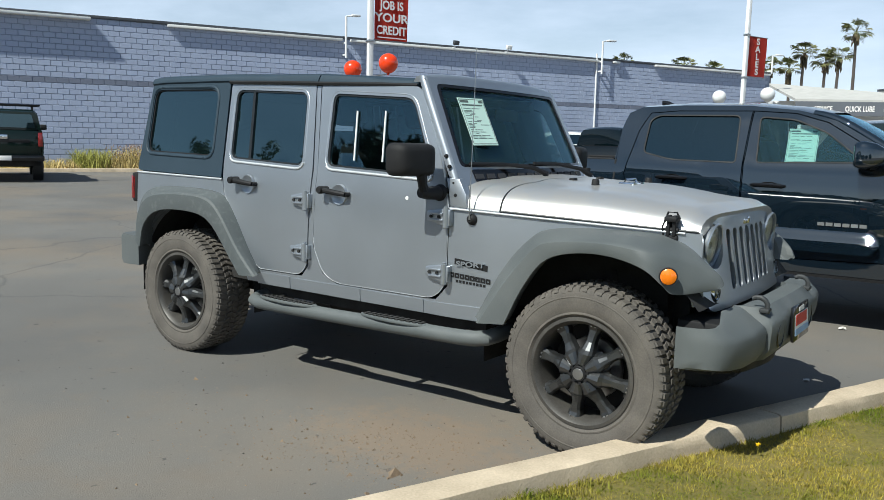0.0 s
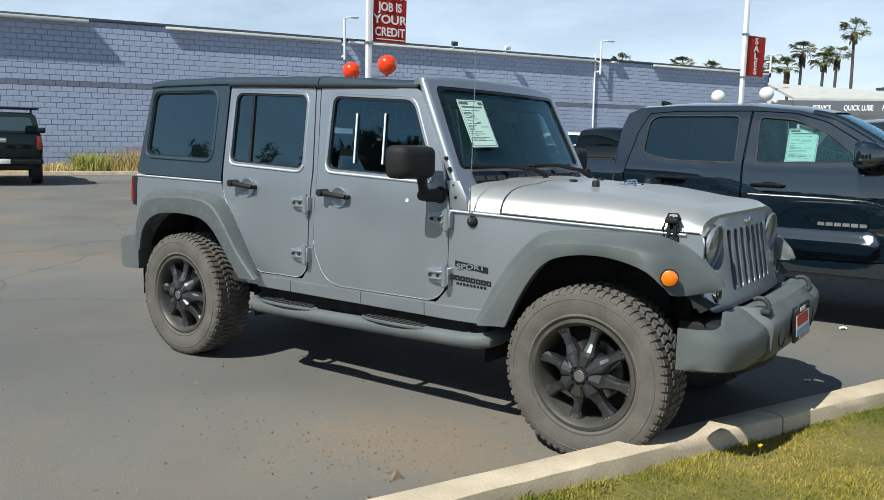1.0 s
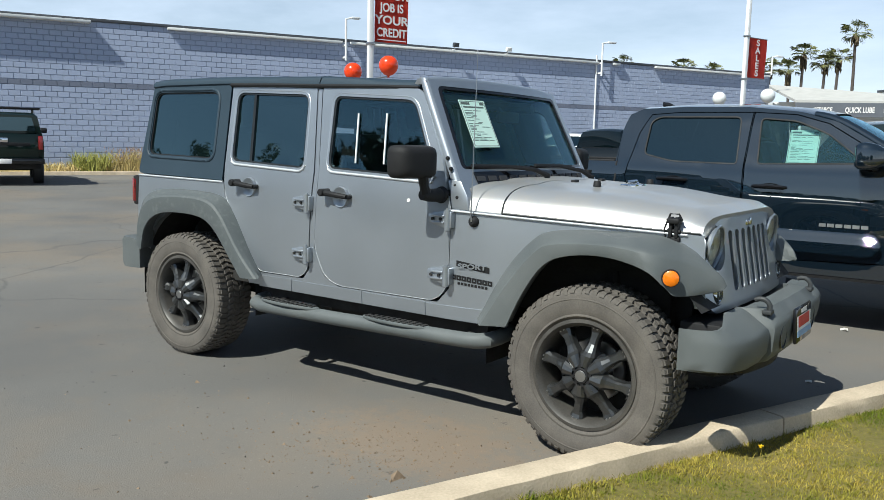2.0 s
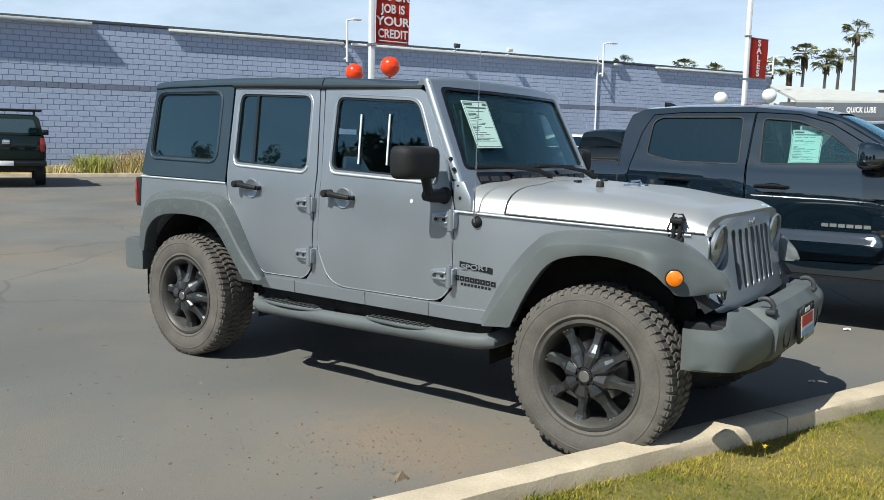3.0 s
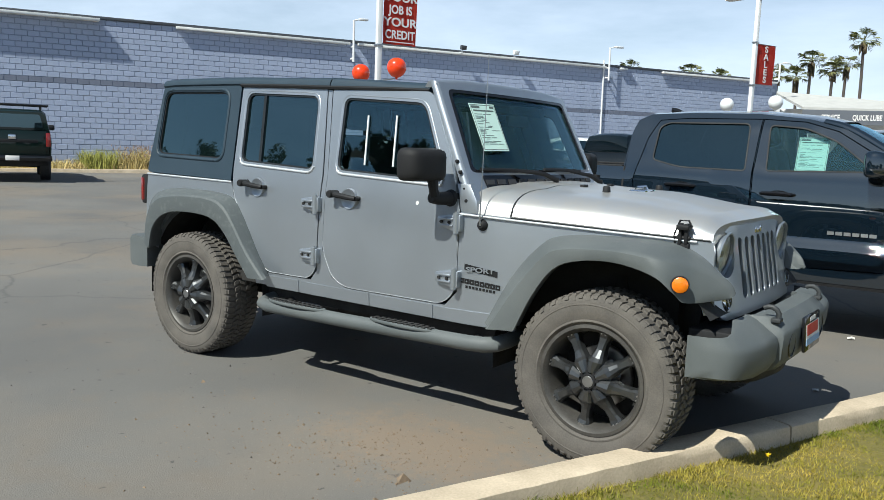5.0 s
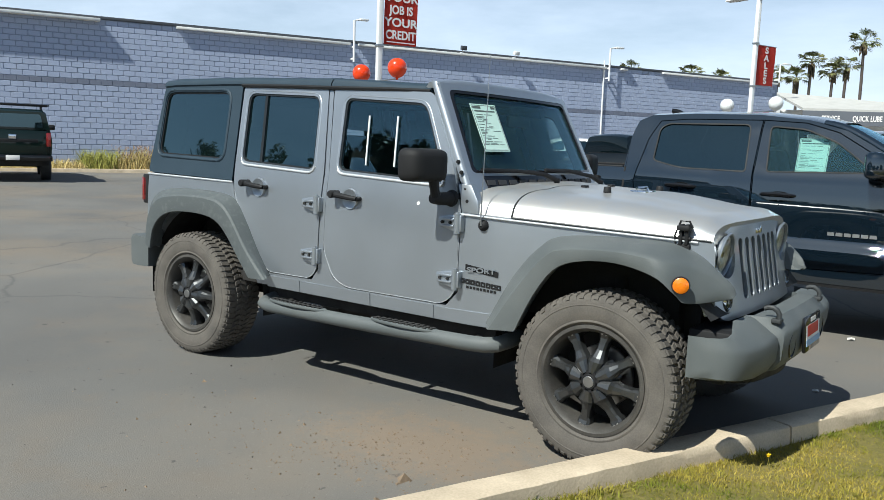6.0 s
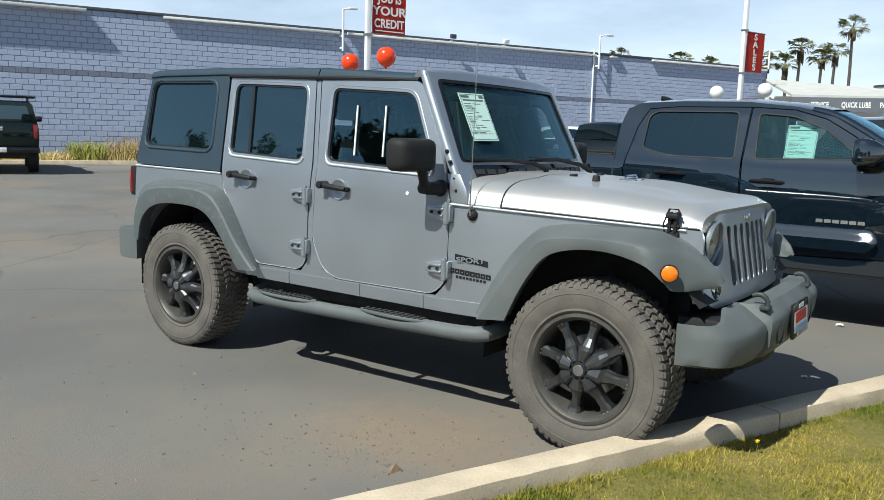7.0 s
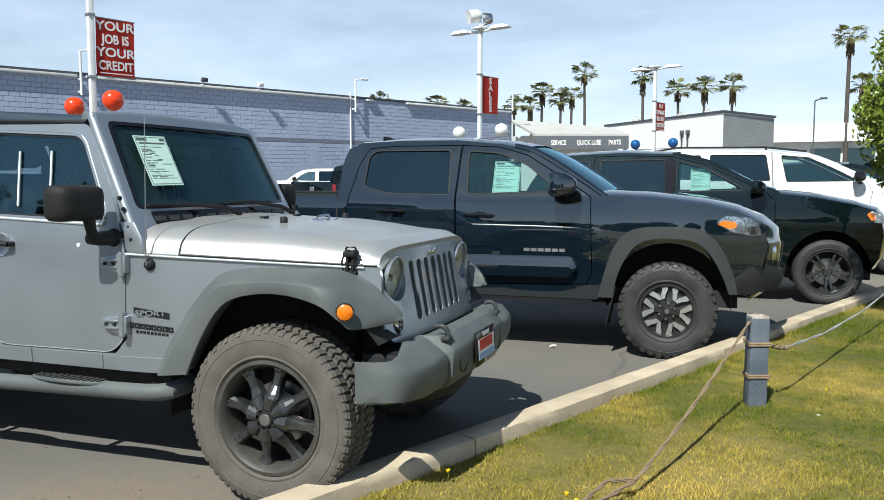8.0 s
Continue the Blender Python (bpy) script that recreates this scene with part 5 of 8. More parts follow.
def notice(parent, m, w, h, label, seed=1, both=True):
    """A printed sheet behind the glass: heading and rows of unreadable lines, all plain bars. Its face looks along +z of m."""
    rnd = random.Random(seed)
    bm = bmesh.new()
    box(bm, -w / 2, -h / 2, -0.001, w / 2, h / 2, 0.001)
    sheet_ob = part("notice", bm, PAPER, parent, label, m=m)
    bm = bmesh.new()
    box(bm, -w * 0.44, h * 0.40, 0.001, -w * 0.12, h * 0.45, 0.002)
    box(bm, w * 0.28, h * 0.40, 0.001, w * 0.44, h * 0.45, 0.002)
    box(bm, -w * 0.40, h * 0.335, 0.001, w * 0.40, h * 0.365, 0.002)
    v = h * 0.27
    while v > -h * 0.40:
        n = rnd.choice((1, 2, 2, 3))
        u = -w * 0.40
        for _ in range(n):
            e = u + w * rnd.uniform(0.10, 0.34)
            if e < w * 0.42 and rnd.random() < 0.8:
                box(bm, u, v, 0.001, e, v + h * 0.010, 0.002)
            u = e + w * 0.05
        v -= h * rnd.choice((0.024, 0.03, 0.045))
    for e in ((-0.47, -0.475, 0.47, -0.465), (-0.47, 0.465, 0.47, 0.475), (-0.475, -0.47, -0.462, 0.47), (0.462, -0.47, 0.475, 0.47)):
        box(bm, e[0] * w, e[1] * h, 0.001, e[2] * w, e[3] * h, 0.002)
    part("print", bm, INK, sheet_ob, "dark print on the paper", 0)
    return sheet_ob


# ---- the silver off-roader; x forward from its front axle, y to its left ----
jeep = thing("off_road_car", pose(0.046, -0.115, 0, 0, 0, -2.0), "silver four-door off-roader with grey flares parked on asphalt", "car")


def jeep_half(x, z):
    """Half width of the body's skin."""
    w = 0.805 if x < -0.82 else 0.805 - 0.175 * ((x + 0.82) / 1.24) ** 1.15
    w -= 0.012 * ((z - 0.85) / 0.3) ** 2 if z < 1.18 else 0.0145 + 0.155 * (z - 1.18)
    return w


# body sides: rear quarter, sills, pillars and front wings in one skin, with the door openings cut from its upper edge
front_arch = arc(0.0, 0.44, 0.545, 45, 168, 14)
rear_arch = arc(-2.946, 0.43, 0.575, 12, 158, 14)
outline = [(-3.545, 0.62), (-3.545, 1.19), (-2.629, 1.182), (-2.608, 1.102), (-2.308, 0.663), (-2.272, 0.633), (-1.893, 0.636), (-1.837, 0.701), (-1.819, 1.273), (-1.866, 1.761), (-1.833, 1.761), (-1.788, 1.273),
           (-1.793, 0.829), (-1.715, 0.667), (-1.608, 0.621), (-0.892, 0.627), (-0.815, 0.708), (-0.814, 1.126), (0.364, 1.083), (0.436, 1.076), (0.446, 1.034), (0.455, 0.86), (0.470, 0.755), (0.42, 0.745), (0.395, 0.835)]
outline += front_arch + [(-0.49, 0.54), (-2.345, 0.552)] + rear_arch
bm = bmesh.new()
sheet(bm, outline, [], lambda u, v: (u, -jeep_half(u, v), v), 0.04, 0.09)
body = part("body_side", bm, SILVER, jeep)
mirrored(body)

# sill seam strips under the doors
bm = bmesh.new()
for x0, x1 in ((-2.282, -1.995), (-1.987, -1.425), (-1.417, -0.972), (-0.964, -0.587)):
    sheet(bm, [(x0, 0.545), (x1, 0.545), (x1, 0.617), (x0, 0.614)], [], lambda u, v: (u, -jeep_half(u, v), v), 0.008, 0.2, 0.005)
sill = part("sill", bm, SILVER, jeep)
mirrored(sill)

# doors with their window frames
fd = rounded([(-1.786, 0.829), (-1.71, 0.672), (-1.608, 0.627), (-0.902, 0.633), (-0.82, 0.718), (-0.822, 1.14), (-0.90, 1.365), (-1.075, 1.725), (-1.11, 1.746), (-1.822, 1.768), (-1.781, 1.273)],
             [0.05, 0.05, 0.06, 0.07, 0.07, 0, 0.03, 0.01, 0.01, 0.02, 0.05])
fw = rounded([(-1.715, 1.300), (-0.955, 1.272), (-0.965, 1.335), (-1.128, 1.687), (-1.718, 1.718)], [0.05, 0.02, 0.02, 0.06, 0.05])
rd = rounded([(-2.601, 1.102), (-2.303, 0.668), (-2.262, 0.64), (-1.903, 0.643), (-1.84, 0.711), (-1.824, 1.273), (-1.870, 1.771), (-2.625, 1.793), (-2.623, 1.241)],
             [0.06, 0.03, 0.03, 0.05, 0.06, 0.05, 0.02, 0.02, 0.05])
rw = rounded([(-2.565, 1.318), (-1.915, 1.292), (-1.932, 1.728), (-2.57, 1.752)], [0.05, 0.05, 0.06, 0.06])
doors = []
for nm, o, w in (("front_door", fd, fw), ("rear_door", rd, rw)):
    a, b = side_part(nm, o, [w], jeep_half, SILVER, jeep, 0.035, 0.005, 0.08)
    for d, twin in ((a, 0), (b, 1)):
        bm = bmesh.new()
        sheet(bm, w, [], lambda u, v: (u, -jeep_half(u, v), v), 0, 0.15, -0.012)
        if twin:
            bmesh.ops.transform(bm, matrix=Matrix.Diagonal((1, -1, 1, 1)), verts=bm.verts[:])
            bmesh.ops.reverse_faces(bm, faces=bm.faces[:])
        part("pane", bm, GLASS_JEEP if nm[0] == "f" else GLASS_DARK, d, "tinted window glass")
        bm = bmesh.new()
        sheet(bm, frame_loop(w, 0.006), [frame_loop(w, -0.011)], lambda u, v: (u, -jeep_half(u, v), v), 0.012, 0.12, -0.001)
        if nm[0] == "r":
            sheet(bm, [(-2.403, 1.31), (-2.381, 1.31), (-2.402, 1.742), (-2.424, 1.742)], [], lambda u, v: (u, -jeep_half(u, v), v), 0.012, 0.2, -0.002)
        if twin:
            bmesh.ops.transform(bm, matrix=Matrix.Diagonal((1, -1, 1, 1)), verts=bm.verts[:])
            bmesh.ops.reverse_faces(bm, faces=bm.faces[:])
        part("window_seal", bm, SEAL, d, "black rubber seal")
    doors.append((a, b))
# pressed ledge round each window, with a bright lip along its foot
for d, w in zip(doors, (fw, rw)):
    bm = bmesh.new()
    loop = denser(frame_loop(w, 0.016), 0.06)
    hose(bm, [(u, -jeep_half(u, v) - 0.002, v) for u, v in loop + loop[:1]], 0.0045, 8)
    part("window_ledge", bm, SILVER, d[0])
    bm = bmesh.new()
    low = [q for q in loop if q[1] < min(p[1] for p in w) + 0.035]
    low.sort()
    hose(bm, [(u, -jeep_half(u, v) - 0.006, v - 0.004) for u, v in low], 0.0085, 10)
    part("window_lip", bm, EDGE_HIGHLIGHT, d[0], "bright lip under the window")
# beads in paler silver for edge highlights: round the doors and along the belt
for d, o in zip(doors, (fd, rd)):
    bm = bmesh.new()
    low = [q for q in o if q[1] < 1.16]
    hose(bm, [(u, -jeep_half(u, v) - 0.004, v) for u, v in low], 0.0022, 6)
    part("door_edge", bm, EDGE_HIGHLIGHT, d[0])
bm = bmesh.new()
hose(bm, [(-3.545 + 0.915 * k / 5, -jeep_half(-3.0, 1.185) - 0.002, 1.190 - 0.010 * k / 5) for k in range(6)], 0.007, 8)
part("belt_edge", bm, EDGE_HIGHLIGHT, jeep)


def jeep_handle(parent, x, z):
    y = -jeep_half(x, z) - 0.006
    bm = bmesh.new()
    spin(bm, [(0, -0.001), (0.036, -0.003), (0.052, -0.011), (0.057, -0.012), (0.062, 0.002)], 28, m=Matrix.Translation((x + 0.015, y, z - 0.014)))
    part("handle_cup", bm, SILVER, parent)
    bm = bmesh.new()
    hose(bm, [(x - 0.085, y - 0.040, z + 0.008), (x - 0.04, y - 0.046, z + 0.005), (x + 0.04, y - 0.044, z - 0.003), (x + 0.090, y - 0.036, z - 0.008)], [0.015, 0.017, 0.016, 0.014], 10)
    spin(bm, [(0, -0.022), (0.018, -0.022), (0.022, -0.016), (0.022, 0.05), (0, 0.05)], 16, m=Matrix.Translation((x - 0.09, y - 0.045, z + 0.009)))
    rod(bm, (x + 0.086, y - 0.036, z - 0.008), (x + 0.086, y + 0.01, z - 0.008), 0.014)
    part("door_handle", bm, TRIM, parent, "black pull handle with a push button")
    bm = bmesh.new()
    spin(bm, [(0, -0.004), (0.012, -0.004), (0.013, 0.004)], 14, m=Matrix.Translation((x - 0.10, y, z - 0.075)))
    part("door_lock", bm, STEEL, parent, "small steel lock")


jeep_handle(doors[0][0], -1.605, 1.155)
jeep_handle(doors[1][0], -2.385, 1.174)


def jeep_hinge(parent, x, z):
    """Cast hinge: a ribbed leaf on the door and a knuckle at the pillar."""
    y = -jeep_half(x, z) - 0.004
    bm = bmesh.new()
    prism(bm, [(-0.115, -0.022), (-0.015, -0.045), (0.0, -0.045), (0.0, 0.042), (-0.02, 0.042), (-0.115, 0.026)], 0.026, Matrix(((1, 0, 0, x), (0, 0, -1, y), (0, 1, 0, z), (0, 0, 0, 1))), 0.006)
    box(bm, x - 0.09, y - 0.036, z + 0.012, x - 0.01, y - 0.020, z + 0.022, 0.003)
    box(bm, x - 0.09, y - 0.036, z - 0.022, x - 0.01, y - 0.020, z - 0.012, 0.003)
    part("hinge_leaf", bm, SILVER, parent, "silver cast hinge")
    bm = bmesh.new()
    rod(bm, (x + 0.008, y - 0.026, z - 0.055), (x + 0.008, y - 0.026, z + 0.05), 0.017, n=14)
    rod(bm, (x + 0.008, y - 0.026, z + 0.05), (x + 0.008, y - 0.026, z + 0.058), 0.010, n=10)
    box(bm, x + 0.010, y - 0.03, z - 0.045, x + 0.034, y + 0.01, z + 0.042, 0.006)
    part("hinge_knuckle", bm, SILVER, parent)
    for dx in (-0.085, -0.035):
        bm = bmesh.new()
        rod(bm, (x + dx, y - 0.024, z), (x + dx, y - 0.034, z), 0.009, n=6)
        part("hinge_bolt", bm, CHASSIS, parent)


for d, x, z in ((0, -0.825, 1.071), (0, -0.824, 0.778), (1, -1.845, 1.093), (1, -1.844, 0.790)):
    jeep_hinge(doors[d][0], x, z)

# small round white spot on the front door
bm = bmesh.new()
sheet(bm, [(-1.098 + 0.0105 * math.cos(t), 1.152 + 0.010 * math.sin(t)) for t in [k * math.tau / 12 for k in range(12)]], [], lambda u, v: (u, -jeep_half(u, v), v), 0.002, 0.2, 0.007)
part("paint_chip", bm, WHITE, doors[0][0], "small white spot on the door")

# hard top: sides with the rear quarter windows, and the roof in two pieces
qt = rounded([(-3.548, 1.203), (-2.636, 1.190), (-2.642, 1.805), (-3.463, 1.822)], [0.04, 0, 0, 0.03])
qw = rounded([(-3.455, 1.337), (-2.757, 1.325), (-2.757, 1.758), (-3.434, 1.764)], [0.06, 0.06, 0.07, 0.07])
hard, _ = side_part("hardtop_side", qt, [qw], jeep_half, HARDTOP, jeep, 0.04, 0.006, 0.09, "dark grey moulded hard top")
window("quarter_window", qw, jeep_half, hard, GLASS_DARK, TRIM, 0.008, 0.010, "dark tinted window glass", False)
bm = bmesh.new()
loop = denser(frame_loop(qw, 0.016), 0.05)
hose(bm, [(u, -jeep_half(u, v) - 0.004, v) for u, v in loop + loop[:1]], 0.011, 8)
part("window_ledge", bm, HARDTOP, hard, "moulded ledge round the window")


def roof_rings(x0, x1, nx, lift=0.0, edge=0.0):
    rings = []
    for i in range(nx + 1):
        x = x0 + (x1 - x0) * i / nx
        zt = 1.857 - 0.018 * smoothstep(-2.8, -1.9, x) - 0.042 * smoothstep(-2.0, -1.08, x) - 0.008 * smoothstep(-3.38, -3.47, x)
        low = 0.046 + 0.014 * smoothstep(-2.7, -1.9, x) - 0.022 * smoothstep(-1.6, -1.12, x)
        hw = 0.712 - 0.012 * smoothstep(-1.9, -1.05, x)
        half = [(hw - 0.014, zt - low - 0.012), (hw - 0.002, zt - low), (hw - 0.004, zt - low * 0.62), (hw - 0.020, zt - 0.010), (hw - 0.055, zt), (hw * 0.6, zt + 0.012), (0, zt + 0.016)]
        ring = [(x, -y, z + lift) for y, z in half] + [(x, y, z + lift) for y, z in reversed(half[:-1])]
        ring += [(x, 0.5, zt - 0.06), (x, -0.5, zt - 0.06)]
        rings.append(ring)
    return rings


for x0, x1, lab in ((-3.465, -1.852, "dark grey rear roof shell"), (-1.844, -1.116, "dark grey removable roof panel")):
    bm = bmesh.new()
    loft(bm, roof_rings(x0, x1, 12))
    part("roof_panel", bm, HARDTOP, jeep, lab, 40)
for s in (-1, 1):
    bm = bmesh.new()
    hose(bm, [(-2.64, s * 0.706, 1.800), (-2.2, s * 0.708, 1.789), (-1.86, s * 0.708, 1.777), (-1.40, s * 0.703, 1.764), (-1.12, s * 0.695, 1.752)], 0.012, 6)
    part("roof_seal", bm, TRIM, jeep, "black rubber roof seal")
# ribs on the roof
bm = bmesh.new()
for y in (-0.42, -0.14, 0.14, 0.42):
    box(bm, -3.35, y - 0.05, 1.835, -2.0, y + 0.05, 1.858, 0.006)
part("roof_ribs", bm, HARDTOP, jeep)
# back of the hard top and tub
bm = bmesh.new()
prism(bm, [(-0.75, 0.55), (0.75, 0.55), (0.75, 1.19), (0.75, 1.20), (-0.75, 1.20), (-0.75, 1.19)], 0.04, Matrix(((0, 0, 1, -3.56), (1, 0, 0, 0), (0, 1, 0, 0), (0, 0, 0, 1))), 0.01)
part("tailgate", bm, SILVER, jeep)
bm = bmesh.new()
prism(bm, [(-0.74, 1.205), (0.74, 1.205), (0.665, 1.80), (-0.665, 1.80)], 0.04, Matrix(((0, 0.128, 1, -3.688), (1, 0, 0, 0), (0, 1, 0, 0), (0, 0, 0, 1))), 0.01)
part("rear_screen", bm, HARDTOP, jeep)
# spare wheel stands behind it

# windscreen frame, glass
wb, wt = (-0.768, 1.190, 0.745), (-1.064, 1.800, 0.695)   # x, z and half width at foot and head


def screen(u, v):
    """u across from -1 to 1, v up from 0 to 1; bowed a little forward in the middle."""
    x = wb[0] + (wt[0] - wb[0]) * v + 0.055 * (1 - u * u)
    return (x, u * (wb[2] + (wt[2] - wb[2]) * v), wb[1] + (wt[1] - wb[1]) * v)


hole = rounded([(-0.94, 0.225), (0.94, 0.225), (0.925, 0.945), (-0.925, 0.945)], [0.05, 0.05, 0.06, 0.06])
bm = bmesh.new()
sheet(bm, [(-1, -0.04), (1, -0.04), (1, 1), (-1, 1)], [hole], screen, 0.05, 0.1)
part("windscreen_frame", bm, SILVER, jeep, smooth=30)
# the pillars' outer sides, which close the frame against the doors
for s in (-1, 1):
    bm = bmesh.new()
    rings = []
    for v in (-0.06, 0.1, 0.3, 0.55, 0.8, 0.97, 1.0):
        x, y, z = screen(s, v)
        wdt = 0.052 if v < 0.97 else 0.046
        rings.append([(x + 0.004, y - s * 0.02, z), (x - 0.004, y + s * 0.006, z), (x - wdt * 0.5, y + s * 0.016, z + 0.006), (x - wdt, y + s * 0.012, z + 0.008), (x - wdt, y - s * 0.03, z)])
    loft(bm, rings)
    part("windscreen_pillar", bm, SILVER, jeep, smooth=50)
bm = bmesh.new()
rings = []
for k in range(13):
    u = -1 + 2 * k / 12
    x, y, z = screen(u, 1.0)
    e = 0.016 * (1 - abs(u) ** 6)
    rings.append([(x + 0.006, y * 1.015, z - 0.03), (x + 0.002, y * 1.018, z - 0.012 + e), (x - 0.02, y * 1.018, z - 0.003 + 1.5 * e), (x - 0.060, y * 1.015, z + 0.001 + 1.8 * e), (x - 0.09, y, z - 0.03)])
loft(bm, rings)
part("windscreen_header", bm, SILVER, jeep, smooth=50)
bm = bmesh.new()
sheet(bm, hole, [], screen, 0, 0.12, -0.014)
ws = part("windscreen", bm, GLASS_CLEAR, jeep, "clear windscreen glass")
bm = bmesh.new()
sheet(bm, [(p[0] * 1.012, 0.585 + (p[1] - 0.585) * 1.015) for p in hole], [[(p[0] * 0.962, 0.58 + (p[1] - 0.58) * 0.93) for p in hole]], screen, 0.012, 0.1, -0.002)
part("windscreen_seal", bm, GLOSSTRIM, ws, "black band round the glass")
# black vent strip at the windscreen's foot
bm = bmesh.new()
sheet(bm, rounded([(-0.82, 0.085), (0.82, 0.085), (0.84, 0.20), (-0.84, 0.20)], 0.02), [], screen, 0.006, 0.1, 0.005)
vent = part("cowl_vent", bm, GLOSSTRIM, jeep, "black vent strip under the windscreen")
for k in range(-6, 7):
    bm = bmesh.new()
    sheet(bm, [(k * 0.13 - 0.045, 0.12), (k * 0.13 + 0.045, 0.12), (k * 0.13 + 0.045, 0.16), (k * 0.13 - 0.045, 0.16)], [], screen, 0.004, 0.2, 0.010)
    part("vent_louvre", bm, DASH, vent)
# bolts up the pillar's foot
for s in (-1, 1):
    for x, z in ((-0.884, 1.383), (-0.854, 1.329), (-0.810, 1.244), (-0.790, 1.184)):
        bm = bmesh.new()
        y = s * (jeep_half(x, 1.15) - 0.001 - (z - 1.15) * 0.19)
        spin(bm, [(0, -0.008), (0.008, -0.007), (0.011, 0.0), (0.011, 0.006)], 12, m=Matrix.Translation((x, y, z)) @ (Matrix.Identity(4) if s < 0 else Matrix.Rotation(math.pi, 4, "Z")))
        part("pillar_bolt", bm, TRIM, jeep, "black bolt head")
# pillar foot plates between door, cowl and screen
bm = bmesh.new()
prism(bm, [(-0.818, 1.127), (-0.715, 1.122), (-0.725, 1.19), (-0.775, 1.27), (-0.855, 1.27), (-0.832, 1.19)], 0.05, Matrix(((1, 0, 0, 0), (0, 0.10, 1, -0.905), (0, 1, 0, 0), (0, 0, 0, 1))), 0.004)
pf = part("pillar_foot", bm, SILVER, jeep)
mirrored(pf)


# bonnet and cowl
def bonnet_z(x, y):
    b = jeep_half(x, 1.08) - 0.012
    t = min(1, abs(y) / b)
    zc = 1.262 - 0.024 * smoothstep(-0.8, -0.1, x) - 0.044 * smoothstep(-0.15, 0.36, x) - 0.038 * smoothstep(0.33, 0.452, x) ** 2
    ze = 1.126 - 0.043 * (x + 0.82) / 1.19
    dome = 0.014 * (1 - smoothstep(0.26, 0.42, abs(y))) * (1 - smoothstep(0.1, 0.4, x))
    p = 6.6
    return ze + 0.002 + (zc - ze) * max(0.0, 1 - t ** p) ** 0.5 + dome


def skin(name, x0, x1, nx, mat, lab="", bow=0.0):
    bm = bmesh.new()
    rings = []
    for i in range(nx + 1):
        f = i / nx
        x = x0 + (x1 - x0) * f
        b = jeep_half(x, 1.08) - 0.006
        ts = [math.sin(k / 22 * math.pi / 2) for k in range(-22, 23)]
        bend = bow * max(0, (x - 0.0) / x1) ** 2 if bow else 0
        ring = [(x - bend * t * t, t * b, bonnet_z(x, t * b)) for t in ts]
        ring += [(x - bend, b, 1.065), (x - bend, -b, 1.065)]
        rings.append(ring)
    loft(bm, rings)
    return part(name, bm, mat, jeep, lab, 40)


bonnet = skin("bonnet", -0.530, 0.446, 30, DUSTY_GLARE, "dusty silver bonnet, lightened for sun glare", bow=0.018)
cowl = skin("cowl", -0.775, -0.540, 6, DUSTY_GLARE)
# pale bead for the highlight where the wing meets the bonnet
bm = bmesh.new()
hose(bm, [(-0.815 + 1.185 * k / 16, -jeep_half(-0.815 + 1.185 * k / 16, 1.08) - 0.006, 1.116 - 0.041 * k / 16) for k in range(17)], 0.006, 10)
we = part("wing_edge", bm, EDGE_HIGHLIGHT, jeep)
mirrored(we)
# black gap between bonnet and wing
bm = bmesh.new()
hose(bm, [(-0.53 + 0.955 * k / 14, -jeep_half(-0.53 + 0.955 * k / 14, 1.08) + 0.0005, 1.118 - 0.034 * k / 14) for k in range(15)], 0.0055, 8)
gap = part("bonnet_gap", bm, SEAL, jeep, "black gap under the bonnet edge")
mirrored(gap)
# cowl grille and seams
for y in (-0.30, 0.32):
    bm = bmesh.new()
    x = -0.24 if y < 0 else -0.20
    z = bonnet_z(x, y)
    spin(bm, [(0, 0.030), (0.015, 0.030), (0.019, 0.025), (0.021, 0.0), (0.0, -0.01)], 16, "z", Matrix.Translation((x, y, z)))
    part("bonnet_bumper", bm, TRIM, bonnet, "black rubber stop")
bm = bmesh.new()
z = bonnet_z(-0.16, 0.0)
hose(bm, [(-0.20, -0.03, z), (-0.19, -0.03, z + 0.022), (-0.17, 0.05, z + 0.026), (-0.16, 0.06, z)], 0.007, 8)
box(bm, -0.22, -0.06, z - 0.01, -0.13, 0.09, z + 0.008, 0.005)
part("bonnet_loop", bm, CHROME, bonnet, "small bright footman loop")
for y in (-0.16, 0.18):
    bm = bmesh.new()
    z = bonnet_z(-0.44, y)
    box(bm, -0.455, y - 0.025, z - 0.006, -0.425, y + 0.025, z + 0.012, 0.005)
    part("washer_jet", bm, TRIM, bonnet)
# wipers
for y0, y1 in ((-0.06, -0.60), (0.52, -0.02)):
    bm = bmesh.new()
    a = Vector((-0.668, y0, bonnet_z(-0.668, y0) + 0.014))
    e = Vector(screen((y0 * 0.45 + y1 * 0.55) / 0.72, 0.235)) + Vector((0.022, 0, 0.008))
    hose(bm, [a, a.lerp(e, 0.35) + Vector((0.012, 0, 0.016)), e], [0.016, 0.014, 0.009], 6)
    rod(bm, a - Vector((0, 0, 0.03)), a + Vector((0, 0, 0.012)), 0.016)
    t0, t1 = Vector(screen(y1 / 0.70, 0.245)) + Vector((0.014, 0, 0.006)), Vector(screen((y0 * 0.85 + y1 * 0.15) / 0.70, 0.225)) + Vector((0.014, 0, 0.006))
    hose(bm, [t0, e, t1], 0.010, 6)
    part("wiper", bm, TRIM, jeep, "black wiper arm and blade")
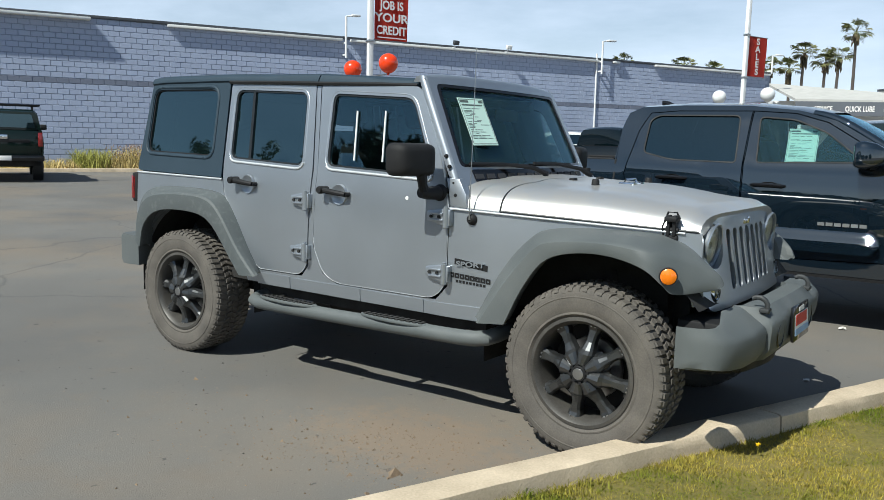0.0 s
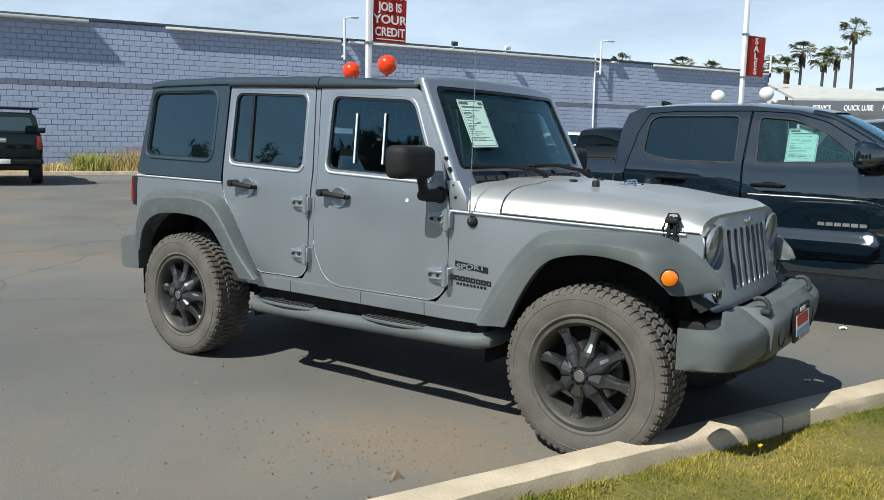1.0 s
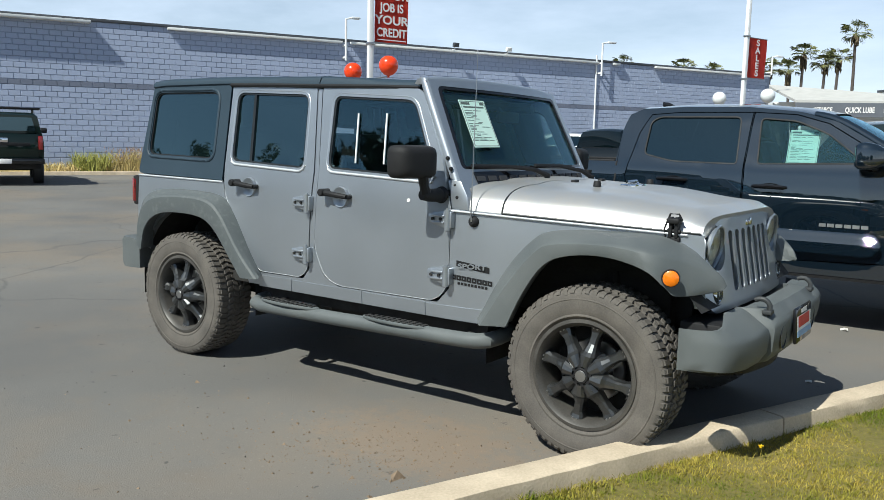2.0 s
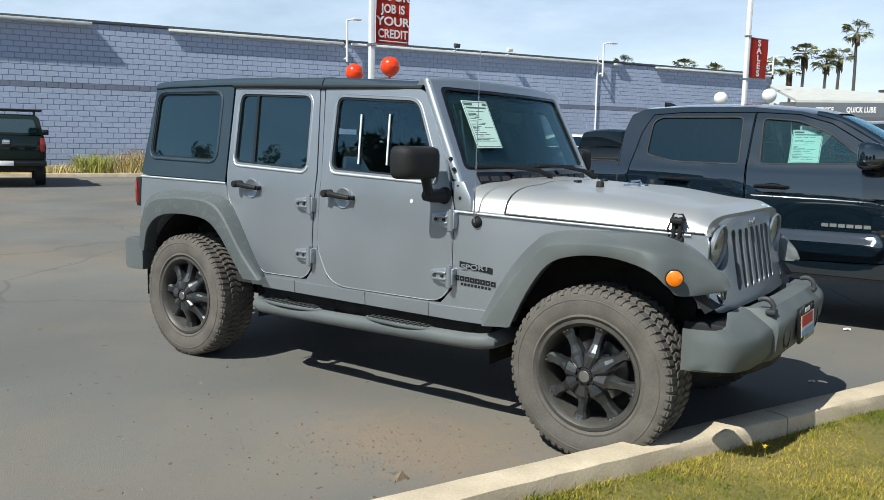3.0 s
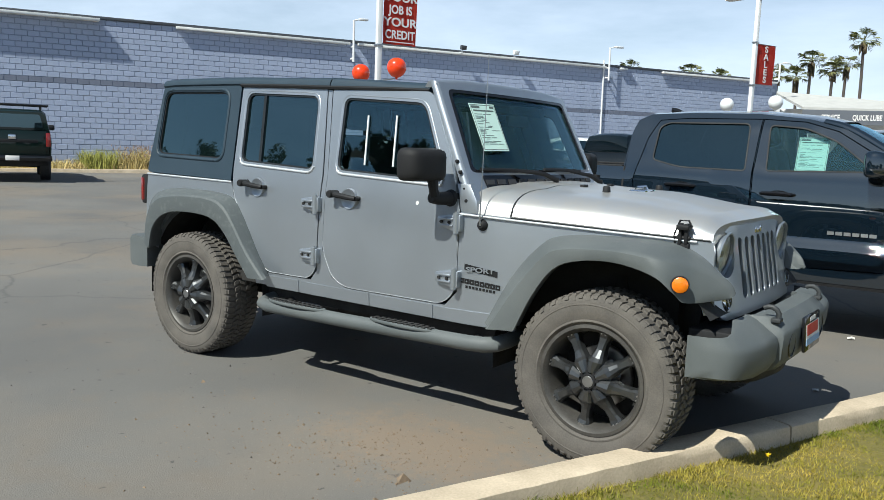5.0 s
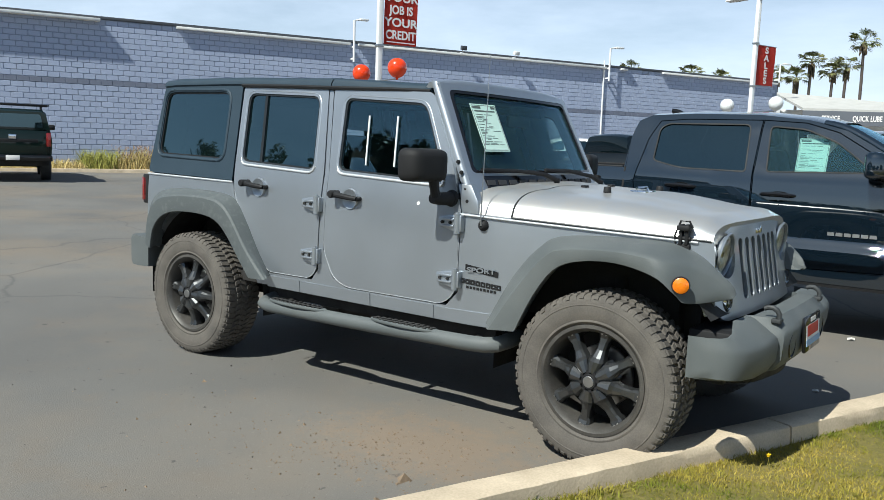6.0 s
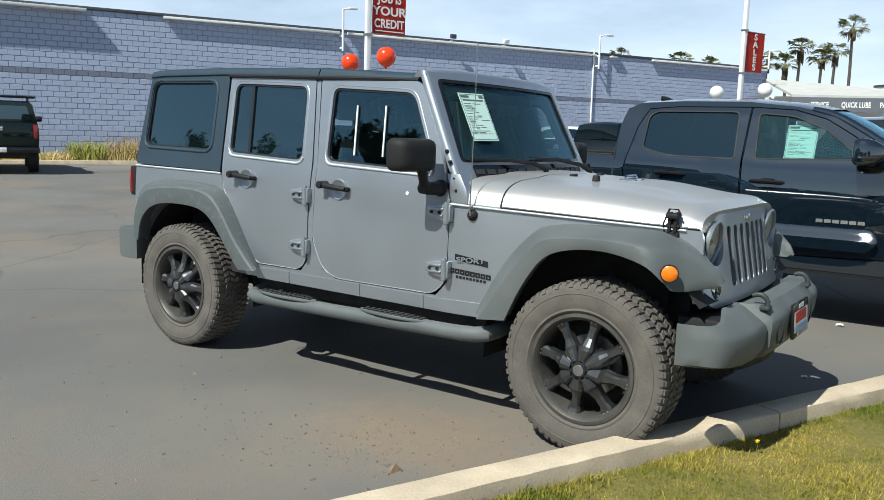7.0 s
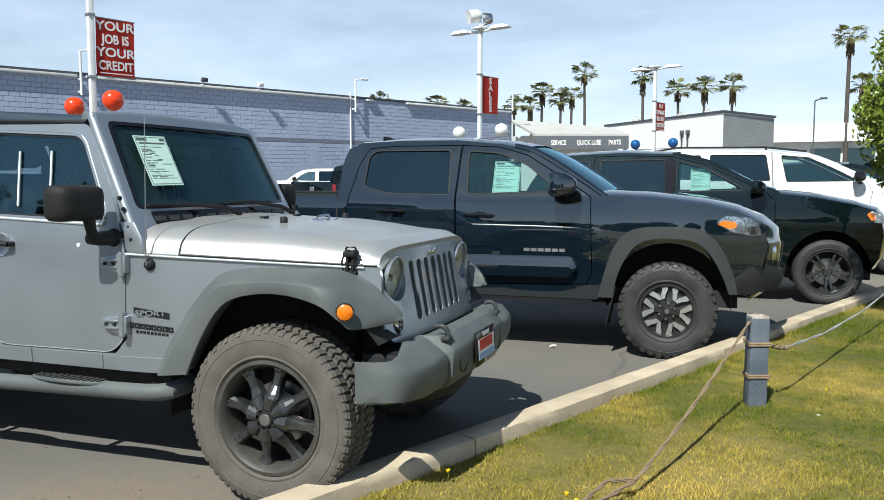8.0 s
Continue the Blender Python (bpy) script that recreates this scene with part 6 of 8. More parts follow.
# bonnet latch at each side
for s in (-1, 1):
    bm = bmesh.new()
    x = 0.310
    y = s * (jeep_half(x, 1.08) + 0.006)
    box(bm, x - 0.03, y - 0.012, 1.035, x + 0.03, y + 0.012, 1.065, 0.006)
    box(bm, x - 0.022, y - 0.016, 1.06, x - 0.006, y + 0.016, 1.155, 0.004)
    box(bm, x + 0.006, y - 0.016, 1.06, x + 0.022, y + 0.016, 1.155, 0.004)
    box(bm, x - 0.03, y - 0.030 - s * 0.0, 1.125, x + 0.03, y + 0.030, 1.150, 0.008)
    rod(bm, (x - 0.03, y, 1.09), (x + 0.03, y, 1.09), 0.010)
    hose(bm, [(x - 0.036, y, 1.05), (x - 0.040, y + s * 0.014, 1.10), (x - 0.020, y, 1.168), (x + 0.020, y, 1.168), (x + 0.036, y, 1.14)], 0.005, 6)
    part("bonnet_latch", bm, TRIM, jeep, "black rubber bonnet latch")


# grille with seven slots and two lamp openings
def grille_face(u, v):
    return (0.510 - 0.190 * (v - 0.80) - 0.022 * (u / 0.5) ** 2 - 0.03 * max(0, (abs(u) - 0.53) / 0.09) ** 2, u, v)


go = rounded([(-0.590, 0.722), (0.590, 0.722), (0.615, 0.90), (0.612, 1.08), (0.545, 1.138), (-0.545, 1.138), (-0.612, 1.08), (-0.615, 0.90)], [0.06, 0.06, 0.1, 0.06, 0.1, 0.1, 0.06, 0.1])
slots = []
for k in range(-3, 4):
    c = k * 0.094
    slots.append(rounded([(c - 0.030, 0.795), (c + 0.030, 0.795), (c + 0.030, 1.080), (c - 0.030, 1.080)], 0.029, 4))
lamps = [[(s * 0.475 + 0.104 * math.cos(k * math.tau / 24), 1.012 + 0.104 * math.sin(k * math.tau / 24)) for k in range(24)] for s in (-1, 1)]
ind = [[(s * 0.525 + 0.036 * math.cos(k * math.tau / 14), 0.806 + 0.046 * math.sin(k * math.tau / 14)) for k in range(14)] for s in (-1, 1)]
bm = bmesh.new()
sheet(bm, go, slots + lamps + ind, grille_face, 0.045, 0.06)
grille = part("grille", bm, SILVER, jeep, "silver grille with seven upright slots")
bm = bmesh.new()
sheet(bm, frame_loop(go, -0.03), [], grille_face, 0.02, 0.12, -0.06)
part("grille_mesh", bm, CHASSIS, grille, "dark grille backing")
bm = bmesh.new()
sheet(bm, [(p[0], p[1]) for p in go], [frame_loop(go, -0.008)], lambda u, v: (grille_face(u, v)[0] - 0.02, u * 1.012, v + 0.004), 0.03, 0.08)
part("grille_gasket", bm, TRIM, grille)
for s in (-1, 1):
    cx, _, cz = grille_face(s * 0.475, 1.012)
    at = Matrix.Translation((cx, s * 0.475, cz)) @ pose(0, 0, 0, 0, 0, 90 - s * 1) @ pose(0, 0, 0, 8)
    bm = bmesh.new()
    spin(bm, [(0.108, 0.004), (0.104, -0.005), (0.096, -0.004), (0.090, 0.02)], 32, m=at)
    lamp = part("headlamp", bm, SILVER, jeep, "round clear headlamp")
    bm = bmesh.new()
    spin(bm, [(0.092, 0.012), (0.075, 0.03), (0.045, 0.055), (0.0, 0.065)], 32, m=at)
    part("reflector", bm, LAMPCHROME, lamp)
    bm = bmesh.new()
    spin(bm, [(0.0, 0.012), (0.016, 0.014), (0.018, 0.05)], 16, m=at)
    part("bulb_shield", bm, CHROME, lamp)
    bm = bmesh.new()
    spin(bm, [(0.092, 0.006), (0.075, -0.003), (0.045, -0.009), (0.0, -0.011)], 32, m=at)
    part("lens", bm, LENS, lamp, "clear glass lens")
    cx, _, cz = grille_face(s * 0.525, 0.806)
    bm = bmesh.new()
    spin(bm, [(0.034, 0.01), (0.030, -0.010), (0.015, -0.016), (0, -0.017)], 18, m=Matrix.Translation((cx, s * 0.525, cz)) @ pose(0, 0, 0, 0, 0, 90 + s * 20) @ Matrix.Diagonal((1, 1, 1.25, 1)))
    part("indicator", bm, LENS, jeep, "clear turn signal lens")
    bm = bmesh.new()
    spin(bm, [(0.036, 0.02), (0.02, 0.03), (0, 0.034)], 18, m=Matrix.Translation((cx, s * 0.525, cz)) @ pose(0, 0, 0, 0, 0, 90 + s * 20) @ Matrix.Diagonal((1, 1, 1.25, 1)))
    part("indicator_back", bm, CHROME, jeep)
# maker's badge as a few short strokes
bm = bmesh.new()
for k, h in enumerate((0.036, 0.024, 0.024, 0.030)):
    y = 0.045 - k * 0.026
    x = grille_face(y, 1.10)[0]
    box(bm, x - 0.002, y - 0.019, 1.088, x + 0.008, y, 1.088 + h, 0.004)
part("badge", bm, CHROME, grille, "small bright badge")


# flares: skins swept along the arches from the body out to the lip
def flare(name, mat, inner, crest, lip, label):
    bm = bmesh.new()
    rings = []
    for (ax, az), (cx, cz), (lx, lz) in zip(inner, crest, lip):
        ay = -jeep_half(ax, min(az, 1.06)) + 0.01
        # the outer face draws in towards the tip by the grille
        oy, ly = -0.905 + 0.26 * smoothstep(0.24, 0.60, cx), -0.905 + 0.26 * smoothstep(0.30, 0.60, lx)
        rings.append([(ax, ay, az), (ax * 0.55 + cx * 0.45, ay * 0.5 + oy * 0.5, az * 0.55 + cz * 0.45 + 0.012), (cx * 0.97 + ax * 0.03, oy + 0.026, cz * 0.96 + az * 0.04 + 0.006),
                      (cx, oy + 0.004, cz), (cx * 0.90 + lx * 0.10, oy * 0.9 + ly * 0.1 - 0.006, cz * 0.90 + lz * 0.10 - 0.002), (cx * 0.40 + lx * 0.60, oy * 0.4 + ly * 0.6 - 0.010, cz * 0.40 + lz * 0.60),
                      (lx, ly - 0.004, lz), (lx, ly + 0.010, lz - 0.002), (lx * 0.93 + ax * 0.07, ly + 0.03, lz + 0.01), (lx * 0.8 + ax * 0.2, ay + 0.005, lz * 0.82 + az * 0.18)])
    loft(bm, rings)
    ob = part(name, bm, mat, jeep, label, 30)
    mirrored(ob)
    return ob


def along(pts, n):
    """n points evenly along a smooth line through pts."""
    v = [Vector((*p, 0)) for p in pts]
    out = []
    for k in range(n):
        f = k / (n - 1) * (len(v) - 1)
        i = min(int(f), len(v) - 2)
        t = f - i
        p0, p1, p2, p3 = v[max(i - 1, 0)], v[i], v[i + 1], v[min(i + 2, len(v) - 1)]
        q = 0.5 * (2 * p1 + (p2 - p0) * t + (2 * p0 - 5 * p1 + 4 * p2 - p3) * t * t + (3 * p1 - p0 - 3 * p2 + p3) * t ** 3)
        out.append((q.x, q.y))
    return out


N = 34
flare("front_flare", FLARE,
      along([(-0.65, 0.57), (-0.52, 0.81), (-0.385, 0.98), (-0.25, 1.055), (0.10, 1.072), (0.28, 1.062), (0.40, 1.01), (0.46, 0.94), (0.49, 0.86)], N),
      along([(-0.565, 0.57), (-0.43, 0.77), (-0.27, 0.965), (-0.16, 1.018), (0.10, 1.035), (0.31, 1.012), (0.45, 0.965), (0.53, 0.91), (0.558, 0.862)], N),
      along([(-0.40, 0.586), (-0.31, 0.77), (-0.20, 0.915), (-0.06, 0.968), (0.12, 0.975), (0.29, 0.935), (0.365, 0.87), (0.41, 0.828), (0.545, 0.845)], N), "grey plastic wheel arch flare")
flare("rear_flare", FLARE_WORN,
      along([(-3.53, 0.72), (-3.509, 0.94), (-3.424, 1.06), (-3.235, 1.105), (-2.849, 1.111), (-2.61, 1.078), (-2.485, 0.954), (-2.341, 0.727), (-2.26, 0.609)], N),
      along([(-3.424, 0.72), (-3.398, 0.90), (-3.319, 1.015), (-3.172, 1.065), (-2.859, 1.082), (-2.651, 1.062), (-2.53, 0.984), (-2.356, 0.766), (-2.19, 0.609)], N),
      along([(-3.372, 0.68), (-3.335, 0.82), (-3.246, 0.91), (-3.109, 0.956), (-2.88, 0.966), (-2.693, 0.944), (-2.568, 0.866), (-2.424, 0.70), (-2.335, 0.600)], N), "faded grey plastic wheel arch flare, chalky at the edge")
# side marker lamps
for s in (-1, 1):
    bm = bmesh.new()
    at = Matrix.Translation((0.392, s * 0.876, 0.911)) @ pose(0, 0, 0, 0, 0, 24 if s < 0 else 156)
    spin(bm, [(0.035, 0.012), (0.034, -0.004), (0.024, -0.010), (0, -0.012)], 24, m=at)
    mk = part("side_marker", bm, AMBER, jeep, "round amber side marker lamp")
    bm = bmesh.new()
    spin(bm, [(0.040, 0.006), (0.038, -0.002), (0.034, -0.001)], 24, m=at)
    part("marker_ring", bm, CHASSIS, mk)

# wheel wells and the dark underside
for cx in (0.0, -2.946):
    for s in (-1, 1):
        bm = bmesh.new()
        rings = []
        for k in range(13):
            t = radians(34 + 154 * k / 12) if cx == 0 else radians(-8 + 196 * k / 12)
            rings.append([(cx + 0.60 * math.cos(t), s * 0.77, 0.42 + 0.60 * math.sin(t)), (cx + 0.60 * math.cos(t), s * 0.42, 0.42 + 0.60 * math.sin(t))])
        loft(bm, rings, closed=False, caps=False)
        prism(bm, [(cx - (0.52 if cx == 0 else 0.30), 0.45), (cx + 0.34, 0.45), (cx + 0.34, 0.95), (cx - 0.50, 0.95)], 0.02, Matrix(((1, 0, 0, 0), (0, 0, 1, s * 0.42), (0, 1, 0, 0), (0, 0, 0, 1))))
        part("wheel_well", bm, CHASSIS, jeep)
bm = bmesh.new()
for s in (-1, 1):
    box(bm, -3.5, s * 0.42 - 0.04, 0.40, 0.48, s * 0.42 + 0.04, 0.54, 0.01)
box(bm, -2.35, -0.72, 0.47, -0.55, 0.72, 0.54)
box(bm, -2.2, -0.25, 0.30, -1.2, 0.30, 0.46, 0.03)
for x in (0.0, -2.946):
    rod(bm, (x, -0.72, 0.41), (x, 0.72, 0.41), 0.045, n=12)
    bmesh.ops.create_uvsphere(bm, u_segments=14, v_segments=10, radius=0.14, matrix=Matrix.Translation((x, 0.12, 0.41)))
rod(bm, (-2.9, 0.0, 0.43), (-0.1, 0.1, 0.45), 0.035)
rod(bm, (-3.5, -0.30, 0.42), (-3.15, -0.30, 0.42), 0.09, n=14)
for y in (-0.62, 0.62):
    for x in (0.02, -2.9):
        rod(bm, (x, y * 0.9, 0.40), (x - 0.06, y * 0.8, 0.85), 0.035)
part("underbody", bm, CHASSIS, jeep, "dark dusty chassis")
# tub floor, inner walls and engine bay, which keep daylight out
bm = bmesh.new()
box(bm, -3.5, -0.74, 0.54, -0.62, 0.74, 0.60)
box(bm, -0.66, -0.70, 0.54, -0.60, 0.70, 1.16)
box(bm, -0.56, -0.50, 0.60, 0.26, 0.50, 1.05)
part("tub", bm, CHASSIS, jeep)

# side step: a bent tube with two tread pads and its brackets
for s in (-1, 1):
    bm = bmesh.new()
    y = s * 0.86
    hose(bm, [(-2.30, y - s * 0.20, 0.462), (-2.295, y - s * 0.08, 0.452), (-2.265, y - s * 0.02, 0.444), (-2.20, y, 0.440), (-1.56, y, 0.448), (-0.69, y, 0.468), (-0.60, y, 0.474), (-0.545, y - s * 0.03, 0.480), (-0.52, y - s * 0.10, 0.49), (-0.515, y - s * 0.2, 0.50)],
         0.040, 16)
    bar = part("side_step", bm, FLARE, jeep, "grey tube side step")
    for x0, x1 in ((-2.19, -1.70), (-1.36, -0.88)):
        bm = bmesh.new()
        n = 16
        top = [((x0 + x1) / 2 + (x1 - x0) / 2 * math.cos(k * math.tau / n), y + 0.052 * math.sin(k * math.tau / n)) for k in range(n)]
        zz = 0.474 + 0.02 * ((x0 + 2.19) / 1.4)
        prism(bm, top, 0.016, Matrix.Translation((0, 0, zz)), 0.005)
        pad = part("step_pad", bm, FLARE, bar, "oval tread pad")
        bm = bmesh.new()
        for k in range(11):
            f = -0.8 + 1.6 * k / 10
            w = 0.040 * math.sqrt(1 - f * f)
            x = (x0 + x1) / 2 + (x1 - x0) / 2 * f
            for j in (-1, 1):
                box(bm, x - 0.014, y + j * w * 0.5 - w * 0.42, zz + 0.014, x + 0.010, y + j * w * 0.5 + w * 0.42, zz + 0.023, 0.003)
        part("tread_ribs", bm, CHASSIS, pad)
    for x in (-2.12, -1.35, -0.72):
        bm = bmesh.new()
        hose(bm, [(x, y, 0.450), (x, y - s * 0.10, 0.460), (x, y - s * 0.40, 0.48)], 0.022, 8)
        part("step_bracket", bm, CHASSIS, bar)

# front bumper
prof = [(-0.905, 0.495), (-0.902, 0.525), (-0.890, 0.58), (-0.868, 0.625), (-0.840, 0.650), (-0.79, 0.672), (-0.62, 0.696), (-0.446, 0.706), (-0.436, 0.694), (-0.424, 0.722), (-0.395, 0.730), (-0.22, 0.734), (0.0, 0.736)]
prof = prof + [(-y, x) for y, x in reversed(prof[:-1])]
bm = bmesh.new()
rings = []
for y, x in prof:
    e = smoothstep(0.60, 0.90, abs(y))
    mid = 1 - smoothstep(0.40, 0.45, abs(y))
    top, edge, foot = 0.745 - 0.035 * e, 0.668 + 0.030 * mid, 0.560 + 0.014 * e
    xb = x - 0.150 + 0.105 * e
    back = 0.135 - 0.075 * mid - 0.10 * e
    rings.append([(xb, y, 0.50 + 0.03 * e), (x - 0.10 + 0.065 * e, y, 0.485 + 0.05 * e), (x - 0.040 + 0.03 * e, y, 0.505 + 0.035 * e), (x - 0.006, y, foot), (x, y, edge - 0.025), (x - 0.007, y, edge - 0.006),
                  (x - 0.022 + 0.01 * e, y, edge + 0.006), (x - back * 0.8, y, top - 0.014), (x - back * 1.05, y, top), (xb, y, top)])
loft(bm, rings)
bumper = part("front_bumper", bm, FLARE, jeep, "scuffed grey plastic bumper", 42)
# raised shoulders on the bumper top by the tow hooks
for s in (-1, 1):
    bm = bmesh.new()
    y = s * 0.405
    hose(bm, [(0.622, y, 0.782), (0.640, y, 0.790), (0.660, y, 0.790), (0.678, y, 0.780), (0.688, y, 0.764), (0.688, y, 0.72)], [0.011, 0.012, 0.0125, 0.0125, 0.012, 0.012], 10)
    box(bm, 0.660, y - 0.028, 0.725, 0.702, y + 0.028, 0.744, 0.004)
    part("tow_hook", bm, DARKFLARE, bumper, "dusty dark steel tow hook")
    bm = bmesh.new()
    at = Matrix.Translation((0.722, s * 0.290, 0.608)) @ pose(0, 0, 0, 0, 0, 90)
    spin(bm, [(0.062, -0.006), (0.056, -0.010), (0.050, -0.002), (0.044, 0.03), (0, 0.04)], 24, m=at)
    part("fog_lamp", bm, GLOSSTRIM, bumper, "round fog lamp in its recess")
bm = bmesh.new()
prism(bm, rounded([(0.36, -0.50), (0.58, -0.36), (0.64, 0.0), (0.58, 0.36), (0.36, 0.50)], 0.1), 0.11, Matrix.Translation((0, 0, 0.395)), 0.03)
part("chin", bm, TRIM, bumper, "black lower valance")
bm = bmesh.new()
box(bm, 0.38, -0.70, 0.55, 0.585, 0.70, 0.700, 0.01)
part("bumper_core", bm, TRIM, bumper)
# dealer's plate in its frame: plain coloured fields
pm = pose(0.750, 0.0, 0.632, 90, 0, 90) @ pose(0, 0, 0, -4)
bm = bmesh.new()
box(bm, -0.155, -0.085, -0.012, 0.155, 0.085, 0.004, 0.006)
plate = part("number_plate", bm, GLOSSTRIM, bumper, "dealer plate in a black frame", m=pm)
for nm, mt_, e in (("plate_field", CREAM, (-0.135, -0.055, 0.135, 0.045)), ("plate_patch", RED, (-0.115, -0.010, 0.10, 0.042)), ("plate_foot", PLATE_BLUE, (-0.135, -0.055, 0.135, -0.026)), ("plate_header", CREAM, (-0.05, 0.054, 0.05, 0.074))):
    bm = bmesh.new()
    d = {"plate_field": 0.0055, "plate_patch": 0.007, "plate_foot": 0.0075, "plate_header": 0.006}[nm]
    box(bm, e[0], e[1], 0.003, e[2], e[3], d)
    part(nm, bm, mt_, plate)

# rear bumper, tail lamps, spare wheel
bm = bmesh.new()
rings = []
for y, x in ((-0.86, -3.60), (-0.85, -3.68), (-0.80, -3.72), (-0.6, -3.74), (0.6, -3.74), (0.80, -3.72), (0.85, -3.68), (0.86, -3.60)):
    xf = -3.46 if abs(y) > 0.7 else -3.52
    rings.append([(xf, y, 0.535), (x + 0.02, y, 0.53), (x, y, 0.56), (x, y, 0.72), (x + 0.02, y, 0.745), (xf, y, 0.735)])
loft(bm, rings)
part("rear_bumper", bm, FLARE, jeep, "grey plastic rear bumper", 42)
for s in (-1, 1):
    bm = bmesh.new()
    box(bm, -3.625, s * 0.72 - 0.07, 0.975, -3.54, s * 0.72 + 0.07, 1.182, 0.012)
    tl = part("tail_lamp", bm, TRIM, jeep, "red tail lamp in a black surround")
    bm = bmesh.new()
    box(bm, -3.635, s * 0.74 - 0.05, 0.995, -3.585, s * 0.74 + 0.052, 1.162, 0.006)
    part("lens", bm, REDLENS, tl, "red plastic lens")

# mirrors on their arms
for s in (-1, 1):
    bm = bmesh.new()
    rings = []
    for f, k in ((0.0, 0.82), (0.06, 0.95), (0.16, 1.0), (0.60, 1.0), (0.85, 0.9), (0.97, 0.72), (1.0, 0.5)):
        x = -0.985 + 0.125 * f
        out = rounded([(-0.118 * k, -0.083 * k), (0.118 * k, -0.083 * k), (0.118 * k, 0.083 * k), (-0.118 * k, 0.083 * k)], 0.04 * k, 3)
        rings.append([(x - 0.10 * (p[0] / 0.122) * s * 0.25, s * 0.985 + p[0], 1.363 + p[1]) for p in out])
    loft(bm, rings)
    if s > 0:
        bmesh.ops.translate(bm, vec=(-0.08, 0.0, 0), verts=bm.verts[:])
    mir = part("door_mirror", bm, TRIM, jeep, "black square door mirror on an arm", 40)
    bm = bmesh.new()
    box(bm, -0.988, s * 0.985 - 0.095, 1.295, -0.982, s * 0.985 + 0.095, 1.43)
    part("mirror_glass", bm, CHROME, mir, "mirror glass")
    bm = bmesh.new()
    y0 = s * jeep_half(-0.9, 1.2)
    hose(bm, [(-0.90, s * 0.935, 1.30), (-0.898, s * 0.925, 1.24), (-0.895, s * 0.915, 1.205)], [0.030, 0.024, 0.028], 10)
    hose(bm, [(-0.905, s * 0.935, 1.196), (-0.895, s * 0.885, 1.194), (-0.885, y0 + s * 0.02, 1.192)], [0.026, 0.034, 0.036], 12)
    spin(bm, [(0, -0.02), (0.036, -0.02), (0.044, -0.01), (0.046, 0.0), (0.046, 0.02)], 20, m=Matrix.Translation((-0.885, y0, 1.192)) @ pose(0, 0, 0, 0, 0, 0 if s < 0 else 180))
    part("mirror_arm", bm, TRIM, mir)

# aerial
ay = -jeep_half(-0.683, 1.03)
bm = bmesh.new()
spin(bm, [(0, -0.022), (0.014, -0.022), (0.022, -0.016), (0.028, -0.006), (0.030, 0.004)], 18, m=Matrix.Translation((-0.683, ay, 1.068)))
aer = part("aerial_base", bm, TRIM, jeep, "black aerial base")
bm = bmesh.new()
hose(bm, [(-0.683, ay - 0.022, 1.068), (-0.683, ay - 0.026, 1.105), (-0.685, ay - 0.016, 1.35), (-0.693, ay + 0.010, 1.915)], [0.006, 0.004, 0.0024, 0.0016], 6)
bmesh.ops.create_uvsphere(bm, u_segments=8, v_segments=6, radius=0.004, matrix=Matrix.Translation((-0.693, ay + 0.010, 1.917)))
part("aerial_mast", bm, STEEL, aer, "thin steel aerial mast")

# model marks as plain dark bars
bm = bmesh.new()
sheet(bm, [(-0.772, 0.832), (-0.584, 0.808), (-0.584, 0.838), (-0.772, 0.862)], [], lambda u, v: (u, -jeep_half(u, v), v), 0.003, 0.3, 0.003)
bd = part("badge", bm, TRIM, jeep, "dark badge plate")
bm = bmesh.new()
letters("SPORT", 0.034, SILVER, bd, Matrix(((1, 0, 0, -0.678), (0.14, 0, -1, -jeep_half(-0.678, 0.835) - 0.008), (-0.127, 1, 0, 0.8350), (0, 0, 0, 1))), depth=0.003, label="raised silver letters", squeeze=1.55)
for k in range(8):
    x, z = -0.800 + k * 0.0297, 0.774 - k * 0.0023
    sheet(bm, [(x, z - 0.012), (x + 0.026, z - 0.014), (x + 0.026, z + 0.012), (x, z + 0.014)], [[(x + 0.008, z - 0.004), (x + 0.018, z - 0.005), (x + 0.018, z + 0.003), (x + 0.008, z + 0.004)]], lambda u, v: (u, -jeep_half(u, v), v), 0.002, 0.3, 0.003)
for k in range(9):
    x, z = -0.763 + k * 0.0196, 0.743 - k * 0.0012
    sheet(bm, [(x, z - 0.006), (x + 0.013, z - 0.007), (x + 0.013, z + 0.006), (x, z + 0.007)], [], lambda u, v: (u, -jeep_half(u, v), v), 0.002, 0.3, 0.003)
part("badge_bars", bm, TRIM, jeep, "dark model badge")

# wheels
R_TYRE, R_RIM, HALF = 0.412, 0.252, 0.138
carcass, tread = tyre_mesh(R_TYRE, R_RIM, HALF, 66, RUBBER, 1)
bm = bmesh.new()
spin(bm, [(0.250, 0.1), (0.262, -0.118), (0.262, -0.130), (0.246, -0.132), (0.236, -0.122), (0.226, -0.100), (0.222, -0.02), (0.21, 0.1)], 56)
rim_me = finish("rim", bm, RIM_DUST, 40)
well = disc_mesh("wheel_well", 0.222, 0.05, 0.06, CHASSIS)
disc = disc_mesh("brake_disc", 0.150, 0.0, 0.025, STEEL)
# faceted spokes: proud at the hub, waisted, then a flat foot bolted to the lip
bm = bmesh.new()
